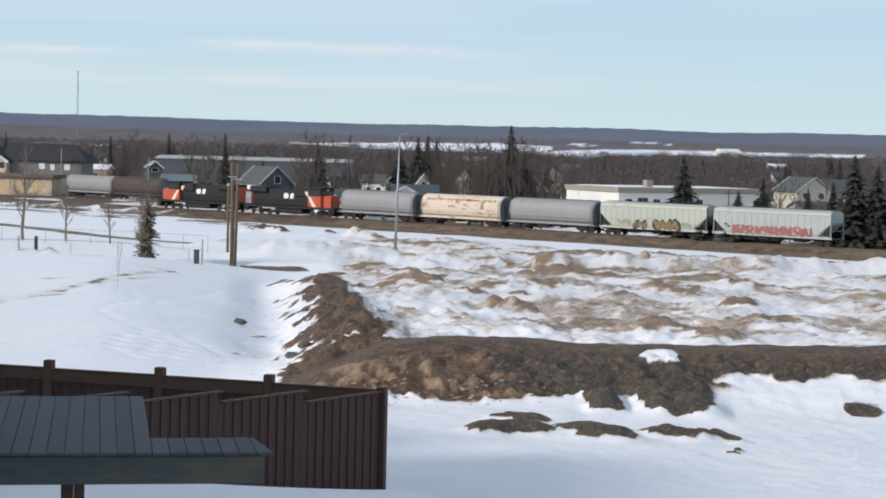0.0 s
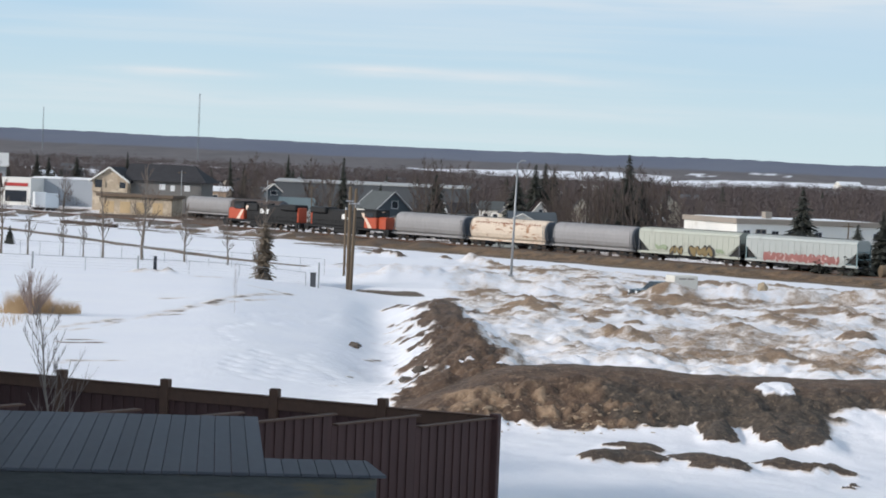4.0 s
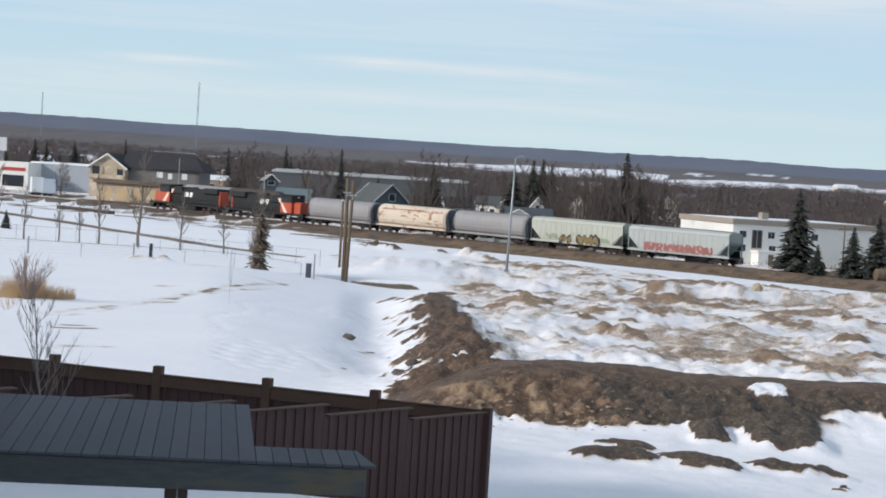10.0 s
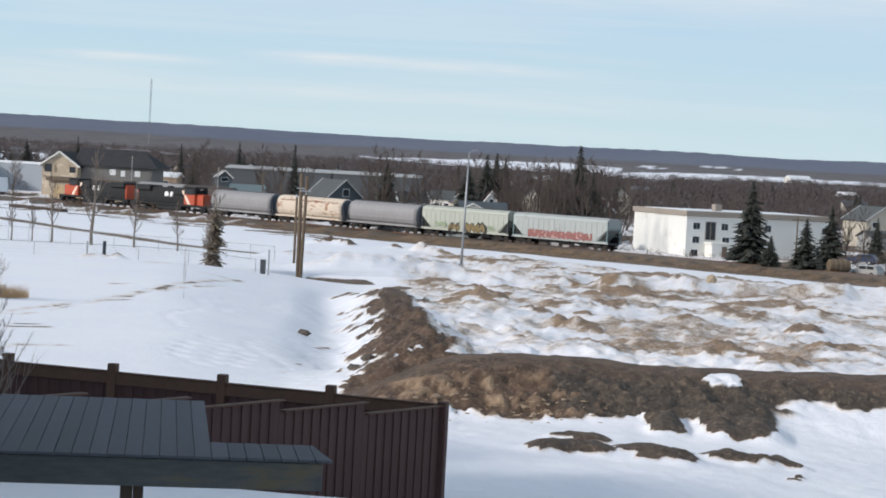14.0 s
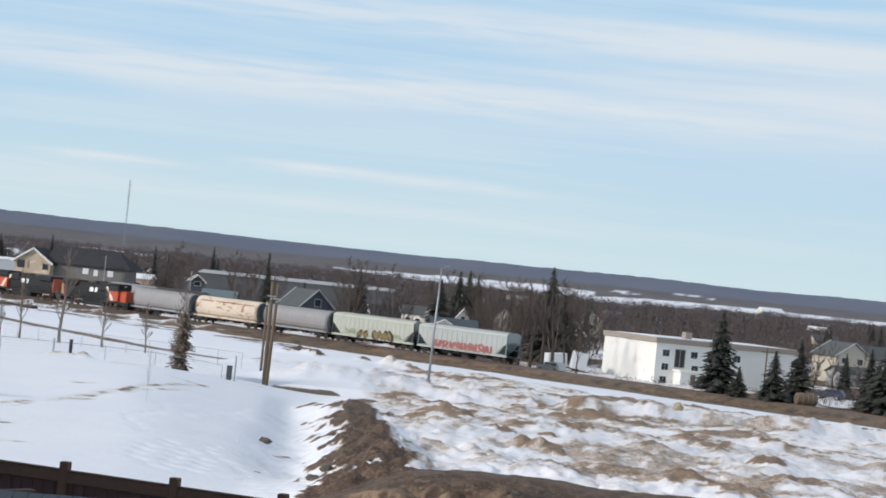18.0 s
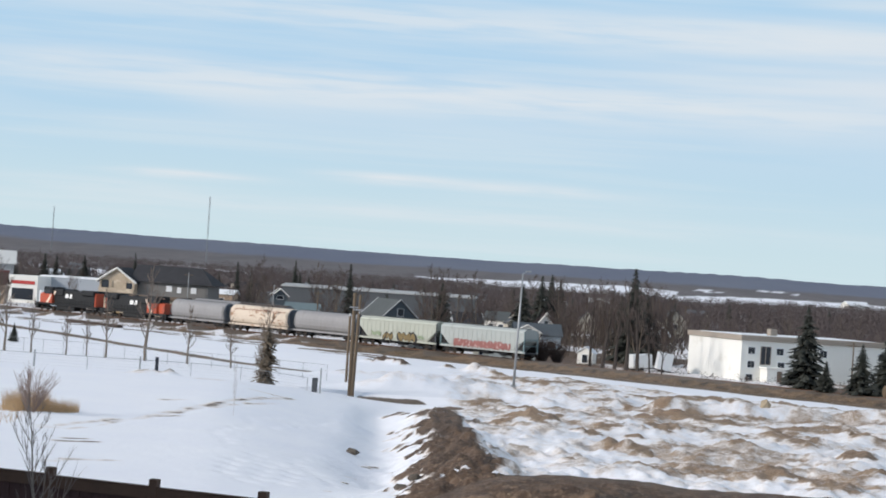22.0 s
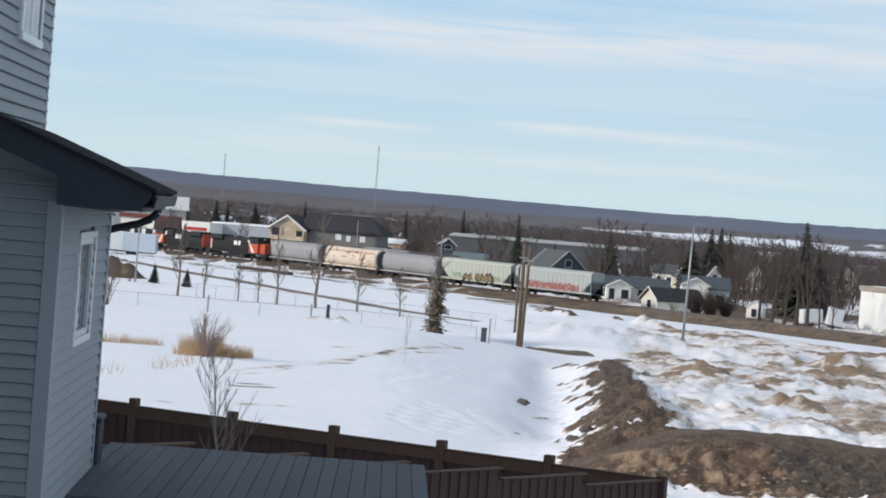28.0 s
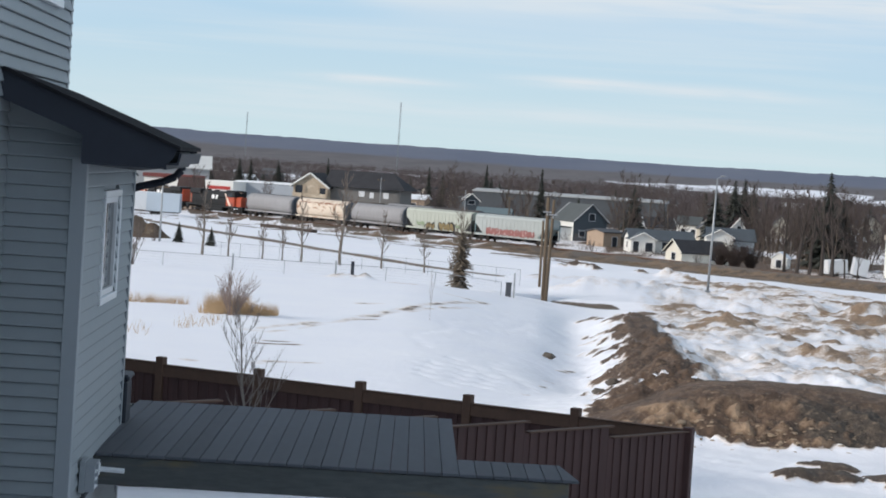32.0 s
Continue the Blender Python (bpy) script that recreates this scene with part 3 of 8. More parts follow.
    for ax, ay, bx, by, w, soil in ((-9.4, 139, -11.6, 116, 0.42, 0.40), (-11.6, 116, -13.1, 101, 0.42, 0.50), (-13.1, 101, -16.2, 87, 0.45, 0.30), (-9.0, 128, -11.6, 110, 0.35, 0.30), (-11.6, 110, -15.4, 85, 0.35, 0.24), (-12.2, 101.5, -12.9, 100.5, 0.35, 0.60), (-12.5, 104, -13.3, 103, 0.3, 0.55), (-11.6, 113, -12.2, 108, 0.35, 0.52), (-13.9, 115, -14.6, 114, 0.45, 0.55), (-15.6, 87.5, -16.6, 88.5, 0.35, 0.58), (-12.9, 81.2, -14.0, 80.4, 0.35, 0.75), (-13.4, 82.4, -14.0, 82.0, 0.3, 0.7), (-10.0, 137, -12.0, 139, 0.6, 0.48), (-12.6, 71, -14.4, 70, 0.5, 0.26), (-10.9, 73, -12.4, 72, 0.4, 0.24), (-18.3, 152, -21.5, 150, 1.0, 0.55), (-13.0, 150, -17.5, 148, 0.8, 0.36)):
        q, _ = bump_along(x + sway, y, ax, ay, bx, by, w)
        dirt = np.maximum(dirt, q * (soil + fray))
        z = z - 0.02 * q
    reeds, _ = bump_along(x, y, -17.3, 98, -19.3, 98, 1.0)
    straw = np.maximum(straw, 0.6 * reeds)
    # town ground, valley and the far ridge
    far = smooth(across, 3, 12)
    town = np.interp(r, [0, 300, 600, 1000, 2000, 3000, 3600, 4200, 4550, 4700], [-0.9, -0.9, -0.6, 0.0, 3.0, 6.5, 14, 36, 50, 51])
    town = town + 0.35 * fbm(x / 30, y / 30, 71) + smooth(r, 3200, 4400) * (5.5 * smooth(bearing, 3, 11) + 7 * fbm(bearing / 2.6, r / 900, 72, 3) + 3.5 * fbm(bearing * 4.5, r / 200, 74, 2))
    z = z * (1 - far) + town * far
    z = np.where(y < 0, 7.0 + (1 - smooth(x, 1.2, 3.5)) - 1.0 * smooth(-y, 10, 60), z)
    near_far = (y > 1)
    scrub = far * (0.28 + 0.55 * smooth(fbm(x / 8, y / 22, 73, 4), -0.04, 0.12)) * (r < 600) * smooth(across, 12, 16)
    dirt = np.where(near_far, np.maximum(dirt, scrub), 0)
    edge = 1.6 * fbm(bearing * 0.8, r / 160, 75, 4)
    # snow fields of the plain, by their height under the horizon
    el = np.degrees(np.arctan((z - 12.3) / np.maximum(r, 1))) + 0.05 * fbm(bearing * 1.3, r / 300, 76, 4) + 0.03 * fbm(bearing * 9, r / 200, 77, 2)
    copse = smooth(fbm(bearing * 1.7, r / 260, 78, 4), 0.16, 0.24)

    def field(corners):
        b0 = [c[0] for c in corners]
        lo, hi = np.interp(bearing, b0, [c[1] for c in corners]), np.interp(bearing, b0, [c[2] for c in corners])
        inside = smooth(el, lo - 0.004, lo + 0.004) * (1 - smooth(el, hi - 0.004, hi + 0.004))
        return inside * (bearing > b0[0]) * (bearing < b0[-1]) * (r > 700)

    fields = field(((-6.2, -0.20, -0.02), (-4.7, -0.255, 0.015), (-2.4, -0.245, -0.02), (-0.5, -0.18, -0.07), (0.9, -0.11, -0.10))) * (1 - 0.9 * copse)
    fields = np.maximum(fields, field(((-14.5, -0.14, -0.05), (-12.3, -0.15, -0.056), (-10.5, -0.185, -0.053), (-8.1, -0.255, -0.073), (-6.1, -0.32, -0.15), (-5.4, -0.28, -0.26))) * (1 - 0.6 * copse))
    shreds = smooth(fbm(bearing * 6.0, r / 60, 83, 4), -0.06, 0.12)
    fields = np.maximum(fields, shreds * field(((-7.5, 0.0, 0.06), (-7.0, -0.01, 0.09), (-6.5, 0.06, 0.08))))
    fields = np.maximum(fields, shreds * field(((-9.7, 0.08, 0.11), (-8.9, 0.07, 0.15), (-8.2, 0.12, 0.16))))
    fields = np.maximum(fields, field(((8.5, -0.66, -0.56), (9.4, -0.69, -0.465), (11.3, -0.68, -0.445), (15, -0.68, -0.44))))
    fields = np.maximum(fields, 0.8 * field(((5.3, -0.34, -0.31), (6.4, -0.33, -0.25), (7.6, -0.25, -0.22))) * (1 - copse))
    woods = far * smooth(r, 540, 600) * (1 - fields)
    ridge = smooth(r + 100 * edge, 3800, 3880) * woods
    return z, dirt, straw, gravel, woods, ridge, dark * near_far


def height(x, y):
    return float(land(np.array([x]), np.array([y]))[0][0])


def ground():
    angles = list(np.arange(-17.5, 20.01, 0.10))
    angles = list(np.arange(-180, -17.5, 6.5)) + angles + list(np.arange(20.5, 179.9, 6.5))
    radii = [6.0]
    while radii[-1] < 4750:
        radii.append(radii[-1] * (1.012 if radii[-1] < 40 else 1.0042 if radii[-1] < 54 else 1.0018 if radii[-1] < 65 else 1.0038 if radii[-1] < 105 else 1.0065 if radii[-1] < 330 else 1.022))
    a = np.radians(np.array(angles))
    r = np.array(radii)
    rr, aa = np.meshgrid(r, a, indexing="ij")
    x, y = -rr * np.sin(aa), rr * np.cos(aa)
    z, dirt, straw, gravel, woods, ridge, dark = land(x.ravel(), y.ravel())
    nr, na = rr.shape
    verts = np.stack([x.ravel(), y.ravel(), z], 1)
    i, j = np.meshgrid(np.arange(nr - 1), np.arange(na), indexing="ij")
    i, j = i.ravel(), j.ravel()
    k = (j + 1) % na
    faces = np.stack([i * na + j, (i + 1) * na + j, (i + 1) * na + k, i * na + k], 1)[:, ::-1]
    me = bpy.data.meshes.new("ground")
    me.from_pydata(verts.tolist(), [], faces.tolist() + [list(range(na))])
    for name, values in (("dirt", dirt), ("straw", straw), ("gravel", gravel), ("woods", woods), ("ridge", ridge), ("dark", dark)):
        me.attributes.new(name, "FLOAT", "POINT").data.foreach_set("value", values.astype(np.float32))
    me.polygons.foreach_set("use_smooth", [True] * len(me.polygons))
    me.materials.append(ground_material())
    me.update()
    if me.polygons[0].normal.z < 0:
        me.flip_normals()
    return tagged(new("ground", me), "snow-covered hillside with heaps of brown earth and dead grass", "ground", kind="structure")


ground()


# ---------------- railway ----------------
def on_track(across, along, z=0.0, turn=0.0):
    """A pose on the railway: x runs along the direction of travel."""
    x = TRACK_N[0] * (TRACK_P + across) + TRACK_U[0] * along
    y = TRACK_N[1] * (TRACK_P + across) + TRACK_U[1] * along
    return pose(x, y, z, 0, 0, math.degrees(math.atan2(TRACK_U[1], TRACK_U[0])) + turn)


def railway():
    base = thing("railway_track", on_track(0, 0), "rusty steel rails on dark sleepers in ballast", "railway track", kind="structure")
    for side in (-0.7535, 0.7535):
        rail = boxes(((-150, side - 0.036, -0.06), (620, side + 0.036, 0.0)), ((-150, side - 0.07, -0.19), (620, side + 0.07, -0.15)), ((-150, side - 0.012, -0.15), (620, side + 0.012, -0.06)))
        part("rail", rail, mat("rail_steel", (0.17, 0.10, 0.07), 0.45, 0.6, 0.3, 2.0), base)
    rows = []
    random.seed(5)
    for k in range(-140, 460):
        x = k * 0.9 + random.uniform(-0.04, 0.04)
        rows.append(((x - 0.11, -1.28, -0.32), (x + 0.11, 1.28, -0.185 + random.uniform(-0.01, 0.01))))
    bm = bmesh.new()
    for lo, hi in rows:
        vs = [bm.verts.new((X, Y, Z)) for X in (lo[0], hi[0]) for Y in (lo[1], hi[1]) for Z in (lo[2], hi[2])]
        for f in ((1, 3, 7, 5), (0, 4, 6, 2), (0, 1, 5, 4), (2, 6, 7, 3), (0, 2, 3, 1), (4, 5, 7, 6)):
            bm.faces.new([vs[q] for q in f])
    tagged(part("sleepers", bm, mat("sleeper_wood", (0.07, 0.05, 0.04), 0.9, 0, 0.35, 4.0), base), kind="stuff")


railway()

BLACK = mat("grimy_black_steel", (0.014, 0.014, 0.015), 0.6, 0.2, 0.4, 2.0)
WHEEL = mat("wheel_steel", (0.09, 0.065, 0.05), 0.5, 0.7, 0.3, 3.0)
BLUEEND = mat("slate_blue_paint", (0.085, 0.10, 0.125), 0.5, 0.1, 0.2, 1.5)
DARKGREY = mat("dark_grey_paint", (0.07, 0.075, 0.085), 0.55, 0.1, 0.3, 2.0)


def truck_frame(parent, x, axles=2, spread=1.78):
    """A bogie: side frames and wheels."""
    bogie = part("bogie", boxes(((x - spread * 0.75 - 0.3, -1.12, 0.38), (x + spread * 0.75 + 0.3, -0.95, 0.62)), ((x - spread * 0.75 - 0.3, 0.95, 0.38), (x + spread * 0.75 + 0.3, 1.12, 0.62)), ((x - 0.25, -1.1, 0.45), (x + 0.25, 1.1, 0.85)), ((x - 0.45, -1.14, 0.3), (x + 0.45, 1.14, 0.5)), bevel=0.03), BLACK, parent)
    for k in range(axles):
        ax = x + (k - (axles - 1) / 2) * spread
        bm = bmesh.new()
        for side in (-0.80, 0.80):
            tube(bm, (ax, side - 0.065, 0.46), (ax, side + 0.065, 0.46), 0.46, sides=20)
        tube(bm, (ax, -1.05, 0.46), (ax, 1.05, 0.46), 0.09, sides=10)
        part("wheelset", bm, WHEEL, bogie)


def underframe(parent, h):
    part("centre_sill", boxes(((-h, -0.32, 0.72), (h, 0.32, 1.12)), ((-2.4, -1.15, 0.62), (-0.4, -0.35, 1.0)), ((0.6, 0.35, 0.58), (2.3, 1.1, 0.98)), bevel=0.03), BLACK, parent)


def coupler(parent, x, way):
    part("coupler", boxes(((min(x, x + 0.7 * way), -0.12, 0.72), (max(x, x + 0.7 * way), 0.12, 1.0)), bevel=0.02), BLACK, parent)


def ladder(parent, x, y, z0, z1, material, rungs=9):
    bm = bmesh.new()
    for dx in (-0.22, 0.22):
        tube(bm, (x + dx, y, z0), (x + dx, y, z1), 0.022, sides=5)
    for k in range(rungs):
        z = z0 + (k + 0.5) * (z1 - z0) / rungs
        tube(bm, (x - 0.22, y, z), (x + 0.22, y, z), 0.016, sides=5)
    return part("ladder", bm, material, parent)


def graffiti(parent, bits, seed, y):
    """Painted shapes on a car side: thin bent blades of colour."""
    rng = random.Random(seed)
    for x0, x1, z0, z1, material, count in bits:
        for k in range(count):
            bm = bmesh.new()
            cx = x0 + (x1 - x0) * (k + 0.5) / count + rng.uniform(-0.1, 0.1)
            w = (x1 - x0) / count * rng.uniform(0.45, 0.75)
            lean = rng.uniform(-0.3, 0.3)
            pts = []
            n = 12
            for q in range(n):
                a = q * math.tau / n
                r = rng.uniform(0.72, 1.12)
                pts.append((cx + w * r * math.cos(a) + lean * math.sin(a), (z0 + z1) / 2 + (z1 - z0) / 2 * r * math.sin(a)))
            yy = y - 0.004 - 0.0012 * k
            vs = [bm.verts.new((px, yy, pz)) for px, pz in pts]
            bm.faces.new(vs)
            part("painted_shape", bm, material, parent, "spray-painted patch")


def round_hopper(name, paint, length, label, dirty=None):
    """A cylindrical covered hopper; x is the way of travel, z is up from the rail."""
    car = thing(name, Matrix(), label, "freight car", "hopper cars of the train")
    h = length / 2 - 0.75
    profile = [(1.02, 1.30), (1.34, 1.62), (1.53, 2.15), (1.57, 2.75), (1.55, 3.25), (1.46, 3.65), (1.28, 4.02), (0.98, 4.34), (0.55, 4.54), (0.15, 4.60)]
    left = [(-y, z) for y, z in profile[::-1]]
    full = profile + left
    bm = bmesh.new()
    cuts = [(-h + 0.15, 0.93), (-h + 0.35, 0.99), (-h + 0.5, 1.0), (h - 0.5, 1.0), (h - 0.35, 0.99), (h - 0.15, 0.93)]
    rings = []
    for x, s in cuts:
        rings.append([bm.verts.new((x, y * s, 2.98 + (z - 2.98) * s)) for y, z in full])
    n = len(full)
    for a, b in zip(rings, rings[1:]):
        for k in range(n):
            bm.faces.new((a[k], a[(k + 1) % n], b[(k + 1) % n], b[k]))
    bm.faces.new(rings[0][::-1])
    bm.faces.new(rings[-1])
    bmesh.ops.recalc_face_normals(bm, faces=bm.faces[:])
    part("body", bm, paint, car, smooth=False)
    # end bulkheads, dark and set back under an overhanging roof
    for s in (-1, 1):
        end = boxes(((s * (h + 0.02) - 0.06, -1.42, 1.15), (s * (h + 0.02) + 0.06, 1.42, 1.45)), ((s * (h + 0.3) - 0.3, -1.5, 1.0), (s * (h + 0.3) + 0.3, 1.5, 1.22)), bevel=0.02)
        part("end_platform", end, DARKGREY, car)
        for y in (-1.25, 1.25):
            bm = bmesh.new()
            tube(bm, (s * (h + 0.5), y, 1.2), (s * (h - 0.1), y * 0.9, 3.7), 0.06, sides=6)
            part("end_brace", bm, DARKGREY, car)
        bm = bmesh.new()
        ring = [bm.verts.new((s * (h - 0.13), y * 0.92, 2.98 + (z - 2.98) * 0.92)) for y, z in full]
        back = [bm.verts.new((s * (h + 0.02), y * 0.84, 2.98 + (z - 2.98) * 0.84)) for y, z in full]
        for k in range(len(full)):
            bm.faces.new((ring[k], ring[(k + 1) % len(full)], back[(k + 1) % len(full)], back[k]))
        bm.faces.new(back)
        bmesh.ops.recalc_face_normals(bm, faces=bm.faces[:])
        part("end_sheet", bm, BLUEEND, car, "dark end sheet")
        ladder(car, s * (h - 0.28), 1.58, 1.1, 4.0, DARKGREY)
        coupler(car, s * (h + 0.45), s)
    part("side_sill", boxes(((-h, -1.5, 1.02), (h, -1.36, 1.34)), ((-h, 1.36, 1.02), (h, 1.5, 1.34)), bevel=0.02), paint, car)
    for k in range(4):
        x = (k - 1.5) * (length - 5.2) / 4
        bm = bmesh.new()
        top, low = 1.75, 0.55
        ring = [[bm.verts.new((x + sx * a, sy * b, z)) for sx, sy in ((-1, -1), (1, -1), (1, 1), (-1, 1))] for a, b, z in ((1.35, 1.2, top), (0.42, 0.5, low))]
        for q in range(4):
            bm.faces.new((ring[0][q], ring[0][(q + 1) % 4], ring[1][(q + 1) % 4], ring[1][q]))
        bm.faces.new(ring[1])
        bmesh.ops.recalc_face_normals(bm, faces=bm.faces[:])
        part("discharge_chute", bm, DARKGREY, car)
    underframe(car, h)
    part("roof_walkway", boxes(((-h + 0.3, -0.32, 4.60), (h - 0.3, 0.32, 4.66)), bevel=0.01), DARKGREY, car)
    for k in range(8):
        x = (k - 3.5) * (length - 3.4) / 8
        part("hatch", boxes(((x - 0.55, -0.75, 4.5), (x + 0.55, -0.38, 4.64)), bevel=0.04), dirty or paint, car)
    for s in (-1, 1):
        truck_frame(car, s * (h - 1.65))
    return car


def panel_hopper(name, paint, end_paint, length, label):
    """A tall modern covered hopper with straight upper sides and sloping ends."""
    car = thing(name, Matrix(), label, "freight car", "hopper cars of the train")
    h = length / 2 - 0.6
    profile = [(1.42, 1.15), (1.58, 1.5), (1.6, 4.05), (1.5, 4.42), (0.9, 4.66), (-0.9, 4.66), (-1.5, 4.42), (-1.6, 4.05), (-1.58, 1.5), (-1.42, 1.15)]
    bm = bmesh.new()
    rings = []
    for x, lowest in ((-h, 3.0), (-h + 0.12, 2.9), (-h + 2.1, 1.15), (h - 2.1, 1.15), (h - 0.12, 2.9), (h, 3.0)):
        rings.append([bm.verts.new((x, y, max(z, lowest) if z < 1.4 else max(z, lowest + 0.05) if z < 2 else z)) for y, z in profile])
    n = len(profile)
    for a, b in zip(rings, rings[1:]):
        for k in range(n):
            bm.faces.new((a[k], a[(k + 1) % n], b[(k + 1) % n], b[k]))
    bm.faces.new(rings[0][::-1])
    bm.faces.new(rings[-1])
    bmesh.ops.recalc_face_normals(bm, faces=bm.faces[:])
    part("body", bm, paint, car)
    for k in range(17):
        x = -h + 0.9 + k * (2 * h - 1.8) / 16
        for y in (-1.605, 1.605):
            low = 1.45 + max(0, abs(x) - (h - 2.2)) * 0.85
            part("side_rib", boxes(((x - 0.04, y - 0.03, low), (x + 0.04, y + 0.03, 4.08)), bevel=0.01), paint, car)
    part("top_chord", boxes(((-h, -1.66, 4.02), (h, -1.56, 4.16)), ((-h, 1.56, 4.02), (h, 1.66, 4.16)), bevel=0.02), paint, car)
    part("side_sill", boxes(((-h - 0.2, -1.55, 1.0), (h + 0.2, -1.4, 1.32)), ((-h - 0.2, 1.4, 1.0), (h + 0.2, 1.55, 1.32)), bevel=0.02), paint, car)
    for s in (-1, 1):
        bm = bmesh.new()
        for y in (-1.5, 1.5):
            box(bm, (s * h - 0.08, y - 0.06, 1.1), (s * h + 0.08, y + 0.06, 4.3))
            tube(bm, (s * (h - 0.1), y * 0.96, 1.3), (s * (h - 1.9), y * 0.96, 1.5), 0.05, sides=5)
        box(bm, (s * h - 0.06, -1.5, 2.1), (s * h + 0.06, 1.5, 2.2))
        box(bm, (s * h - 0.06, -1.5, 3.1), (s * h + 0.06, 1.5, 3.2))
        part("end_frame", bm, end_paint, car)
        part("end_sheet", boxes(((s * (h - 0.1) - 0.03, -1.48, 2.9), (s * (h - 0.1) + 0.03, 1.48, 4.4)), bevel=0.01), end_paint, car)
        ladder(car, s * (h - 0.25), -1.66, 1.1, 4.2, end_paint)
        coupler(car, s * (h + 0.15), s)
        for y in (-1.25, 1.25):
            # black triangle fills the open slope end, in place of its shade
            bm = bmesh.new()
            tri = ((s * (h - 0.1), 1.1), (s * (h - 2.05), 1.1), (s * (h - 0.1), 2.85))
            f0 = [bm.verts.new((X, y - 0.03, Z)) for X, Z in tri]
            f1 = [bm.verts.new((X, y + 0.03, Z)) for X, Z in tri]
            bm.faces.new(f0)
            bm.faces.new(f1[::-1])
            for k in range(3):
                bm.faces.new((f0[k], f0[(k + 1) % 3], f1[(k + 1) % 3], f1[k]))
            bmesh.ops.recalc_face_normals(bm, faces=bm.faces[:])
            part("slope_bracing", bm, BLACK, car)
        part("end_platform", boxes(((s * (h - 0.9) - 1.0, -1.3, 0.95), (s * (h - 0.9) + 1.0, 1.3, 1.15)), bevel=0.02), DARKGREY, car)
    for k in range(3):
        x = (k - 1) * 3.9
        bm = bmesh.new()
        ring = [[bm.verts.new((x + sx * a, sy * b, z)) for sx, sy in ((-1, -1), (1, -1), (1, 1), (-1, 1))] for a, b, z in ((1.85, 1.38, 1.2), (0.5, 0.55, 0.42))]
        for q in range(4):
            bm.faces.new((ring[0][q], ring[0][(q + 1) % 4], ring[1][(q + 1) % 4], ring[1][q]))
        bm.faces.new(ring[1])
        bmesh.ops.recalc_face_normals(bm, faces=bm.faces[:])
        part("discharge_chute", bm, DARKGREY, car)
    underframe(car, h)
    part("roof_walkway", boxes(((-h + 0.2, -0.4, 4.74), (h - 0.2, 0.4, 4.79)), bevel=0.01), DARKGREY, car)
    part("roof_hatch_trough", boxes(((-h + 0.8, -0.3, 4.64), (h - 0.8, 0.3, 4.75)), bevel=0.03), paint, car)
    for s in (-1, 1):
        truck_frame(car, s * (h - 1.75))
    return car


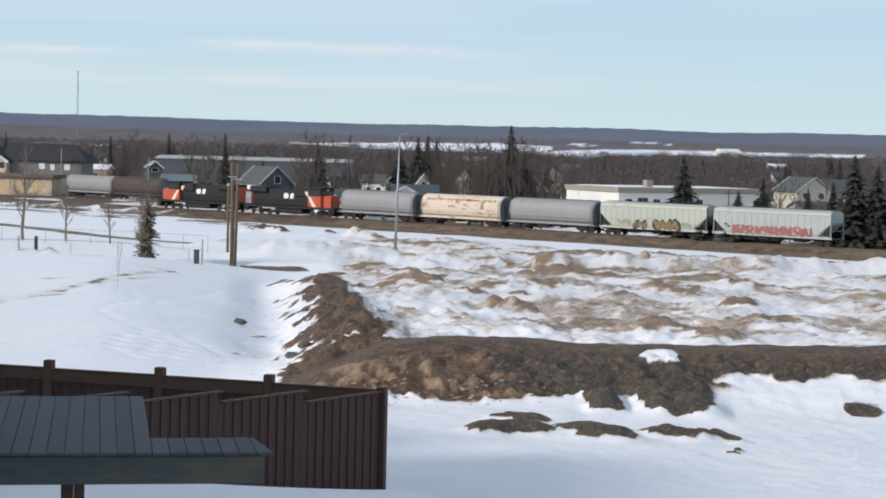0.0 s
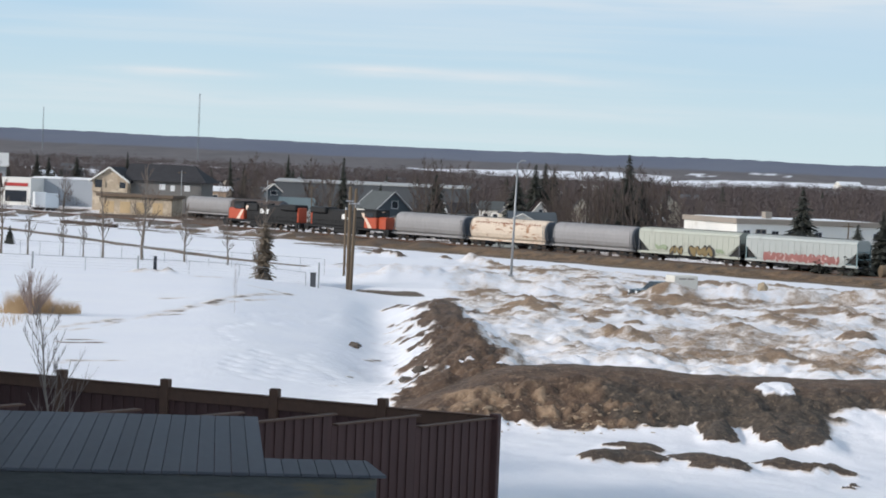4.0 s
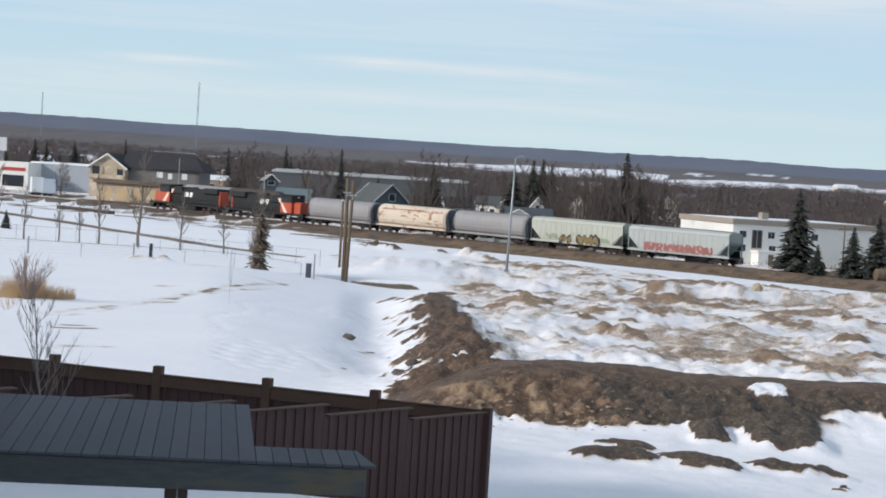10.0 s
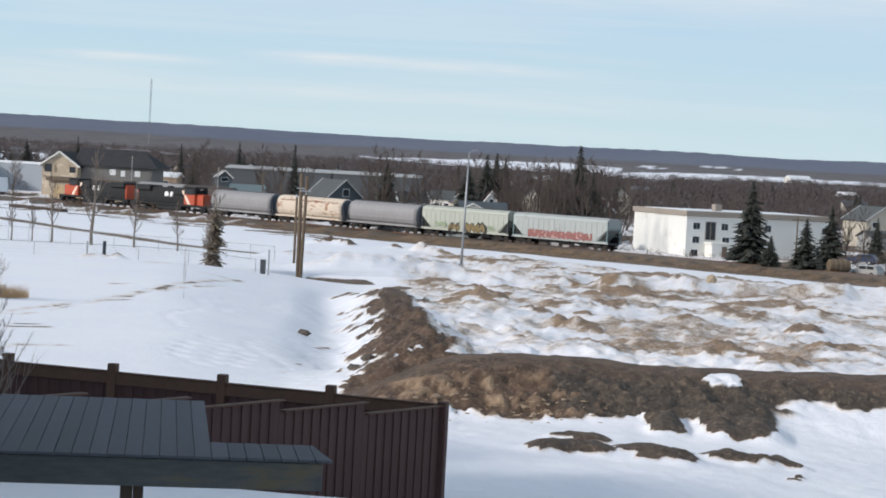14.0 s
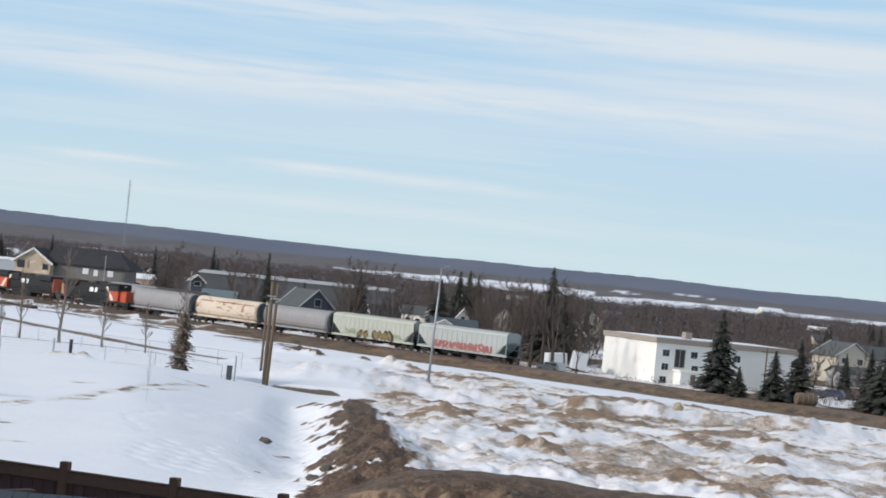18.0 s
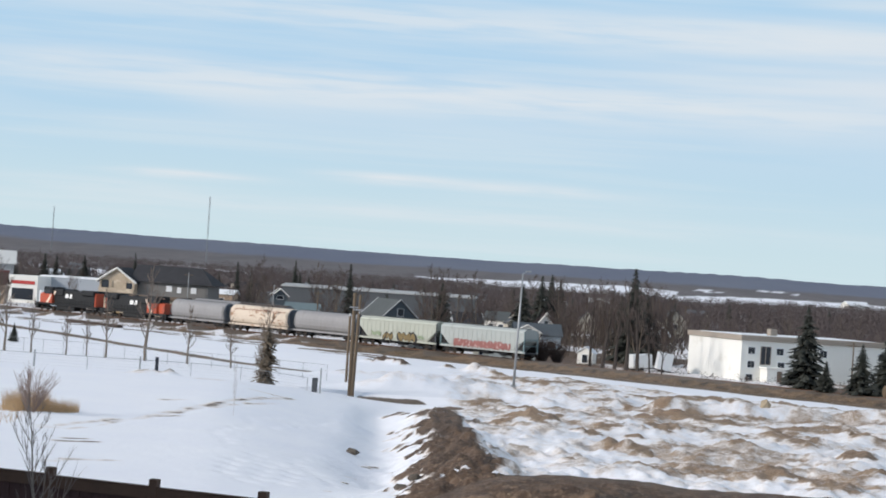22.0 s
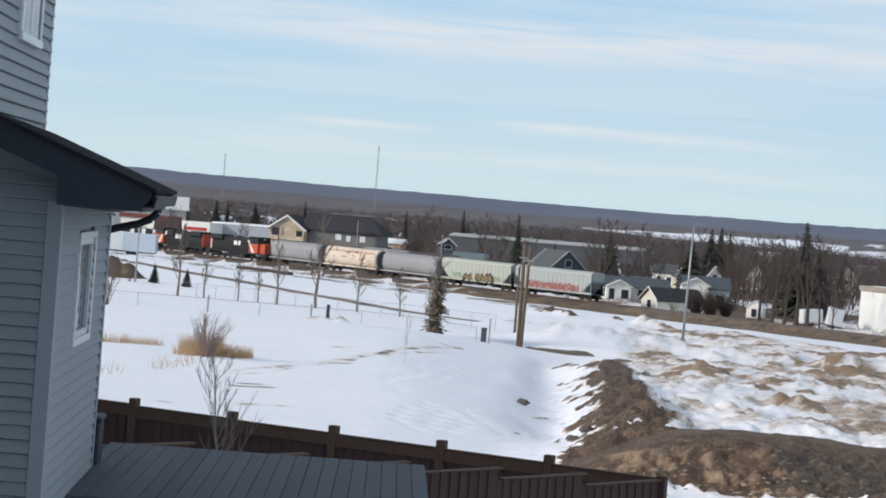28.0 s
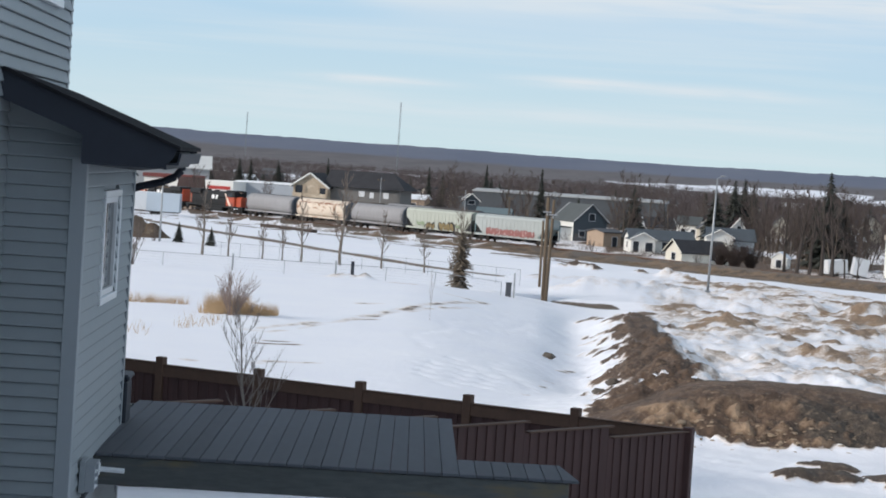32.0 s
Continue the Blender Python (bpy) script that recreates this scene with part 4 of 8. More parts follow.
def locomotive(name, label, cab_at=1):
    """A six-axle diesel; cab_at 1: the cab leads, -1: it trails. x is the way of travel."""
    loco = thing(name, Matrix(), label, "locomotive", "locomotives of the train")
    red = mat("orange_red_paint", (0.46, 0.080, 0.035), 0.42, 0, 0.2, 1.5)
    cream = mat("pale_stripe_paint", (0.78, 0.62, 0.50), 0.5, 0, 0.15, 1.5)
    white = mat("logo_white", (0.8, 0.8, 0.78), 0.5, 0, 0.08, 1.5)
    glass = mat("cab_glass", (0.02, 0.025, 0.03), 0.08, 0, 0.1, 1.0)
    flip = Matrix.Diagonal((cab_at, cab_at, 1, 1))
    if cab_at < 0:
        flip = pose(0, 0, 0, 0, 0, 180)

    def piece(nm, bm, material, lab=""):
        return part(nm, bm, material, loco, lab, at=flip)

    piece("frame", boxes(((-10.5, -1.5, 1.15), (10.5, 1.5, 1.52)), ((-10.6, -1.45, 0.75), (-10.2, 1.45, 1.5)), ((10.2, -1.45, 0.75), (10.6, 1.45, 1.5)), bevel=0.04), BLACK)
    piece("fuel_tank", boxes(((-3.2, -1.45, 0.32), (3.2, 1.45, 1.18)), bevel=0.18), BLACK)
    piece("hood", boxes(((-9.2, -0.98, 1.5), (4.6, 0.98, 4.15)), ((-9.0, -0.8, 4.1), (4.4, 0.8, 4.3)), bevel=0.12), BLACK, "black painted long hood")
    piece("radiator_wing", boxes(((-9.3, -1.5, 3.5), (-5.2, 1.5, 4.55)), bevel=0.18), BLACK)
    piece("hood_end", boxes(((-9.55, -0.99, 1.5), (-9.15, 0.99, 4.1)), bevel=0.1), red, "orange-red hood end")
    piece("blower_housing", boxes(((1.3, -1.25, 3.1), (4.4, 1.25, 4.42)), bevel=0.12), BLACK)
    piece("exhaust_stack", boxes(((-1.6, -0.35, 4.2), (-0.6, 0.35, 4.55)), bevel=0.05), BLACK)
    piece("cab", boxes(((4.6, -1.55, 1.5), (7.6, 1.55, 3.35)), bevel=0.1), red, "orange-red cab")
    piece("cab_top", boxes(((4.58, -1.54, 3.3), (7.6, 1.54, 4.45)), ((4.5, -1.5, 4.3), (7.7, 1.5, 4.6)), bevel=0.14), BLACK, "black upper cab")
    piece("cab_roof", boxes(((4.4, -1.42, 4.55), (7.6, 1.42, 4.68)), bevel=0.05), BLACK)
    bm = prism([(-1.05, 1.5), (1.05, 1.5), (1.05, 3.2), (0.7, 3.45), (-0.7, 3.45), (-1.05, 3.2)], 7.5, 9.4)
    piece("nose", bm, red, "orange-red nose")
    for s in (-1, 1):
        piece("side_window", boxes(((5.3, s * 1.555 - 0.015, 3.3), (6.9, s * 1.555 + 0.015, 4.05)), bevel=0.01), glass)
        # slanting pale stripe behind the cab
        bm = bmesh.new()
        y = s * 1.562
        vs = [bm.verts.new(v) for v in ((3.55, s * 1.262, 3.95), (4.4, s * 1.262, 3.95), (4.4, s * 1.262, 3.2), (4.05, s * 1.262, 3.2))]
        bm.faces.new(vs if s < 0 else vs[::-1])
        vs = [bm.verts.new(v) for v in ((4.62, y, 3.2), (5.2, y, 3.2), (6.6, y, 1.55), (5.7, y, 1.55))]
        bm.faces.new(vs if s < 0 else vs[::-1])
        piece("stripe", bm, cream, "pale slanting stripe")
        # the mark on the hood: two plain pale leaning blocks
        y = s * 0.992
        bm = bmesh.new()
        for pts in (((-1.35, 2.72), (-0.25, 2.72), (0.0, 2.98), (0.0, 3.3), (-0.25, 3.56), (-1.15, 3.56), (-1.4, 3.3), (-1.4, 2.98)), ((0.3, 2.72), (1.2, 2.72), (1.45, 3.56), (0.55, 3.56))):
            for yy in (y - 0.006, y + 0.006):
                bm.faces.new([bm.verts.new(((x if s < 0 else -x) * 0.85 - 0.4, yy, z)) for x, z in pts])
        piece("mark", bm, white, "white painted mark")
        # handrails with stanchions, and hood doors
        bm = bmesh.new()
        for k in range(15):
            x = -9.6 + k * 1.01
            tube(bm, (x, s * 1.46, 1.5), (x, s * 1.46, 2.5), 0.025, sides=5)
        tube(bm, (-9.6, s * 1.46, 2.5), (4.5, s * 1.46, 2.5), 0.025, sides=5)
        piece("handrail", bm, BLACK)
        for k in range(11):
            x = -8.6 + k * 0.88
            bm = bmesh.new()
            box(bm, (x - 0.4, s * 0.985 - 0.012, 1.7), (x + 0.4, s * 0.985 + 0.012, 2.5 + 0.9 * (k % 2)), 0.004)
            piece("hood_door", bm, BLACK)
    piece("windscreen", boxes(((7.59, -1.2, 3.45), (7.64, -0.1, 4.1)), ((7.59, 0.1, 3.45), (7.64, 1.2, 4.1)), bevel=0.01), glass)
    piece("headlight", boxes(((7.6, -0.25, 4.2), (7.68, 0.25, 4.38)), bevel=0.02), cream)
    piece("pilot", boxes(((9.6, -1.4, 0.25), (10.4, 1.4, 1.2)), bevel=0.1), BLACK)
    for sx, sy in ((9.3, -1.55), (9.3, 1.3), (-10.0, -1.55), (-10.0, 1.3)):
        piece("steps", boxes(((sx, sy, 0.5), (sx + 0.65, sy + 0.25, 1.5)), bevel=0.03), BLACK)
    for s in (-1, 1):
        truck_frame(loco, s * 6.9, 3, 2.0)
        coupler(loco, s * 10.5, s)
    return loco


GREYCAR = mat("weathered_grey_steel", (0.29, 0.285, 0.29), 0.6, 0.1, 0.14, 0.8, spots=(0.27, 0.26, 0.26), spot_scale=0.6, spot_at=0.58, streak=(1.0, 1.0, 0.35))
CREAMCAR = mat("rust_streaked_cream_steel", (0.66, 0.56, 0.455), 0.65, 0, 0.2, 0.8, spots=(0.34, 0.18, 0.10), spot_scale=0.9, spot_at=0.55, streak=(0.55, 1.0, 1.5))
RUST = mat("rust", (0.22, 0.075, 0.035), 0.85, 0, 0.4, 2.0)
GREENCAR = mat("pale_green_grey_steel", (0.44, 0.46, 0.40), 0.55, 0, 0.10, 0.7, spots=(0.37, 0.38, 0.33), spot_scale=0.5, spot_at=0.6, streak=(1, 1, 0.4))
PALECAR = mat("pale_blue_grey_steel", (0.40, 0.43, 0.42), 0.55, 0, 0.10, 0.7, spots=(0.33, 0.35, 0.34), spot_scale=0.5, spot_at=0.6, streak=(1, 1, 0.4))
TEALEND = mat("blue_green_end_paint", (0.16, 0.24, 0.26), 0.55, 0, 0.2, 1.0)

LENGTHS = (22.3, 22.3, 17.35, 17.74, 17.36, 19.41, 19.53)
TRAIN = [
    locomotive("diesel_locomotive", "leading black diesel locomotive with orange-red cab and nose", 1),
    locomotive("diesel_locomotive", "second black diesel locomotive, orange-red cab trailing", -1),
    round_hopper("covered_hopper_car", GREYCAR, LENGTHS[2], "grey round-sided covered hopper car behind the locomotives"),
    round_hopper("covered_hopper_car", CREAMCAR, LENGTHS[3], "cream round-sided hopper car with rust along the roof edge", RUST),
    round_hopper("covered_hopper_car", GREYCAR, LENGTHS[4], "grey round-sided covered hopper car, dusty, mid-train"),
    panel_hopper("covered_hopper_car", GREENCAR, DARKGREY, LENGTHS[5], "pale green hopper car with yellow and black spray paint"),
    panel_hopper("covered_hopper_car", PALECAR, TEALEND, LENGTHS[6], "pale blue-grey hopper car with red spray paint, last of the train"),
]
YELLOWP = mat("spray_yellow", (0.20, 0.145, 0.06), 0.6, 0, 0.3, 3)
BLACKP = mat("spray_black", (0.03, 0.03, 0.03), 0.6, 0, 0.3, 3)
REDP = mat("spray_red", (0.29, 0.115, 0.105), 0.6, 0, 0.3, 3)
PINKP = mat("spray_pink", (0.50, 0.35, 0.33), 0.6, 0, 0.3, 3)
GREENP = mat("spray_green", (0.27, 0.33, 0.22), 0.6, 0, 0.3, 3)
# the side towards the hill is the left side of the train, y positive
for car, bits in ((TRAIN[5], ((0.9, 3.2, 0.95, 2.5, BLACKP, 2), (1.0, 3.1, 1.1, 2.2, YELLOWP, 4), (-4.8, -0.2, 0.95, 2.7, BLACKP, 4), (-4.5, -0.5, 1.05, 2.4, YELLOWP, 7), (3.8, 6.0, 1.6, 2.4, GREENP, 3), (-6.4, -5.2, 1.6, 2.3, GREENP, 2))), (TRAIN[6], ((-6.4, 6.2, 1.15, 2.5, REDP, 17), (-6.0, 5.8, 1.35, 2.2, PINKP, 23), (-5.8, 5.6, 1.3, 2.3, REDP, 15)))):
    for k, bit in enumerate(bits):
        graffiti(car, [bit], 31 + k, 1.64 + 0.02 * k)
# rust run along the cream car's upper edge
bm = bmesh.new()
rng = random.Random(8)
for k in range(26):
    x = -6.9 + k * 0.545
    w = rng.uniform(0.12, 0.25)
    top = 3.98 + rng.uniform(-0.05, 0.05)
    vs = [bm.verts.new(v) for v in ((x - w, 1.325, top), (x + w, 1.325, top), (x + w * 0.7, 1.475, top - rng.uniform(0.22, 0.38)), (x - w * 0.8, 1.475, top - rng.uniform(0.22, 0.38)))]
    bm.faces.new(vs[::-1])
part("rust_run", bm, RUST, TRAIN[3], "rust under the roof edge")


# ---------------- neighbour's fence ----------------
FENCE = mat("brown_stained_cedar", (0.066, 0.030, 0.026), 0.75, 0, 0.30, 2.5, bump=0.004, streak=(1, 1, 0.15), random_tone=0.35)
FENCE_RAIL = mat("brown_stained_rail", (0.094, 0.050, 0.031), 0.75, 0, 0.25, 2.0, bump=0.004)
CORNER = Vector((1.14, 38.98))
BACK_STEP = Vector((-2.165, 0.83))
SIDE_STEP = Vector((-1.40, -1.80))


def fence_panel(parent, a, b, top, board_mesh, shape, toward):
    """Boards, rails and a cap rail between two posts."""
    d = b - a
    length, yaw = d.length, math.degrees(math.atan2(d.y, d.x))
    m = pose(a.x, a.y, 0, 0, 0, yaw)
    base = min(height(a.x, a.y), height(b.x, b.y)) - 0.25
    count = int(length / 0.125)
    for k in range(count):
        x = 0.08 + (k + 0.5) * (length - 0.16) / count
        part("board", board_mesh, None, parent, at=m @ pose(x, (0.012 if k % 2 else -0.010), base))
    for z0, z1 in ((top - 0.25, top - 0.035), (top - 1.55, top - 1.45)):
        y0, y1 = sorted((0.02 * toward, 0.06 * toward))
        part("rail", boxes(((0.05, y0, z0), (length - 0.05, y1, z1)), bevel=0.008), FENCE_RAIL, parent, at=m)
    part("cap_rail", boxes(((0.0, -0.07, top - 0.03), (length, 0.07, top)), bevel=0.008), FENCE_RAIL, parent, at=m)


def fence():
    yard = thing("wooden_fence", Matrix(), "brown stained board fence with square posts around a snowy yard", "fence")
    post = boxes(((-0.09, -0.09, 0), (0.09, 0.09, 2.40)), bevel=0.014)
    post_mesh = mesh_of("post", post)
    post_mesh.materials.append(FENCE_RAIL)
    def board(h):
        me = mesh_of("board", boxes(((-0.067, -0.010, 0), (0.067, 0.010, h)), bevel=0.004))
        me.materials.append(FENCE)
        return me
    meshes = {}
    def run(points, tops, toward):
        for k, (a, b) in enumerate(zip(points, points[1:])):
            base = min(height(a.x, a.y), height(b.x, b.y)) - 0.25
            h = round(tops[k] - 0.03 - base, 2)
            meshes.setdefault(h, board(h))
            fence_panel(yard, a, b, tops[k], meshes[h], None, toward)
    back = [CORNER + BACK_STEP * k for k in (0, 0.97, 1.94, 2.96, 3.97, 4.99, 5.49, 6.5)]
    run(back, [7.76, 7.77, 7.78, 7.79, 7.81, 7.84, 7.86], 1)
    side = [CORNER + SIDE_STEP * k for k in range(7)]
    run(side, [7.74, 7.94, 8.12, 8.30, 8.50, 8.72], -1)
    dark_post = mesh_of("post", boxes(((-0.09, -0.09, 0), (0.09, 0.09, 2.40)), bevel=0.014))
    dark_post.materials.append(FENCE)
    for k, p in enumerate(back):
        part("post", post_mesh if k else dark_post, None, yard, at=pose(p.x, p.y, (7.90 + 0.012 * k if k else 7.80) - 2.40, 0, 0, -21))
    for k, p in enumerate(side[1:]):
        part("post", dark_post, None, yard, at=pose(p.x - 0.067, p.y + 0.052, 7.72 + 0.195 * k - 2.40, 0, 0, 52))


fence()

# ---------------- neighbour's deck and house ----------------
DECK_TURN = 7.5
DECK_AT = pose(-0.425, 17.5, 9.75, 0, 0, DECK_TURN)
COMPOSITE = mat("grey_composite_board", (0.082, 0.090, 0.106), 0.8, 0, 0.30, 3.0, bump=0.002, streak=(1, 0.2, 1), random_tone=0.9)
TREATED = mat("weathered_treated_lumber", (0.080, 0.086, 0.086), 0.8, 0, 0.45, 3.0, bump=0.004, spots=(0.135, 0.115, 0.075), spot_scale=1.6, spot_at=0.56, streak=(0.45, 1, 2.2))


POST_WOOD = mat("brown_post_wood", (0.075, 0.052, 0.036), 0.8, 0, 0.35, 2.0, bump=0.004, streak=(1, 1, 0.2))


def deck():
    """x runs along the front edge, the origin at its east end; y away from it."""
    d = thing("deck", DECK_AT, "raised grey composite deck with treated lumber frame", "deck")
    w = 0.1425
    for k in range(29):
        x = -(k + 0.5) * w
        depth = 0.84 if k < 7 else 3.78
        bm = boxes(((x - w / 2 + 0.0025, -0.03, -0.025), (x + w / 2 - 0.0025, depth, 0.0)), bevel=0.004)
        for v in bm.verts:
            # the boards run a little askew; the end board is cut at a slant
            v.co.x += 0.028 * v.co.y - (0.11 * max(0, v.co.y) / 0.84 * max(0, v.co.x + w) / w if k == 0 else 0)
        part("board", bm, COMPOSITE, d)
    part("front_beam", boxes(((-4.2, 0.0, -0.265), (-0.08, 0.04, -0.03)), ((-4.2, 0.045, -0.265), (-0.08, 0.085, -0.03)), bevel=0.006), TREATED, d)
    part("end_beam", boxes(((-0.12, 0.05, -0.265), (-0.08, 0.80, -0.03)), bevel=0.006), TREATED, d)
    part("inner_beam", boxes(((-1.06, 0.8, -0.265), (-1.02, 3.74, -0.03)), bevel=0.006), TREATED, d)
    part("step_beam", boxes(((-1.0, 0.76, -0.265), (-0.16, 0.80, -0.03)), bevel=0.006), TREATED, d)
    part("back_beam", boxes(((-4.2, 3.70, -0.265), (-1.06, 3.74, -0.03)), bevel=0.006), TREATED, d)
    for k in range(9):
        x = -1.3 - k * 0.35
        part("joist", boxes(((x - 0.02, 0.09, -0.25), (x + 0.02, 3.70, -0.03))), TREATED, d)
    for x, y in ((-1.64, 0.12),):
        part("post", boxes(((x - 0.09, y, -4.2), (x + 0.012, y + 0.09, -0.20)), ((x + 0.016, y, -4.2), (x + 0.10, y + 0.09, -0.20)), bevel=0.006), POST_WOOD, d)


deck()

SIDING = mat("grey_vinyl_siding", (0.258, 0.288, 0.308), 0.55, 0, 0.07, 1.5, random_tone=0.1)
TRIMGREY = mat("grey_corner_trim", (0.29, 0.32, 0.345), 0.5, 0, 0.05, 2.0)
NAVY = mat("black_fascia", (0.016, 0.021, 0.034), 0.6, 0, 0.2, 2.0)
SHINGLE = mat("charcoal_shingles", (0.020, 0.020, 0.023), 0.95, 0, 0.4, 6.0, bump=0.006)
SHINGLE.node_tree.nodes["Principled BSDF"].inputs["Specular IOR Level"].default_value = 0.1
WHITEPVC = mat("white_vinyl_frame", (0.74, 0.76, 0.78), 0.35, 0, 0.04, 2.0)


def glass_material():
    m = bpy.data.materials.new("window_glass")
    m.use_nodes = True
    b = m.node_tree.nodes["Principled BSDF"]
    b.inputs["Base Color"].default_value = (0.035, 0.04, 0.045, 1)
    b.inputs["Roughness"].default_value = 0.03
    b.inputs["Specular IOR Level"].default_value = 0.8
    return m


GLASS = glass_material()


def siding_wall(parent, name, m, length, z0, z1, hole=None, step=0.105):
    """Lapped siding in the plane y = 0 of m, x along the wall, the outside at negative y; hole: x0, x1, z0, z1."""
    wall = part(name, boxes(((0, 0.02, z0), (length, 0.16, z1))) if not hole else boxes(((0, 0.02, z0), (hole[0], 0.16, z1)), ((hole[1], 0.02, z0), (length, 0.16, z1)), ((hole[0], 0.02, z0), (hole[1], 0.16, hole[2])), ((hole[0], 0.02, hole[3]), (hole[1], 0.16, z1))), SIDING, parent, at=m)
    shared = {}
    z = z0
    while z < z1 - 0.01:
        spans = [(0, length)]
        if hole and z + step > hole[2] and z < hole[3]:
            spans = [(0, hole[0]), (hole[1], length)]
        for a, b in spans:
            key = round(b - a, 3)
            if key not in shared:
                bm = bmesh.new()
                p = [(0, -0.026, 0.004), (0, -0.028, 0.014), (0, -0.006, step - 0.006), (0, 0.004, step + 0.002), (0, 0.019, step + 0.002), (0, 0.019, 0), (0, 0.004, 0.0)]
                prism([(q[1], q[2]) for q in p], 0, b - a, bm)
                me = mesh_of("siding_board", bm)
                me.materials.append(SIDING)
                shared[key] = me
            part("siding_board", shared[key], None, wall, at=pose(a, 0, z))
        z += step
    return wall


def neighbour_house():
    turn = 7.5
    home = thing("house", pose(-4.20, 15.40, 0.0, 0, 0, turn), "two-storey house with grey vinyl siding and black eaves", "house")
    # local x: east, y: along the boards, origin at the bay's near east corner
    up = pose(0, 0, 0, 0, 0, 90)
    bay_depth, bay_len = 0.58, 3.45
    hole = (1.31, 2.33, 11.03, 11.84)
    side = siding_wall(home, "bay_side_wall", up, bay_len, 7.0, 12.12, hole)
    siding_wall(home, "bay_front_wall", pose(-bay_depth, 0, 0), bay_depth, 7.0, 12.46)
    siding_wall(home, "main_side_wall", pose(-bay_depth, -6.0, 0, 0, 0, 90), 9.0, 7.0, 18.0, None, 0.105)
    part("main_body", boxes(((-9.0, -6.0, 6.5), (-bay_depth - 0.17, 2.99, 18.0))), SIDING, home)
    part("corner_trim", boxes(((-0.085, -0.03, 7.0), (0.03, 0.0, 12.15)), ((0.0, 0.0, 7.0), (0.03, 0.085, 12.15)), bevel=0.004), TRIMGREY, home)
    part("corner_trim", boxes(((0.0, bay_len - 0.085, 7.0), (0.03, bay_len + 0.02, 12.15)), bevel=0.004), TRIMGREY, home)
    part("corner_trim", boxes(((-bay_depth - 0.03, 2.92, 12.0), (-bay_depth + 0.02, 3.01, 18.0)), bevel=0.004), TRIMGREY, home)
    # bay window in the side wall
    win = part("window", boxes(((hole[0] - 0.06, -0.035, hole[2] - 0.06), (hole[1] + 0.06, 0.03, hole[2])), ((hole[0] - 0.06, -0.035, hole[3]), (hole[1] + 0.06, 0.03, hole[3] + 0.06)), ((hole[0] - 0.06, -0.035, hole[2]), (hole[0], 0.03, hole[3])), ((hole[1], -0.035, hole[2]), (hole[1] + 0.06, 0.03, hole[3])), bevel=0.006), WHITEPVC, home, "white framed window", at=up)
    part("sash", boxes(((hole[0], -0.01, hole[2]), (hole[0] + 0.05, 0.04, hole[3])), ((hole[1] - 0.05, -0.01, hole[2]), (hole[1], 0.04, hole[3])), ((hole[0], -0.01, hole[2]), (hole[1], 0.04, hole[2] + 0.05)), ((hole[0], -0.01, hole[3] - 0.05), (hole[1], 0.04, hole[3])), bevel=0.004), WHITEPVC, win)
    part("pane", boxes(((hole[0] + 0.03, 0.02, hole[2] + 0.03), (hole[1] - 0.03, 0.03, hole[3] - 0.03))), GLASS, win)
    # upper storey window on the side wall
    upw = part("window", boxes(((1.05, -0.06, 13.38), (2.17, 0.03, 13.45)), ((1.05, -0.05, 14.85), (2.17, 0.03, 14.92)), ((1.05, -0.05, 13.45), (1.12, 0.03, 14.85)), ((2.10, -0.05, 13.45), (2.17, 0.03, 14.85)), ((1.57, -0.04, 13.45), (1.64, 0.03, 14.85)), bevel=0.006), WHITEPVC, home, "white framed upper window", at=pose(-bay_depth, 0, 0, 0, 0, 90))
    part("pane", boxes(((1.10, -0.035, 13.43), (2.12, -0.03, 14.87))), GLASS, upw)
    # shed roof over the bay: it falls to the east
    y0, y1 = -0.42, bay_len + 0.35
    xa, near_x, far_x = -bay_depth, 0.74, 0.57
    top, slope = 12.765, 0.385

    def slab(profile, ya, yb):
        """A slab along the eave, whose overhang narrows towards its far end; profile: from the eave or the wall, x, z."""
        bm = bmesh.new()
        rings = []
        for y in (ya, yb):
            shift = (far_x - near_x) * (y - y0) / (y1 - y0)
            sag = 0.07 * (y - y0) / (y1 - y0)
            rings.append([bm.verts.new((x + (shift if eave else 0), y, z if eave else z - sag)) for eave, x, z in profile])
        n = len(profile)
        for k in range(n):
            bm.faces.new((rings[0][k], rings[0][(k + 1) % n], rings[1][(k + 1) % n], rings[1][k]))
        bm.faces.new(rings[0][::-1])
        bm.faces.new(rings[1])
        bmesh.ops.recalc_face_normals(bm, faces=bm.faces[:])
        return bm

    low = top - slope * (near_x - xa)
    roof = part("roof", slab([(0, xa, top + 0.03), (1, near_x, low + 0.03), (1, near_x, low), (0, xa, top)], y0 - 0.03, y1 + 0.03), SHINGLE, home, "charcoal shingled lean-to roof")
    rake = [(0, xa, top + 0.012), (1, near_x - 0.02, low + 0.02), (1, near_x - 0.05, 12.2), (1, near_x - 0.11, 12.13), (0, 0.03, 12.13), (0, 0.03, 12.335), (0, xa, top - 0.205)]
    for y in (y0, y1 - 0.03):
        part("rake_board", slab(rake, y, y + 0.03), NAVY, roof)
    part("frieze", slab([(0, xa, 12.42), (0, 0.0, 12.30), (0, 0.0, 12.50), (0, xa, 12.72)], -0.06, -0.032), SIDING, roof)
    part("soffit", slab([(0, 0.035, 12.12), (1, near_x - 0.12, 12.12), (1, near_x - 0.12, 12.129), (0, 0.035, 12.129)], y0, y1), NAVY, roof)
    part("fascia", slab([(1, near_x - 0.12, 12.115), (1, near_x - 0.095, 12.115), (1, near_x - 0.095, 12.245), (1, near_x - 0.12, 12.245)], y0 + 0.03, y1 - 0.03), NAVY, roof)
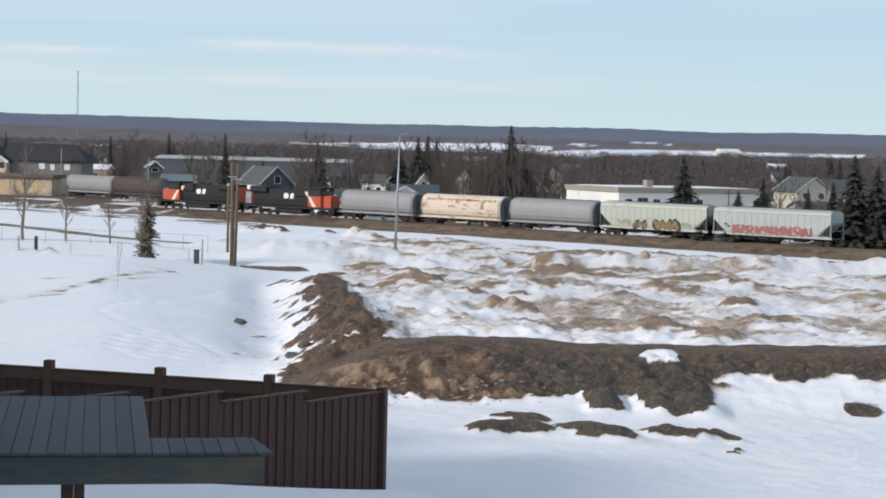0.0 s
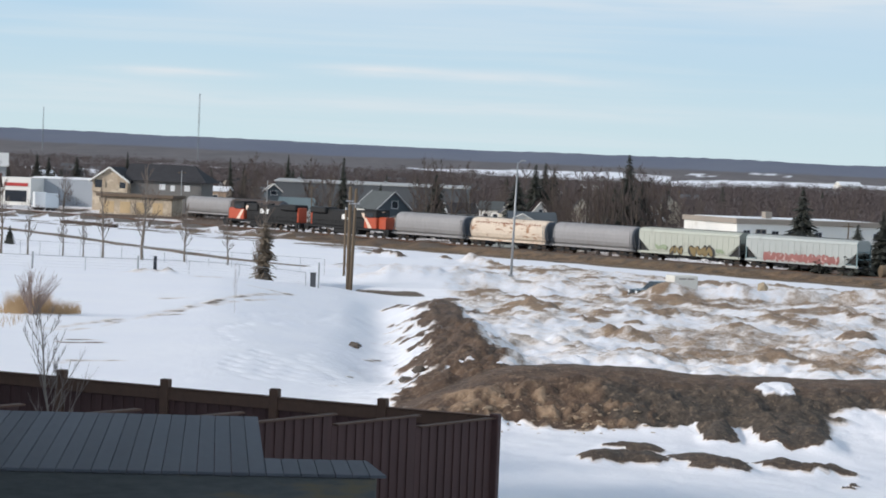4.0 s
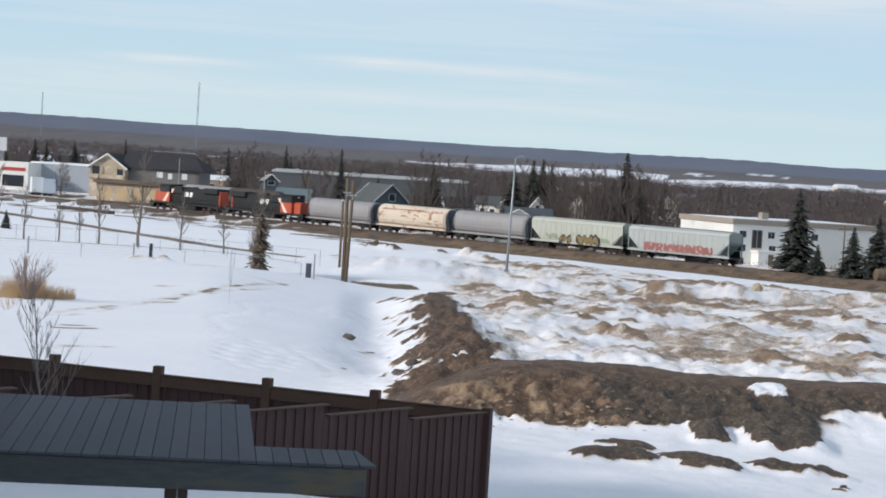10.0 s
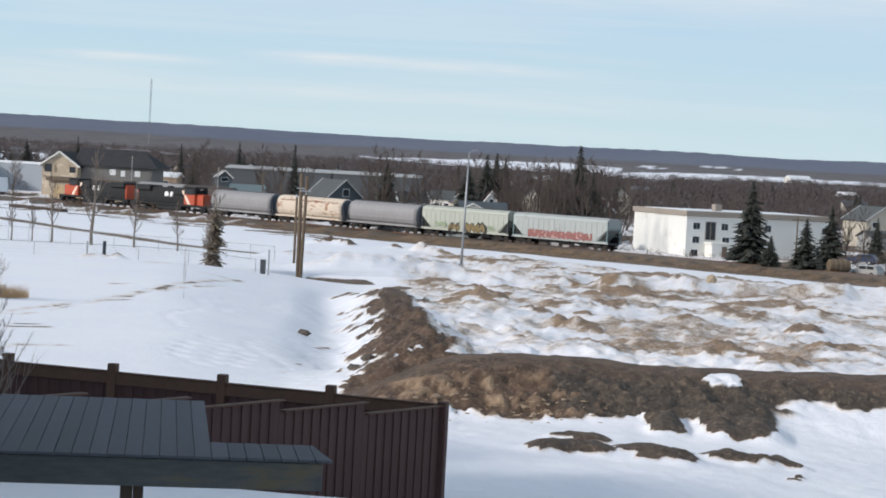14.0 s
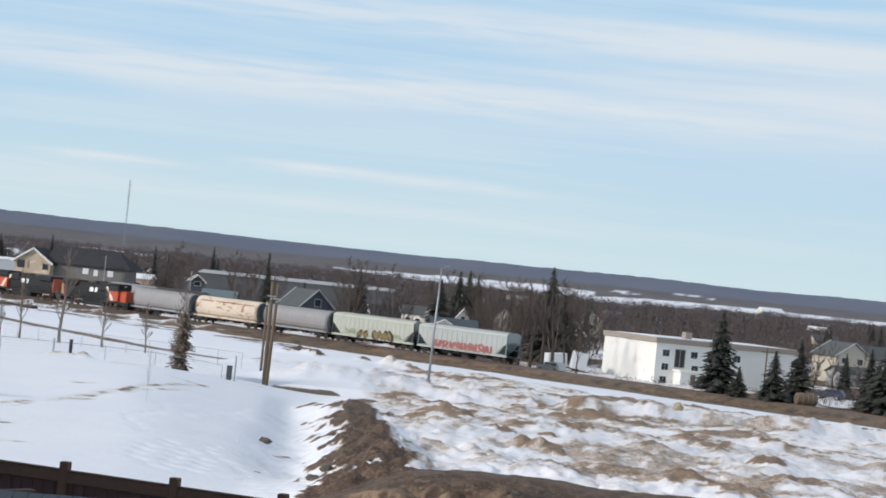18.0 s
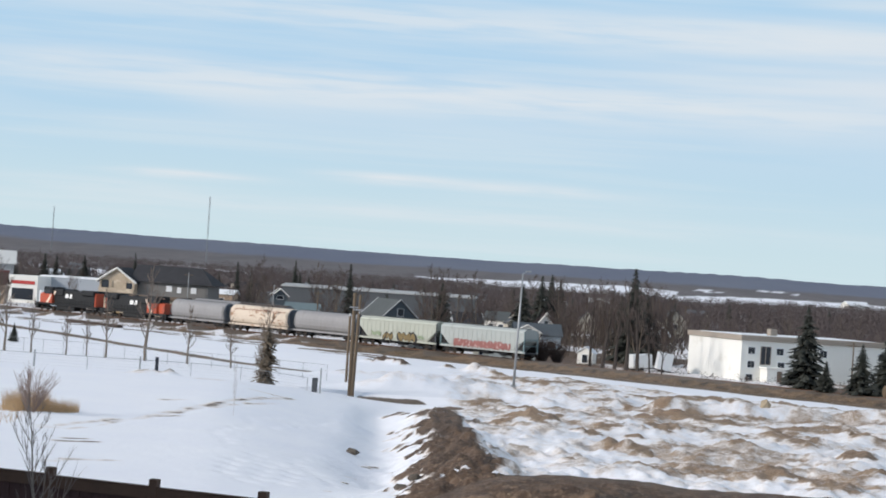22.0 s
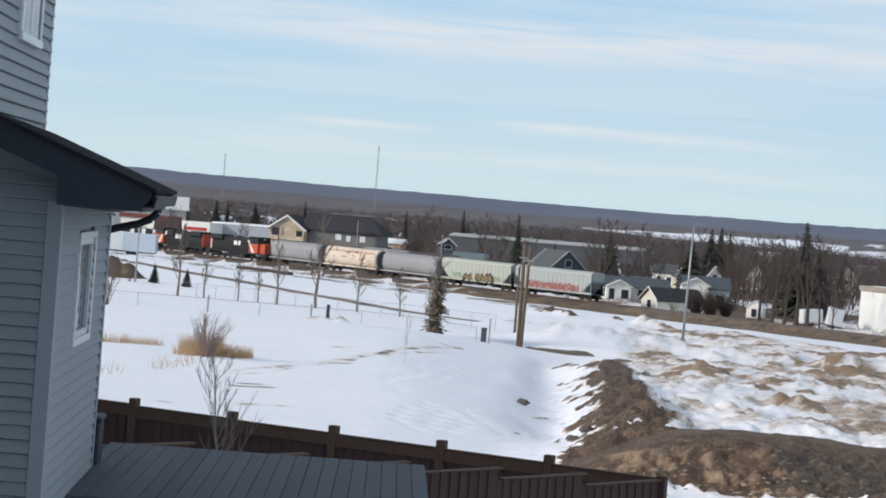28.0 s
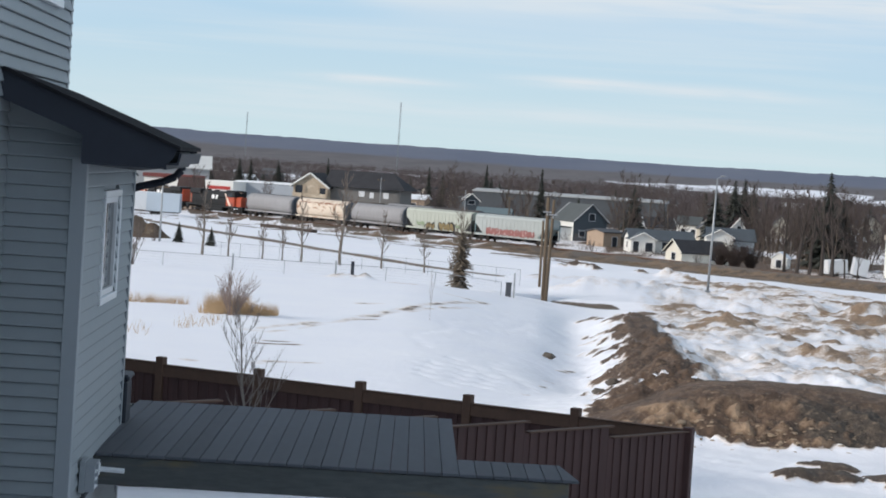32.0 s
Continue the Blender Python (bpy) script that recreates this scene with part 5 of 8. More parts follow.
    part("gutter", slab([(1, near_x - 0.09, 12.15), (1, near_x - 0.01, 12.15), (1, near_x + 0.01, 12.235), (1, near_x - 0.005, 12.24), (1, near_x - 0.02, 12.165), (1, near_x - 0.09, 12.165)], y0 + 0.03, y1 - 0.03), NAVY, roof, "black gutter")
    pipe = bmesh.new()
    bends = [(0.44, 3.5, 12.15), (0.43, 3.5, 12.08), (0.38, 3.5, 12.02), (0.28, 3.5, 11.97), (0.10, 3.51, 11.92), (-0.06, 3.53, 11.87)]
    for a, b in zip(bends, bends[1:]):
        tube(pipe, a, b, 0.036, sides=10)
    part("downpipe", pipe, NAVY, roof, "black downpipe")
    # vents and pipe low on the bay corner
    vent = part("wall_vent", boxes(((0.03, 0.56, 9.57), (0.075, 0.82, 9.82)), ((0.075, 0.58, 9.79), (0.16, 0.80, 9.81)), ((0.075, 0.575, 9.58), (0.15, 0.595, 9.80)), ((0.075, 0.785, 9.58), (0.15, 0.805, 9.80)), bevel=0.004), TRIMGREY, home, "grey vent hood with white louvres")
    for k in range(3):
        part("louvre", boxes(((0.085, 0.58, 9.60 + 0.06 * k), (0.15, 0.80, 9.612 + 0.06 * k)), bevel=0.003), WHITEPVC, vent)
    bm = bmesh.new()
    tube(bm, (0.04, 0.92, 9.72), (0.12, 0.92, 9.715), 0.05, 0.046, sides=14)
    tube(bm, (0.12, 0.92, 9.715), (0.145, 0.92, 9.714), 0.055, 0.052, sides=14)
    part("vent_collar", bm, WHITEPVC, vent)
    bm = bmesh.new()
    tube(bm, (0.14, 0.92, 9.714), (0.34, 0.92, 9.708), 0.021, sides=10)
    part("vent_pipe", bm, WHITEPVC, vent)
    bm = bmesh.new()
    for z in (9.50, 9.60):
        tube(bm, (0.04, 0.62, z), (0.05, 1.0, z + 0.02), 0.018, sides=6)
    part("service_cable", bm, NAVY, vent)


neighbour_house()

# unseen house added out of view to keep the garden in shade
unseen_shade_house = thing("house", pose(-16.5, 27, 6.3, 0, 0, 0), "unseen plain grey two-storey house added to shade the garden", "house")
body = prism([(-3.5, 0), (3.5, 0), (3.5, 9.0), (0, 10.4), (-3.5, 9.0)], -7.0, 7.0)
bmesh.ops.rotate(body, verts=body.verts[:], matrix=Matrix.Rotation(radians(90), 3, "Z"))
part("wall", body, SIDING, unseen_shade_house)
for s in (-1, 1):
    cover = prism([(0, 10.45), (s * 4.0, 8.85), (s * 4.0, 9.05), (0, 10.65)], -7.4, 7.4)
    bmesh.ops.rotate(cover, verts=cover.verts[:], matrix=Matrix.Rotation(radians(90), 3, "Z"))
    part("roof", cover, SHINGLE, unseen_shade_house)

# unseen bungalow, added so its shadow covers the left of the back fence
unseen_shade_bungalow = thing("house", pose(-17.6, 39.8, 6.2), "unseen plain grey bungalow added to shade the back fence", "house")
part("wall", prism([(-4.8, -0.5), (4.8, -0.5), (4.8, 6.0), (0, 7.6), (-4.8, 6.0)], -3.4, 3.4), SIDING, unseen_shade_bungalow)
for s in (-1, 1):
    part("roof", prism([(0, 7.65), (s * 5.2, 5.9), (s * 5.2, 6.1), (0, 7.85)], -3.6, 3.6), SHINGLE, unseen_shade_bungalow)

bin_body = boxes(((-0.17, -0.2, 0.0), (0.17, 0.2, 0.40)), ((-0.19, -0.22, 0.40), (0.19, 0.22, 0.46)), bevel=0.02)
storage = part("storage_bin", bin_body, NAVY, None)
storage.matrix_world = DECK_AT @ pose(-4.13, 2.12, -0.02)
tagged(storage, "dark covered bin standing on the deck by the wall", "bin")

# the plain wall of the house behind the viewpoint
tagged(part("wall_south", boxes(((-6.0, -0.9, 6.2), (6.5, -0.55, 15.5)), bevel=0.02), SIDING, None), "grey sided wall of a two-storey house", "wall", kind="structure")

# ---------------- poles and posts ----------------
POLEWOOD = mat("weathered_pole_wood", (0.135, 0.098, 0.064), 0.85, 0, 0.3, 2.0, bump=0.006, streak=(1, 1, 0.1))
GALV = mat("galvanised_steel", (0.36, 0.37, 0.38), 0.5, 0.6, 0.15, 2.0)


def poles():
    for bearing, r, h, lean, low, high, label in ((2.283, 170, 8.15, 0.17, 0.15, 0.11, "dark leaning wooden utility pole beside the lane"), (2.346, 176, 8.8, -0.11, 0.19, 0.14, "thick weathered wooden utility pole beside the lane"), (2.47, 186, 5.9, -0.02, 0.12, 0.10, "short grey wooden pole with a white cap")):
        x, y = spot(bearing, r)
        p = thing("utility_pole", pose(x, y, height(x, y) - 0.5), label, "pole", "poles by the lane")
        bm = bmesh.new()
        tube(bm, (0, 0, 0), (lean, 0, h + 0.5), low, high, sides=12)
        part("shaft", bm, POLEWOOD, p, smooth=True)
        if h < 7:
            bm = bmesh.new()
            tube(bm, (lean, 0, h + 0.5), (lean, 0, h + 0.72), 0.14, 0.08, sides=12)
            part("cap", bm, GALV, p, "pale metal cap")
        else:
            part("bracket", boxes(((lean - 0.36, -0.2, h - 0.75), (lean + 0.36, -0.1, h - 0.65)), bevel=0.01), GALV, p)
            part("bolt_plate", boxes(((lean - 0.05, -0.22, h - 1.0), (lean + 0.05, -0.1, h - 0.8)), bevel=0.01), GALV, p)
    x, y = spot(-2.05, 191)
    z = height(x, y)
    p = thing("street_lamp", pose(x, y, z - 0.2), "tall grey steel lamp post standing in the snow", "street lamp")
    bm = bmesh.new()
    tube(bm, (0, 0, 0), (0.18, 0, 10.4), 0.13, 0.07, sides=10)
    part("shaft", bm, GALV, p, smooth=True)
    bm = bmesh.new()
    tube(bm, (0.18, 0, 10.35), (0.6, 0.6, 10.6), 0.05, 0.04, sides=7)
    part("arm", bm, GALV, p)
    part("lamp_head", boxes(((0.45, 0.45, 10.54), (0.95, 0.95, 10.68)), bevel=0.05), GALV, p)
    part("base_plate", boxes(((-0.25, -0.25, 0.15), (0.25, 0.25, 0.3)), bevel=0.02), GALV, p)


poles()


# ---------------- buildings of the town ----------------
OPENINGDARK = mat("dark_window_and_recess", (0.03, 0.035, 0.045), 0.15, 0, 0.2, 1.0)
WHITEW = mat("white_stucco", (0.80, 0.79, 0.75), 0.85, 0, 0.05, 0.6, spots=(0.70, 0.68, 0.63), spot_scale=0.25, spot_at=0.6)
TANTRIM = mat("tan_parapet", (0.33, 0.285, 0.24), 0.8, 0, 0.1, 1.0)
SNOWROOF = mat("roof_snow", (0.82, 0.84, 0.87), 0.8, 0, 0.05, 1.0)
DARKROOF = mat("dark_shingle_roof", (0.035, 0.035, 0.04), 0.9, 0, 0.3, 2.0, bump=0.01)


def flat_box(parent, name, lo, hi, material, bevel=0.05, label=""):
    return part(name, boxes((lo, hi), bevel=bevel), material, parent, label)


def gable_house(name, bearing, r, base, width, depth, wall_h, rise, yaw, wall_mat, roof_mat, label, windows=(), category="house", eave=0.4, ridge_along="x", gable_mat=None, chimney=False):
    """A gabled house; local x is its front, yaw turns it to the left. windows: rows of face, x, z, w, h."""
    x, y = spot(bearing, r)
    home = thing(name, pose(x, y, base, 0, 0, yaw), label, category, "houses of the town")
    w, d = width / 2, depth / 2
    bm = bmesh.new()
    if ridge_along == "x":
        prof = [(-d, -0.4), (d, -0.4), (d, wall_h), (0, wall_h + rise), (-d, wall_h)]
        prism(prof, -w, w, bm)
    else:
        prof = [(-w, -0.4), (w, -0.4), (w, wall_h), (0, wall_h + rise), (-w, wall_h)]
        prism(prof, -d, d, bm)
        bmesh.ops.rotate(bm, verts=bm.verts[:], matrix=Matrix.Rotation(radians(90), 3, "Z"))
    part("wall", bm, wall_mat, home)
    span, run = (d, w) if ridge_along == "x" else (w, d)
    slope = math.hypot(span, rise)
    for s in (-1, 1):
        bm = bmesh.new()
        k = eave / span
        prof = [(0, wall_h + rise + 0.03), (s * span * (1 + k), wall_h - rise * k + 0.03), (s * span * (1 + k), wall_h - rise * k + 0.2), (0, wall_h + rise + 0.2)]
        prism(prof, -run - eave, run + eave, bm)
        if ridge_along != "x":
            bmesh.ops.rotate(bm, verts=bm.verts[:], matrix=Matrix.Rotation(radians(90), 3, "Z"))
        part("roof", bm, roof_mat, home)
    if gable_mat:
        for s in (-1, 1):
            k = eave / span
            for q in (-1, 1):
                bm = bmesh.new()
                a = Vector((q * (run + eave + 0.02), 0, wall_h + rise + 0.22))
                b = Vector((q * (run + eave + 0.02), s * span * (1 + k), wall_h - rise * k + 0.2))
                tube(bm, a, b, 0.13, sides=4)
                if ridge_along != "x":
                    bmesh.ops.rotate(bm, verts=bm.verts[:], matrix=Matrix.Rotation(radians(90), 3, "Z"))
                part("barge_board", bm, gable_mat, home)
    for face, wx, wz, ww, wh in windows:
        m = {"front": pose(wx, -d, wz), "west": pose(-w, wx, wz, 0, 0, -90), "east": pose(w, wx, wz, 0, 0, 90)}[face]
        win = part("window", boxes(((-ww / 2 - 0.08, -0.05, -0.08), (ww / 2 + 0.08, 0.02, 0)), ((-ww / 2 - 0.08, -0.05, wh), (ww / 2 + 0.08, 0.02, wh + 0.08)), ((-ww / 2 - 0.08, -0.05, 0), (-ww / 2, 0.02, wh)), ((ww / 2, -0.05, 0), (ww / 2 + 0.08, 0.02, wh)), bevel=0.01), WHITEPVC, home, at=m)
        part("pane", boxes(((-ww / 2, -0.02, 0), (ww / 2, 0.0, wh))), OPENINGDARK, win)
    if chimney:
        part("chimney", boxes(((w * 0.3 - 0.3, -0.3, wall_h), (w * 0.3 + 0.3, 0.3, wall_h + rise + 0.9)), bevel=0.03), TANTRIM, home)
    return home


def front_bay(home, x, y, width, out, wall_h, rise, wall_mat, roof_mat, windows):
    """A gabled bay standing out of a house front at y; windows: x, z, w, h on its face."""
    w = width / 2
    bm = prism([(-w, -0.4), (w, -0.4), (w, wall_h), (0, wall_h + rise), (-w, wall_h)], -out, 0.6)
    bmesh.ops.rotate(bm, verts=bm.verts[:], matrix=Matrix.Rotation(radians(90), 3, "Z"))
    bay = part("bay", bm, wall_mat, home, at=pose(x, y, 0))
    for s in (-1, 1):
        k = 0.3 / w
        bm = prism([(0, wall_h + rise + 0.03), (s * w * (1 + k), wall_h - rise * k + 0.03), (s * w * (1 + k), wall_h - rise * k + 0.16), (0, wall_h + rise + 0.16)], -out - 0.35, 2.6)
        bmesh.ops.rotate(bm, verts=bm.verts[:], matrix=Matrix.Rotation(radians(90), 3, "Z"))
        part("bay_roof", bm, roof_mat, bay)
        bm = bmesh.new()
        tube(bm, (0, -out - 0.37, wall_h + rise + 0.1), (s * w * (1 + k), -out - 0.37, wall_h - rise * k + 0.1), 0.12, sides=4)
        part("barge_board", bm, WHITEW, bay)
    for wx, wz, ww, wh in windows:
        part("window", boxes(((wx - ww / 2, -out - 0.04, wz), (wx + ww / 2, -out + 0.02, wz + wh)), bevel=0.01), OPENINGDARK, bay)


def apartment():
    x, y = spot(-8.06, 332)
    b = thing("apartment_block", pose(x, y, -0.9, 0, 0, 22), "white flat-roofed apartment block with tan parapet", "apartment building")
    L, W, H = 27.2, 17.0, 6.95
    flat_box(b, "wall", (0, 0, -0.5), (L, W, H - 0.75), WHITEW, 0.03)
    part("parapet", boxes(((-0.25, -0.25, H - 0.8), (L + 0.25, W + 0.25, H)), bevel=0.04), TANTRIM, b)
    part("roof_snow", boxes(((1.4, 2.6, H - 0.02), (L - 1.2, W - 0.9, H + 0.05)), bevel=0.02), SNOWROOF, b)
    for gx in (8.0,):
        part("roof_vent", boxes(((gx, 5, H), (gx + 1.2, 6.2, H + 1.1)), bevel=0.04), TANTRIM, b)
    rows = [(1.2, 4.15), (1.2, 2.0), (6.3, 4.15), (6.6, 2.0), (9.3, 4.15), (14.2, 4.15), (25.0, 4.15), (1.0, -0.05), (10.2, 2.0)]
    for wx, wz in rows:
        win = part("window", boxes(((wx - 0.07, -0.06, wz - 0.07), (wx + 1.27, 0.0, wz)), ((wx - 0.07, -0.06, wz + 1.0), (wx + 1.27, 0.0, wz + 1.07)), ((wx - 0.07, -0.06, wz), (wx, 0.0, wz + 1.0)), ((wx + 1.2, -0.06, wz), (wx + 1.27, 0.0, wz + 1.0)), bevel=0.01), WHITEPVC, b)
        part("pane", boxes(((wx, -0.03, wz), (wx + 0.58, -0.006, wz + 1.0)), ((wx + 0.63, -0.03, wz), (wx + 1.2, -0.006, wz + 1.0))), OPENINGDARK, win)
    stair = part("stair_window", boxes(((3.4, -0.08, 2.5), (5.3, 0.0, 2.6)), ((3.4, -0.08, 5.3), (5.3, 0.0, 5.4)), ((3.4, -0.08, 2.6), (3.5, 0.0, 5.3)), ((5.2, -0.08, 2.6), (5.3, 0.0, 5.3)), ((4.3, -0.08, 2.6), (4.4, 0.0, 5.3)), bevel=0.01), TANTRIM, b)
    part("pane", boxes(((3.5, -0.04, 2.6), (5.2, -0.006, 5.3))), OPENINGDARK, stair)
    porch = part("porch", boxes(((3.5, -2.2, -0.4), (6.6, -0.01, 1.95)), bevel=0.05), WHITEW, b)
    part("porch_roof", boxes(((3.2, -2.5, 1.95), (6.9, -0.01, 2.25)), bevel=0.05), WHITEW, porch)
    part("door", boxes(((5.3, -2.24, -0.3), (6.2, -2.19, 1.65)), bevel=0.01), mat("brown_door", (0.16, 0.11, 0.08), 0.6, 0, 0.1), porch)


apartment()

GREYBLUE = mat("grey_blue_siding", (0.07, 0.088, 0.105), 0.7, 0, 0.1, 1.0, streak=(1, 1, 6))
METALGREEN = mat("grey_green_metal_cladding", (0.086, 0.092, 0.100), 0.5, 0.1, 0.08, 0.4, streak=(6, 6, 0.3))
OSB = mat("raw_sheathing", (0.47, 0.385, 0.29), 0.85, 0, 0.2, 0.8, spots=(0.62, 0.53, 0.41), spot_scale=0.5, spot_at=0.5)
CREAM = mat("cream_siding", (0.50, 0.46, 0.385), 0.75, 0, 0.08, 1.0, streak=(1, 1, 6))
BROWNW = mat("brown_shed_wall", (0.40, 0.30, 0.22), 0.8, 0, 0.15, 1.0)
GREYROOF = mat("grey_roof", (0.085, 0.09, 0.10), 0.85, 0, 0.2, 1.0)
GREENROOF = mat("green_grey_roof", (0.085, 0.095, 0.097), 0.85, 0, 0.2, 1.0)
REDSIGN = mat("red_sign", (0.45, 0.045, 0.04), 0.6, 0, 0.15, 1.0)
BLUEROOF = mat("blue_grey_shingle_roof", (0.075, 0.09, 0.105), 0.85, 0, 0.2, 1.0)
TEALROOF = mat("blue_green_metal_roof", (0.15, 0.20, 0.215), 0.55, 0.1, 0.12, 0.6, streak=(4, 4, 0.4))
REDROOF = mat("dull_red_brown_roof", (0.075, 0.045, 0.04), 0.9, 0, 0.2, 1.0)
PALEBLUEW = mat("pale_blue_siding", (0.42, 0.49, 0.54), 0.75, 0, 0.08, 1.0, streak=(1, 1, 6))
CREAMWHITE = mat("off_white_plaster", (0.74, 0.71, 0.62), 0.85, 0, 0.1, 0.8, spots=(0.62, 0.58, 0.50), spot_scale=0.6, spot_at=0.58)
GREYW = mat("grey_house_wall", (0.36, 0.37, 0.38), 0.8, 0, 0.1, 1.0)


def town():
    # the row nearest the track
    home = gable_house("house", -0.68, 388, -0.9, 11.6, 7.2, 2.5, 1.6, 10, WHITEW, BLUEROOF, "low white house with a grey-blue roof beyond the track", (("front", 0.6, 0.5, 1.3, 1.7), ("front", 3.6, 0.7, 1.6, 1.2), ("west", 0, 0.8, 1.2, 1.1)))
    front_bay(home, -3.9, -3.6, 4.4, 2.0, 2.5, 1.15, WHITEW, BLUEROOF, ((-1.3, 0.2, 1.0, 1.9), (1.1, 0.4, 1.3, 1.6)))
    gable_house("house", -1.72, 351, -0.9, 9.4, 4.6, 1.9, 1.75, 34, CREAMWHITE, DARKROOF, "small white house with a steep dark roof beside the track", (("west", 0, 0.5, 1.1, 1.2), ("front", 1.5, 0.7, 1.0, 0.9)), gable_mat=CREAMWHITE)
    home = gable_house("garage", -2.55, 414, -0.9, 8.8, 6.0, 2.8, 2.0, 6, PALEBLUEW, BLUEROOF, "pale blue garage with a white front gable", (("front", 2.4, 0.5, 1.3, 1.1),), "garage")
    front_bay(home, -2.6, -3.0, 5.2, 2.4, 3.2, 1.35, WHITEW, BLUEROOF, ((0.2, 0.2, 2.4, 2.0),))
    gable_house("house", -2.72, 452, -0.9, 3.7, 6.0, 4.0, 2.3, 8, WHITEW, REDROOF, "narrow house with a steep white gable among bare trees", (("front", 0, 3.9, 0.8, 0.9),), ridge_along="y", gable_mat=WHITEW)
    gable_house("shed", 0.80, 404, -0.9, 4.4, 4.8, 2.8, 0.5, 42, BROWNW, GREYROOF, "tan shed with a low roof near the track", (("front", 0.6, 0.1, 1.2, 1.9),), "shed")
    gable_house("shed", -3.95, 352, -0.95, 2.6, 2.4, 1.9, 0.9, -20, WHITEW, SNOWROOF, "little white garden shed with snow on its roof", (("front", 0, 0.3, 0.9, 1.3),), "shed", 0.2, "y")
    # the tall dark gable with its pale long side
    home = gable_house("house", 1.47, 430, -0.8, 7.0, 11.0, 4.1, 3.2, 25, GREYBLUE, GREENROOF, "dark blue-grey house with a tall gable and pale side wall", (("front", 0.2, 4.2, 1.3, 1.4), ("front", -1.8, 0.9, 1.2, 1.2), ("front", 1.9, 0.9, 1.2, 1.2)), ridge_along="y", gable_mat=GREYW)
    part("side_cladding", boxes(((-3.78, -5.4, -0.3), (-3.705, 5.4, 4.0)), bevel=0.01), WHITEW, home, "pale side wall")
    part("lean_to", boxes(((-6.2, -4.6, -0.4), (-3.8, 3.6, 2.6)), bevel=0.03), WHITEW, home)
    part("lean_to_roof", prism([(-4.9, 2.6), (3.9, 2.6), (3.9, 2.8), (-4.9, 2.8)], -6.5, -3.79), GREENROOF, home)
    # low houses farther back, half hidden by trees
    gable_house("house", -0.62, 470, -0.8, 6.4, 6.0, 3.0, 1.9, 12, GREYW, DARKROOF, "low grey house behind the others", (("front", 1.5, 1.0, 1.4, 1.0), ("front", -1.2, 1.0, 1.2, 1.0)), gable_mat=GREYW)
    gable_house("house", -1.48, 468, -0.8, 4.8, 6.0, 4.0, 1.6, -10, WHITEW, GREENROOF, "white house with a green-grey roof among trees", (("front", -1, 1.8, 1.0, 1.2), ("front", 1.2, 1.8, 1.0, 1.2)))
    gable_house("house", -1.98, 462, -0.8, 4.2, 6.0, 3.6, 1.5, 6, CREAM, GREYROOF, "cream gabled house among bare trees", (("front", 0, 2.4, 1.2, 1.0),), ridge_along="y", gable_mat=CREAM)
    gable_house("house", -3.9, 560, -0.7, 5, 5, 3.4, 2.5, 0, CREAM, GREYROOF, "small cream gabled house far among bare trees", ridge_along="y")
    gable_house("house", -6.15, 560, -0.7, 6, 6, 5.0, 2.6, 12, CREAM, GREYROOF, "far cream gable over the bare trees", (("front", 0, 3.0, 1.0, 1.0),), ridge_along="y")
    gable_house("house", -5.55, 470, -0.8, 7, 6, 3.0, 1.6, 20, GREYW, SNOWROOF, "low grey house behind the tree belt", (("front", 0.5, 1.0, 1.6, 1.1),))
    gable_house("house", 3.78, 470, -0.8, 7.4, 7.0, 2.6, 2.0, -6, GREYW, TEALROOF, "low house with a blue-green roof before the metal hall", (("front", 1.2, 0.8, 1.5, 1.1),))
    gable_house("house", 4.45, 520, -0.7, 3.6, 5.0, 5.2, 1.5, 10, GREYBLUE, GREYROOF, "narrow two-storey dark house beside the hall", (("front", 0, 4.3, 1.6, 0.9), ("front", 0.5, 1.9, 1.4, 0.9)), ridge_along="y", gable_mat=WHITEW)
    gable_house("house", 5.86, 500, -0.7, 4.4, 5.0, 5.0, 0.9, -8, BROWNW, SNOWROOF, "small brown house with a pale roof edge", (("front", -0.6, 3.0, 1.2, 1.0),))
    gable_house("house", -12.95, 430, -0.8, 8.0, 9.0, 5.2, 2.6, 18, CREAM, GREENROOF, "two-storey cream house with green-grey roof behind spruces", (("front", -2, 3.8, 1.2, 1.1), ("front", 1.6, 3.8, 1.2, 1.1)), ridge_along="y", gable_mat=GREYW)
    gable_house("house", -13.75, 440, -0.8, 9.0, 9.0, 5.0, 2.4, 18, CREAM, GREENROOF, "wing of a cream house with green-grey roof", (("front", -1, 2.8, 1.4, 1.1),))
    gable_house("house", -13.2, 405, -0.8, 7.0, 5.0, 2.6, 1.0, 18, GREYW, GREENROOF, "low grey house before the taller cream one", (("front", 1, 0.9, 1.6, 1.0),))
    # long metal-clad hall
    x, y = spot(1.72, 560)
    b = thing("metal_hall", pose(x, y, -0.6, 0, 0, -4), "long low grey-green metal hall with a snowy roof", "hall")
    flat_box(b, "wall", (-25.0, -9, -0.5), (24.8, 9, 7.1), METALGREEN, 0.05)
    part("roof", prism([(-9.4, 7.1), (9.4, 7.1), (9.4, 7.4), (0, 7.95), (-9.4, 7.4)], -25.4, 25.2), mat("pale_metal_roof", (0.42, 0.42, 0.41), 0.5, 0.1, 0.1, 0.5), b)
    for k in range(6):
        part("roof_vent", boxes(((-20 + k * 7.6, -3.3, 7.6), (-19.2 + k * 7.6, -2.5, 8.3)), bevel=0.05), GALV, b)
    flat_box(b, "annex", (-31.4, -8, -0.5), (-25.05, 4, 5.2), METALGREEN, 0.05)
    # half-built house in bare sheathing
    x, y = spot(8.62, 480)
    h = thing("unfinished_house", pose(x, y, -0.6, 0, 0, -12), "unfinished house in bare sheathing under a dark roof", "house")
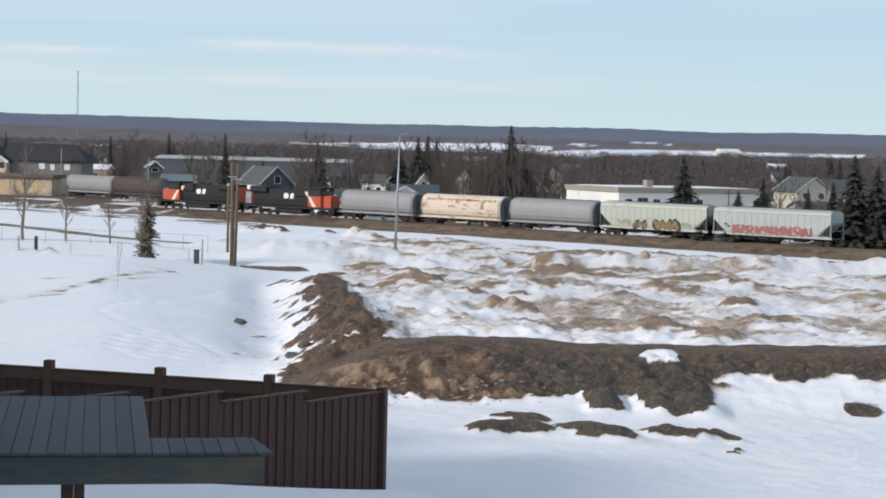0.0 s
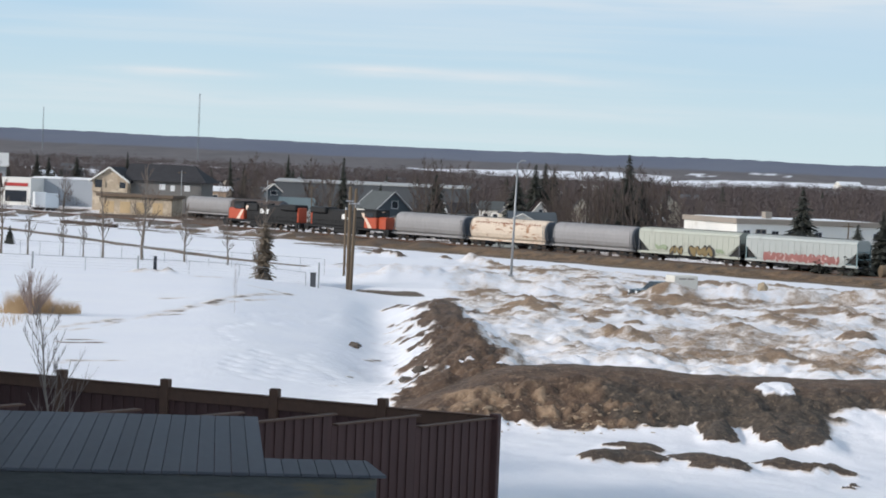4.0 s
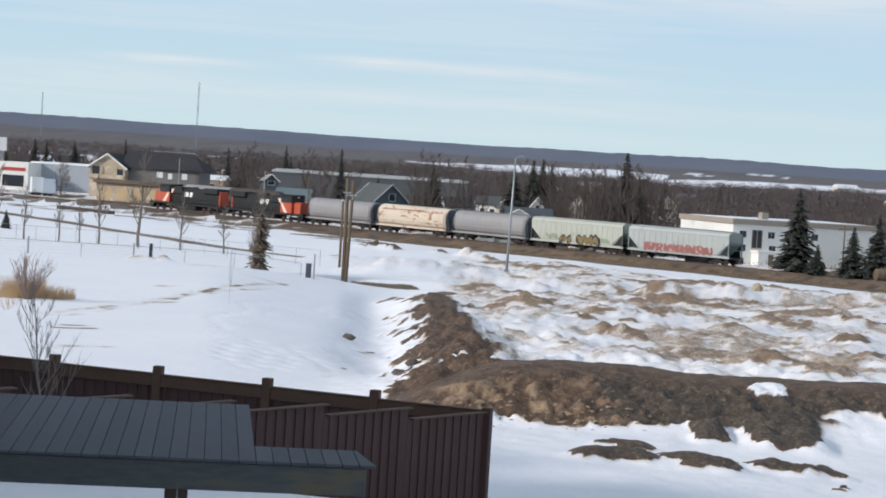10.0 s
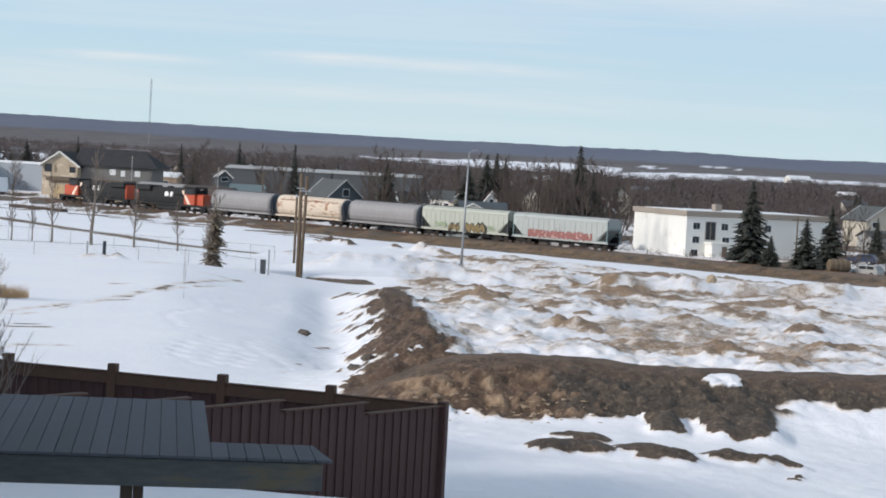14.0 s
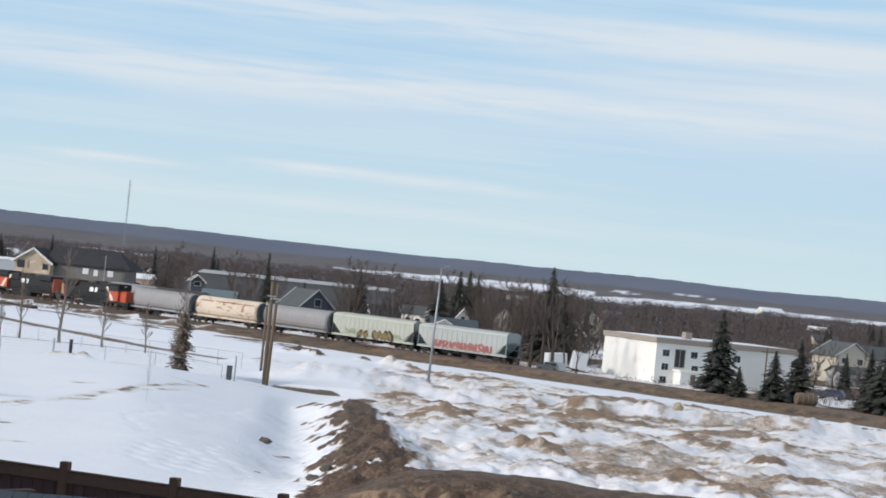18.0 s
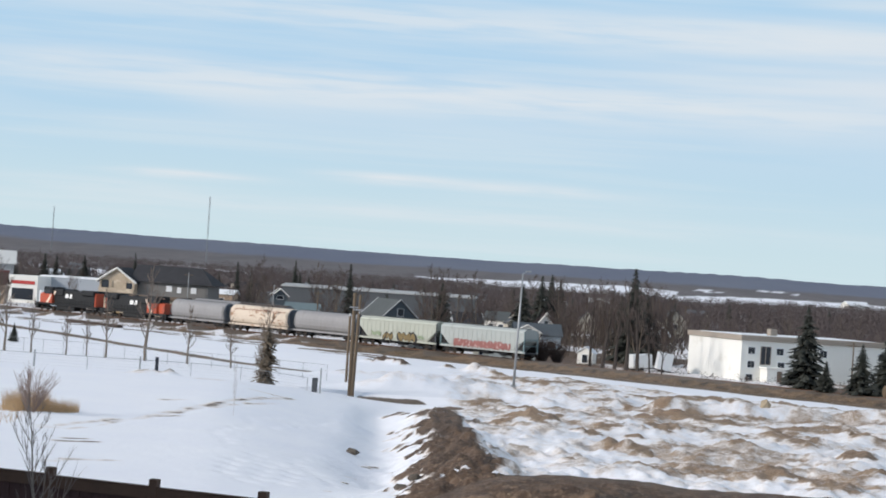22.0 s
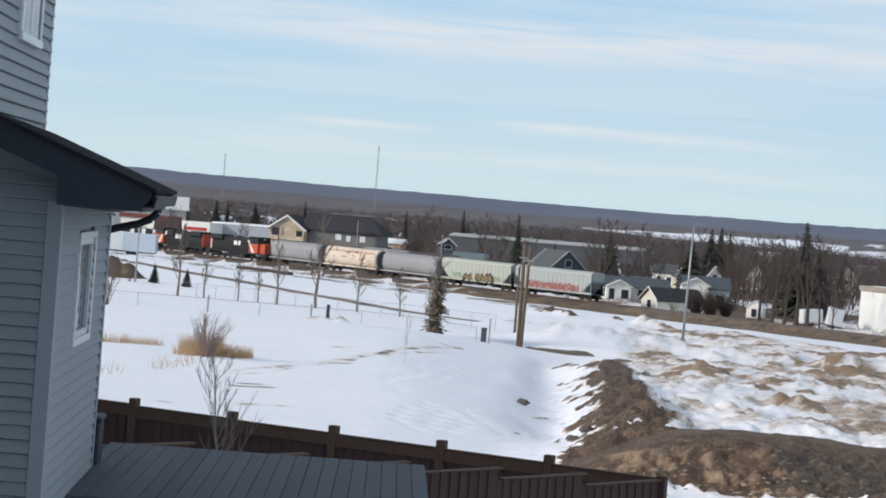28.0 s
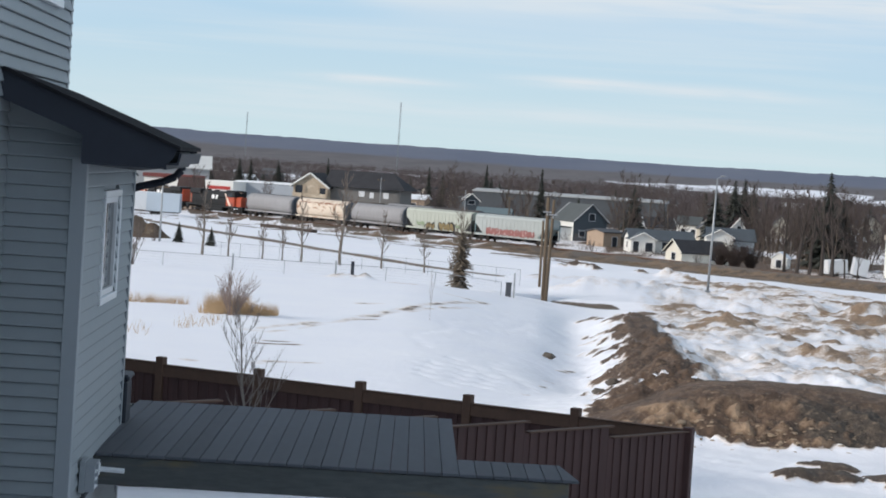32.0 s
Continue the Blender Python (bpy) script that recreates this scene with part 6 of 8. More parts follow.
    prism_bm = prism([(-4.1, -0.4), (4.1, -0.4), (4.1, 6.6), (0, 9.4), (-4.1, 6.6)], -4.0, 4.0)
    bmesh.ops.rotate(prism_bm, verts=prism_bm.verts[:], matrix=Matrix.Rotation(radians(90), 3, "Z"))
    part("wall", prism_bm, OSB, h)
    for s in (-1, 1):
        bm = prism([(0, 9.42), (s * 4.7, 6.25), (s * 4.7, 6.5), (0, 9.68)], -4.6, 4.6)
        bmesh.ops.rotate(bm, verts=bm.verts[:], matrix=Matrix.Rotation(radians(90), 3, "Z"))
        part("roof", bm, DARKROOF, h)
        bm = bmesh.new()
        tube(bm, (0, -4.65, 9.5), (s * 4.75, -4.65, 6.3), 0.22, sides=4)
        part("barge_board", bm, WHITEW, h)
    flat_box(h, "long_wall", (4.0, -2.0, -0.5), (20.6, 6.0, 7.0), mat("grey_house_wrap", (0.17, 0.165, 0.16), 0.8, 0, 0.15, 0.6), 0.05)
    bm = bmesh.new()
    ring = [bm.verts.new(v) for v in ((2.4, -3.0, 6.9), (22.0, -3.0, 6.9), (22.0, 7.0, 6.9), (2.4, 7.0, 6.9))]
    ridge = [bm.verts.new(v) for v in ((2.4, 2.0, 10.6), (17.6, 2.0, 10.6))]
    for f in ((0, 1, ridge[1], ridge[0]), (1, 2, ridge[1]), (2, 3, ridge[0], ridge[1]), (3, 0, ridge[0]), (3, 2, 1, 0)):
        bm.faces.new([ring[v] if isinstance(v, int) else v for v in f])
    bmesh.ops.recalc_face_normals(bm, faces=bm.faces[:])
    part("long_roof", bm, DARKROOF, h)
    # flat dark panels on the wall stand in for the shaded balcony recesses
    flat_box(h, "balcony_recess", (-3.6, -4.04, 4.3), (-1.9, -3.96, 6.7), OPENINGDARK, 0.01)
    flat_box(h, "balcony_recess", (2.2, -4.04, 4.3), (3.7, -3.96, 6.3), OPENINGDARK, 0.01)
    part("balcony_rail", boxes(((-4.1, -4.5, 4.1), (4.1, -4.02, 4.3)), ((-4.1, -4.5, 4.3), (4.1, -4.42, 5.0)), bevel=0.02), OSB, h)
    for x in (-3.9, -1.5, 1.9, 3.9):
        part("balcony_post", boxes(((x - 0.09, -4.5, 4.3), (x + 0.09, -4.32, 7.0)), bevel=0.01), OSB, h)
    for k, (wx, wz, ww) in enumerate(((10.8, 5.0, 1.4), (13.4, 4.8, 1.0), (16.6, 4.9, 1.3))):
        part("window", boxes(((wx, -2.06, wz), (wx + ww, -1.98, wz + 1.3)), bevel=0.02), WHITEPVC, h)
    x, y = spot(8.1, 455)
    low = thing("unfinished_wing", pose(x, y, -0.7, 0, 0, -14), "low unfinished wing of bare plywood with a flat roof", "building")
    flat_box(low, "wall", (-8.2, 0, -0.4), (8.2, 6, 3.6), OSB, 0.04)
    flat_box(low, "roof", (-8.8, -0.8, 3.6), (8.8, 6.6, 4.3), mat("brown_roof_edge", (0.15, 0.11, 0.08), 0.8, 0, 0.2), 0.06)
    for k in range(4):
        flat_box(low, "door_opening", (-7.2 + k * 3.7, -0.05, 0.2), (-4.9 + k * 3.7, 0.03, 2.6), mat("pale_plywood", (0.56, 0.42, 0.25), 0.85, 0, 0.15), 0.01)
    # white store with a red front sign, and the long pale wall beside it
    x, y = spot(11.25, 500)
    s = thing("store", pose(x, y, -0.6, 0, 0, -10), "white store with a red sign band", "store")
    flat_box(s, "wall", (-3.6, 0, -0.4), (3.6, 9, 6.2), WHITEW, 0.05)
    flat_box(s, "sign_band", (-2.9, -0.18, 4.2), (2.9, -0.01, 4.95), REDSIGN, 0.02, "red sign band")
    flat_box(s, "shop_window", (-2.6, -0.08, 0.6), (2.6, 0.0, 3.2), OPENINGDARK, 0.01)
    x, y = spot(10.0, 505)
    s = thing("warehouse", pose(x, y, -0.6, 0, 0, -10), "long pale grey warehouse with a flat roof", "warehouse")
    flat_box(s, "wall", (-7.4, 0, -0.4), (7.4, 14, 6.1), mat("pale_grey_wall", (0.36, 0.39, 0.43), 0.8, 0, 0.06, 0.6), 0.05)
    flat_box(s, "roof_edge", (-7.6, -0.2, 6.1), (7.6, 14.2, 6.5), SNOWROOF, 0.03)
    x, y = spot(12.5, 510)
    s = thing("store", pose(x, y, -0.6, 0, 0, -6), "white store with a dull red roof band", "store")
    flat_box(s, "wall", (-7, 0, -0.4), (5, 9, 6.2), WHITEW, 0.05)
    flat_box(s, "roof_band", (-7.3, -0.5, 6.0), (5.3, 9.2, 6.9), mat("dull_red_roof_band", (0.17, 0.05, 0.045), 0.8, 0, 0.25, 1.0), 0.04, "dull red roof band")
    for k in range(4):
        flat_box(s, "shop_window", (-6.2 + k * 2.8, -0.06, 0.8), (-4.4 + k * 2.8, 0.02, 3.6), OPENINGDARK, 0.01)
    x, y = spot(12.75, 560)
    s = thing("metal_barn", pose(x, y, -0.5, 0, 0, 12), "grey metal barn with a shallow pale roof", "barn")
    part("wall", prism([(-9, -0.4), (9, -0.4), (9, 8.2), (0, 11.2), (-9, 8.2)], -12, 12), GREYW, s)
    for q in (-1, 1):
        part("roof", prism([(0, 11.25), (q * 9.6, 8.0), (q * 9.6, 8.25), (0, 11.5)], -12.6, 12.6), mat("pale_barn_roof", (0.66, 0.66, 0.64), 0.6, 0, 0.1, 0.5), s)
    gable_house("house", 11.98, 478, -0.6, 5.0, 6.0, 4.4, 2.3, 6, BROWNW, REDROOF, "small tan house with a brown roof beside the stores", (("front", -1.2, 1.6, 1.0, 1.3), ("front", 1.2, 1.6, 1.0, 1.3)))
    gable_house("shed", 13.75, 476, -0.6, 4.4, 5.0, 6.4, 0.5, 4, WHITEW, GREYROOF, "tall white shed with a dark doorway", (("front", 0.9, 2.6, 1.6, 2.4),), "shed")
    # far white farmstead and scattered far roofs
    gable_house("farm_building", -10.95, 2300, 5.0, 26, 16, 4, 4, 20, WHITEW, SNOWROOF, "far white farm building on the plain", (), "farm building")
    rng = random.Random(3)
    for k in range(26):
        a = rng.choice((rng.uniform(4.5, 13.5), rng.uniform(-13, 13)))
        r = rng.uniform(650, 1150)
        x, y = spot(a, r)
        gable_house("house", a, r, height(x, y) - 0.2, rng.uniform(7, 12), 7, 2.8, 2.2, rng.uniform(-60, 60), rng.choice((WHITEW, CREAM, GREYW)), rng.choice((GREYROOF, DARKROOF, SNOWROOF)), "far small house among bare woods")


town()


def masts():
    for bearing, r, base, top, label in ((6.49, 2600, 12, 88, "tall lattice radio mast on the plain"), (10.59, 3300, 20, 77, "slender radio mast, farther off")):
        x, y = spot(bearing, r)
        m = thing("radio_mast", pose(x, y, height(x, y) - 1), label, "radio mast", "masts on the plain")
        h = top - height(x, y) + 1
        w = 0.9
        legs = [(w * math.cos(k * math.tau / 3), w * math.sin(k * math.tau / 3)) for k in range(3)]
        bm = bmesh.new()
        for lx, ly in legs:
            tube(bm, (lx, ly, 0), (lx, ly, h), 0.16, 0.16, sides=4)
        part("legs", bm, GALV, m)
        bm = bmesh.new()
        n = 22
        for q in range(n):
            for k in range(3):
                a, b = legs[k], legs[(k + 1) % 3]
                tube(bm, (*a, q * h / n), (*b, (q + 1) * h / n), 0.09, sides=3)
        part("lattice", bm, GALV, m)


masts()

# ---------------- trees ----------------
NEEDLE = mat("spruce_needles", (0.040, 0.043, 0.035), 0.8, 0, 0.4, 1.2)
BARK = mat("grey_brown_bark", (0.12, 0.095, 0.075), 0.9, 0, 0.3, 3.0)
TWIG = mat("bare_twigs", (0.155, 0.122, 0.102), 0.9, 0, 0.3, 1.0)
DARKBUSH = mat("dark_brown_twigs", (0.075, 0.054, 0.048), 0.9, 0, 0.35, 1.0)
PALEBARK = mat("pale_poplar_bark", (0.175, 0.145, 0.118), 0.85, 0, 0.25, 3.0)


def spruce_meshes(seed, slim=1.0, taper=0.85):
    """A spruce 10 m tall: trunk, and a crown of drooping fans of twigs."""
    rng = random.Random(seed)
    trunk = bmesh.new()
    tube(trunk, (0, 0, -0.3), (0, 0, 9.6), 0.16, 0.02, sides=7)
    crown = bmesh.new()
    z = 0.5
    while z < 9.9:
        reach = 2.15 * slim * (1 - z / 10.15) ** taper * rng.uniform(0.75, 1.15) + 0.06
        n = max(6, int(22 * (1 - z / 13)))
        for k in range(n):
            a = k * math.tau / n + rng.uniform(-0.4, 0.4)
            if rng.random() < 0.14:
                continue
            length = reach * rng.uniform(0.42, 1.25)
            droop = rng.uniform(0.2, 0.55) * length
            out = Vector((math.cos(a), math.sin(a), 0))
            side = Vector((-math.sin(a), math.cos(a), 0))
            root = Vector((0, 0, z + rng.uniform(-0.12, 0.12)))
            for q in range(3):
                u0, u1 = q / 3 * 0.9, (q + 1.35) / 3
                w = 0.23 * length * (1.25 - 0.3 * q) + 0.06
                p0 = root + out * length * u0 - Vector((0, 0, droop * u0 ** 1.5))
                p1 = root + out * length * u1 - Vector((0, 0, droop * u1 ** 1.5 + rng.uniform(0, 0.1)))
                sway = side * rng.uniform(-0.5, 0.5) * w
                v = [crown.verts.new(c) for c in (p0, p0 + (p1 - p0) * 0.45 + side * w - Vector((0, 0, w * 0.7)), p1 + sway, p0 + (p1 - p0) * 0.45 - side * w - Vector((0, 0, w * 0.7)))]
                crown.faces.new((v[0], v[1], v[2]))
                crown.faces.new((v[0], v[2], v[3]))
        z += 0.24 - 0.010 * z
    a, b = mesh_of("trunk", trunk), mesh_of("crown", crown)
    a.materials.append(BARK)
    b.materials.append(NEEDLE)
    return a, b


SPRUCES = [spruce_meshes(k, s) for k, s in ((1, 1.0), (2, 0.8), (3, 1.2), (4, 0.62))] + [spruce_meshes(5, 0.52, 0.3)]
SPRUCES[4][1].materials[0] = mat("browned_spruce_needles", (0.17, 0.135, 0.10), 0.85, 0, 0.4, 1.5)


def spruce(bearing, r, base, h, kind=0, turn=0, label="dark green spruce beyond the track", wide=1.0):
    x, y = spot(bearing, r)
    t = thing("spruce", pose(x, y, base, 0, 0, turn), label, "tree", "spruces")
    s = h / 10
    for me, nm in zip(SPRUCES[kind], ("trunk", "crown")):
        ob = part(nm, me, None, t)
        ob.scale = (s * wide, s * wide, s)


def spruces():
    rows = ((-5.13, 366, 0.56, 0, 1.05), (-5.50, 370, -0.15, 0, 1.1), (-4.80, 372, -0.2, 0, 1.0), (-2.62, 456, 0.18, 0, 1.15), (-2.88, 460, 0.22, 0, 1.1), (-3.12, 458, 0.10, 0, 1.1), (-2.13, 450, -0.08, 2, 1.15), (0.05, 440, -0.18, 2, 1.25), (2.57, 455, 0.16, 3, 1.1), (4.06, 575, 0.15, 1, 0.9), (5.24, 560, -0.13, 1, 0.9), (5.61, 560, 0.01, 3, 1.0), (9.68, 590, -0.12, 1, 1.6), (10.72, 590, -0.11, 3, 1.8), (10.42, 600, -0.15, 3, 1.6), (10.07, 590, -0.46, 2, 1.2), (11.51, 580, -0.26, 1, 1.5), (1.55, 520, -0.55, 2, 1.0), (-6.1, 520, -0.4, 1, 1), (-4.35, 480, -0.35, 1, 0.9), (-12.6, 520, -0.35, 0, 1), (8.35, 620, 0.05, 3, 1.0))
    for k, (a, r, el, kind, wide) in enumerate(rows):
        x, y = spot(a, r)
        z = height(x, y)
        h = 12.3 + r * math.tan(radians(el)) - z
        spruce(a, r, z, h, kind, k * 47, "dark green spruce standing among the town's houses", wide)
    near = ((-9.78, 296, -0.15, 0, 1.1), (-10.33, 290, -1.6, 0, 1.35), (-11.25, 288, -1.07, 0, 1.25), (-11.9, 300, -0.68, 1, 1.3), (-14.3, 300, -0.02, 0, 1.2), (-13.75, 305, -0.75, 1, 1.15), (-14.9, 300, -0.3, 2, 1.0), (-15.6, 300, -0.3, 0, 1.1), (-13.1, 345, -0.95, 1, 1.1))
    near = [(*row[:4], row[4] * 1.25) for row in near]
    for k, (a, r, el, kind, wide) in enumerate(near):
        x, y = spot(a, r)
        z = height(x, y)
        h = 12.3 + r * math.tan(radians(el)) - z
        spruce(a, r, z, h, kind, k * 61, "dark green spruce beside the white apartment block", wide)
    for a, r, top, kind, wide, lab in ((4.64, 174, -1.7, 4, 1.55, "young browned spruce by the lane"), (11.38, 258, -2.03, 0, 1.45, "small spruce beside the far lane"), (12.25, 262, -1.93, 0, 1.3, "small spruce beside the far lane")):
        x, y = spot(a, r)
        z = height(x, y)
        spruce(a, r, z, 12.3 + r * math.tan(radians(top)) - z, kind, 20, lab, wide)


spruces()


def far_spruces():
    rng = random.Random(41)
    for k in range(34):
        a, r = rng.uniform(-14.5, 13), rng.uniform(600, 1000)
        x, y = spot(a, r)
        if land(np.array([x]), np.array([y]))[4][0] > 0.5:
            spruce(a, r, height(x, y), rng.uniform(6, 11), rng.choice((0, 1, 2)), k * 33, "small dark spruce in the far woods")


far_spruces()


def bare_tree_meshes(seed, h=10.0, low=0.16, reach=0.30, rise=0.9, limbs_n=16, subs=6, ends=5, r0=0.13, thin=0.012, stems=1):
    """A leafless tree: upright stems with limbs all along them, and a crown of fine twigs."""
    rng = random.Random(seed)
    limbs, twigs = bmesh.new(), bmesh.new()

    def side_way(up):
        a = rng.uniform(0, math.tau)
        return Vector((math.cos(a), math.sin(a), up * rng.uniform(0.6, 1.4))).normalized()

    def bent(into, p, way, length, ra, rb, sides, sag):
        mid = p + way * length * 0.5
        end = mid + (way + Vector((rng.uniform(-0.15, 0.15), rng.uniform(-0.15, 0.15), sag))).normalized() * length * 0.5
        tube(into, p, mid, ra, (ra + rb) / 2, sides=sides, cap=False)
        tube(into, mid, end, (ra + rb) / 2, rb, sides=sides, cap=False)
        return mid, end

    for s in range(stems):
        lean = Vector((rng.uniform(-0.07, 0.07), rng.uniform(-0.07, 0.07), 1)) if s == 0 else Vector((rng.uniform(-0.3, 0.3), rng.uniform(-0.3, 0.3), 1))
        tall = h * (1.0 if s == 0 else rng.uniform(0.65, 0.9))
        p = Vector((0, 0, -0.2))
        points = [p]
        for k in range(7):
            p = p + (lean.normalized() + Vector((rng.uniform(-0.08, 0.08), rng.uniform(-0.08, 0.08), 0))) * tall / 7
            points.append(p)
        for k in range(7):
            tube(limbs, points[k], points[k + 1], max(thin, r0 * (1 - k / 7.2) ** 0.9), max(thin, r0 * (1 - (k + 1) / 7.2) ** 0.9), sides=6, cap=False)
        for k in range(limbs_n):
            u = low + (0.97 - low) * (k + rng.random()) / limbs_n
            i = min(6, int(u * 7))
            start = points[i].lerp(points[i + 1], u * 7 - i)
            length = tall * reach * (1.05 - u) ** 0.7 * rng.uniform(0.6, 1.15) + 0.05 * tall
            way = side_way(rise)
            r = max(thin * 1.3, r0 * 0.38 * (1.1 - u))
            mid, end = bent(limbs, start, way, length, r, max(thin, r * 0.4), 4, 0.35)
            for q in range(subs):
                s0 = (start.lerp(mid, rng.uniform(0.5, 1)) if rng.random() < 0.4 else mid.lerp(end, rng.random()))
                d = (way * 0.8 + side_way(rise) * rng.uniform(0.5, 1.0)).normalized()
                m2, e2 = bent(twigs, s0, d, length * rng.uniform(0.3, 0.55), max(thin, r * 0.4), thin * 0.8, 3, 0.25)
                for w in range(ends):
                    s1 = s0.lerp(m2, rng.random()) if rng.random() < 0.4 else m2.lerp(e2, rng.random())
                    d1 = (d * 0.8 + side_way(rise) * rng.uniform(0.4, 1.0)).normalized()
                    tube(twigs, s1, s1 + d1 * length * rng.uniform(0.10, 0.26), thin * 0.8, thin * 0.4, sides=3, cap=False)
    return mesh_of("trunk", limbs), mesh_of("crown", twigs)


def bare_set(seeds, material_a, material_b, **kw):
    made = []
    for s in seeds:
        a, b = bare_tree_meshes(s, **kw)
        a.materials.append(material_a)
        b.materials.append(material_b)
        made.append((a, b))
    return made


POPLARS = bare_set((11, 12, 13), PALEBARK, TWIG, h=10, low=0.24, reach=0.22, rise=1.5, limbs_n=22, r0=0.20, thin=0.016)
DARKTREES = bare_set((21, 22, 23, 24), BARK, mat("dark_bare_twigs", (0.094, 0.071, 0.065), 0.9, 0, 0.3, 1.0), h=10, low=0.12, reach=0.30, rise=1.0, limbs_n=18, r0=0.13, thin=0.017, stems=2)
MIDTREES = bare_set((25, 26, 27), BARK, mat("grey_brown_twigs", (0.128, 0.102, 0.094), 0.9, 0, 0.3, 1.0), h=10, low=0.12, reach=0.30, rise=1.1, limbs_n=18, r0=0.12, thin=0.015, stems=2)
ROWTREES = bare_set((41, 42, 43), mat("dark_row_bark", (0.060, 0.048, 0.042), 0.9, 0, 0.3, 3.0), mat("row_tree_twigs", (0.110, 0.086, 0.078), 0.9, 0, 0.3, 1.0), h=10, low=0.34, reach=0.22, rise=1.5, limbs_n=16, r0=0.26, thin=0.015)
SAPLINGS = bare_set((31, 32), mat("pale_sapling_bark", (0.26, 0.22, 0.185), 0.85, 0, 0.25, 3.0), mat("pale_sapling_twigs", (0.25, 0.205, 0.18), 0.9, 0, 0.3, 1.0), h=10, low=0.22, reach=0.27, rise=2.0, limbs_n=22, subs=5, ends=5, r0=0.09, thin=0.0085)


def bare(kinds, k, bearing, r, h, label, group="", wide=1.0):
    x, y = spot(bearing, r)
    t = thing("bare_tree", pose(x, y, height(x, y), 0, 0, k * 73), label, "tree", group)
    for me, nm in zip(kinds[k % len(kinds)], ("trunk", "crown")):
        part(nm, me, None, t).scale = (h / 10 * wide, h / 10 * wide, h / 10)


def bare_trees():
    for k, (a, r, h, lab) in enumerate(((9.99, 228, 5.0, "thin"), (8.94, 224, 7.0, "slender"), (7.89, 222, 9.8, "tall"), (6.76, 220, 6.0, "thin"), (10.9, 228, 5.5, "thin"), (5.6, 215, 5.0, "thin"), (9.45, 226, 4.5, "thin"), (11.6, 228, 7.5, "slender"), (4.70, 175.5, 7.8, "tall"))):
        bare(POPLARS, k, a, r, h, lab + " bare young poplar in the snow", "young poplars by the lane", 1.0)
    for k, (a, r, h) in enumerate(((-4.06, 336, 11.5), (-4.37, 334, 13.5), (-4.70, 333, 12), (-5.01, 331, 14.5), (-5.34, 330, 13), (-5.66, 329, 7.5), (-5.98, 328, 5.5))):
        bare(ROWTREES, k, a, r, h, "tall bare tree in a row beside the track", "tree row by the track")
    bare(SAPLINGS, 0, 10.0, 40.6, 3.6, "leafless sapling inside the fence", "", 1.3)
    bare(SAPLINGS, 1, 5.4, 105, 2.6, "thin sapling stake in the snow field", "", 0.35)
    rng = random.Random(17)
    spots = [(-4.9, 372), (-5.5, 368), (-4.4, 378), (-5.9, 380), (-5.2, 385), (-4.1, 395), (-6.2, 400), (-3.6, 400), (-3.45, 380), (-4.7, 410), (-5.3, 362), (-5.75, 366), (-6.1, 372), (-4.6, 366), (-3.8, 384), (-2.4, 480), (-3.3, 475), (0.3, 410), (-6.3, 385), (-12.3, 352), (-12.8, 360), (-13.4, 366), (-12.0, 372), (-11.9, 395), (-13.6, 350), (-4.2, 370), (-5.0, 378), (-5.6, 376), (-4.5, 388), (-6.0, 362), (-3.7, 392), (-3.2, 420), (-3.0, 430), (-5.4, 392), (-4.9, 396), (-5.9, 396), (-0.4, 452), (-0.9, 445), (-1.2, 456), (-1.75, 478), (-2.25, 474), (-3.35, 444), (0.6, 445), (0.15, 432), (3.1, 462), (2.9, 440), (3.4, 480), (4.9, 470), (5.25, 480), (5.0, 500), (2.2, 462)]
    for k, (a, r) in enumerate(spots):
        bare(DARKTREES, k, a, r, (rng.uniform(9, 14.5) if a > -8 else rng.uniform(5.5, 9)), "bare dark tree standing beside the railway", "bare trees behind the track")
    for k in range(110):
        a, r = rng.uniform(-15, 12), rng.uniform(430, 640)
        if -1.3 < a < 4.6 and r < 575 or 6 < a < 9.4 and r < 500:
            continue
        bare(MIDTREES, k, a, r, rng.uniform(6.5, 11), "bare tree between the houses", "bare trees of the town")


bare_trees()


def island_mat(name, low, high):
    """Twigs whose tone differs from one piece to the next."""
    m = bpy.data.materials.new(name)
    m.use_nodes = True
    t = m.node_tree
    bsdf = t.nodes["Principled BSDF"]
    bsdf.inputs["Roughness"].default_value = 0.95
    geo = t.nodes.new("ShaderNodeNewGeometry")
    broad = node(t, "ShaderNodeTexNoise", Scale=0.012, Detail=4.0, Roughness=0.6)
    t.links.new(geo.outputs["Position"], broad.inputs["Vector"])
    add = node(t, "ShaderNodeMath", props={"operation": "MULTIPLY_ADD"})
    add.inputs[1].default_value = 0.45
    t.links.new(geo.outputs["Random Per Island"], add.inputs[0])
    t.links.new(broad.outputs["Fac"], add.inputs[2])
    span = t.nodes.new("ShaderNodeMapRange")
    span.inputs["From Min"].default_value, span.inputs["From Max"].default_value = 0.35, 1.05
    t.links.new(add.outputs[0], span.inputs["Value"])
    mix = t.nodes.new("ShaderNodeMix")
    mix.data_type = "RGBA"
    mix.inputs["A"].default_value, mix.inputs["B"].default_value = (*low, 1), (*high, 1)
    t.links.new(span.outputs["Result"], mix.inputs["Factor"])
    t.links.new(mix.outputs["Result"], bsdf.inputs["Base Color"])
    return m


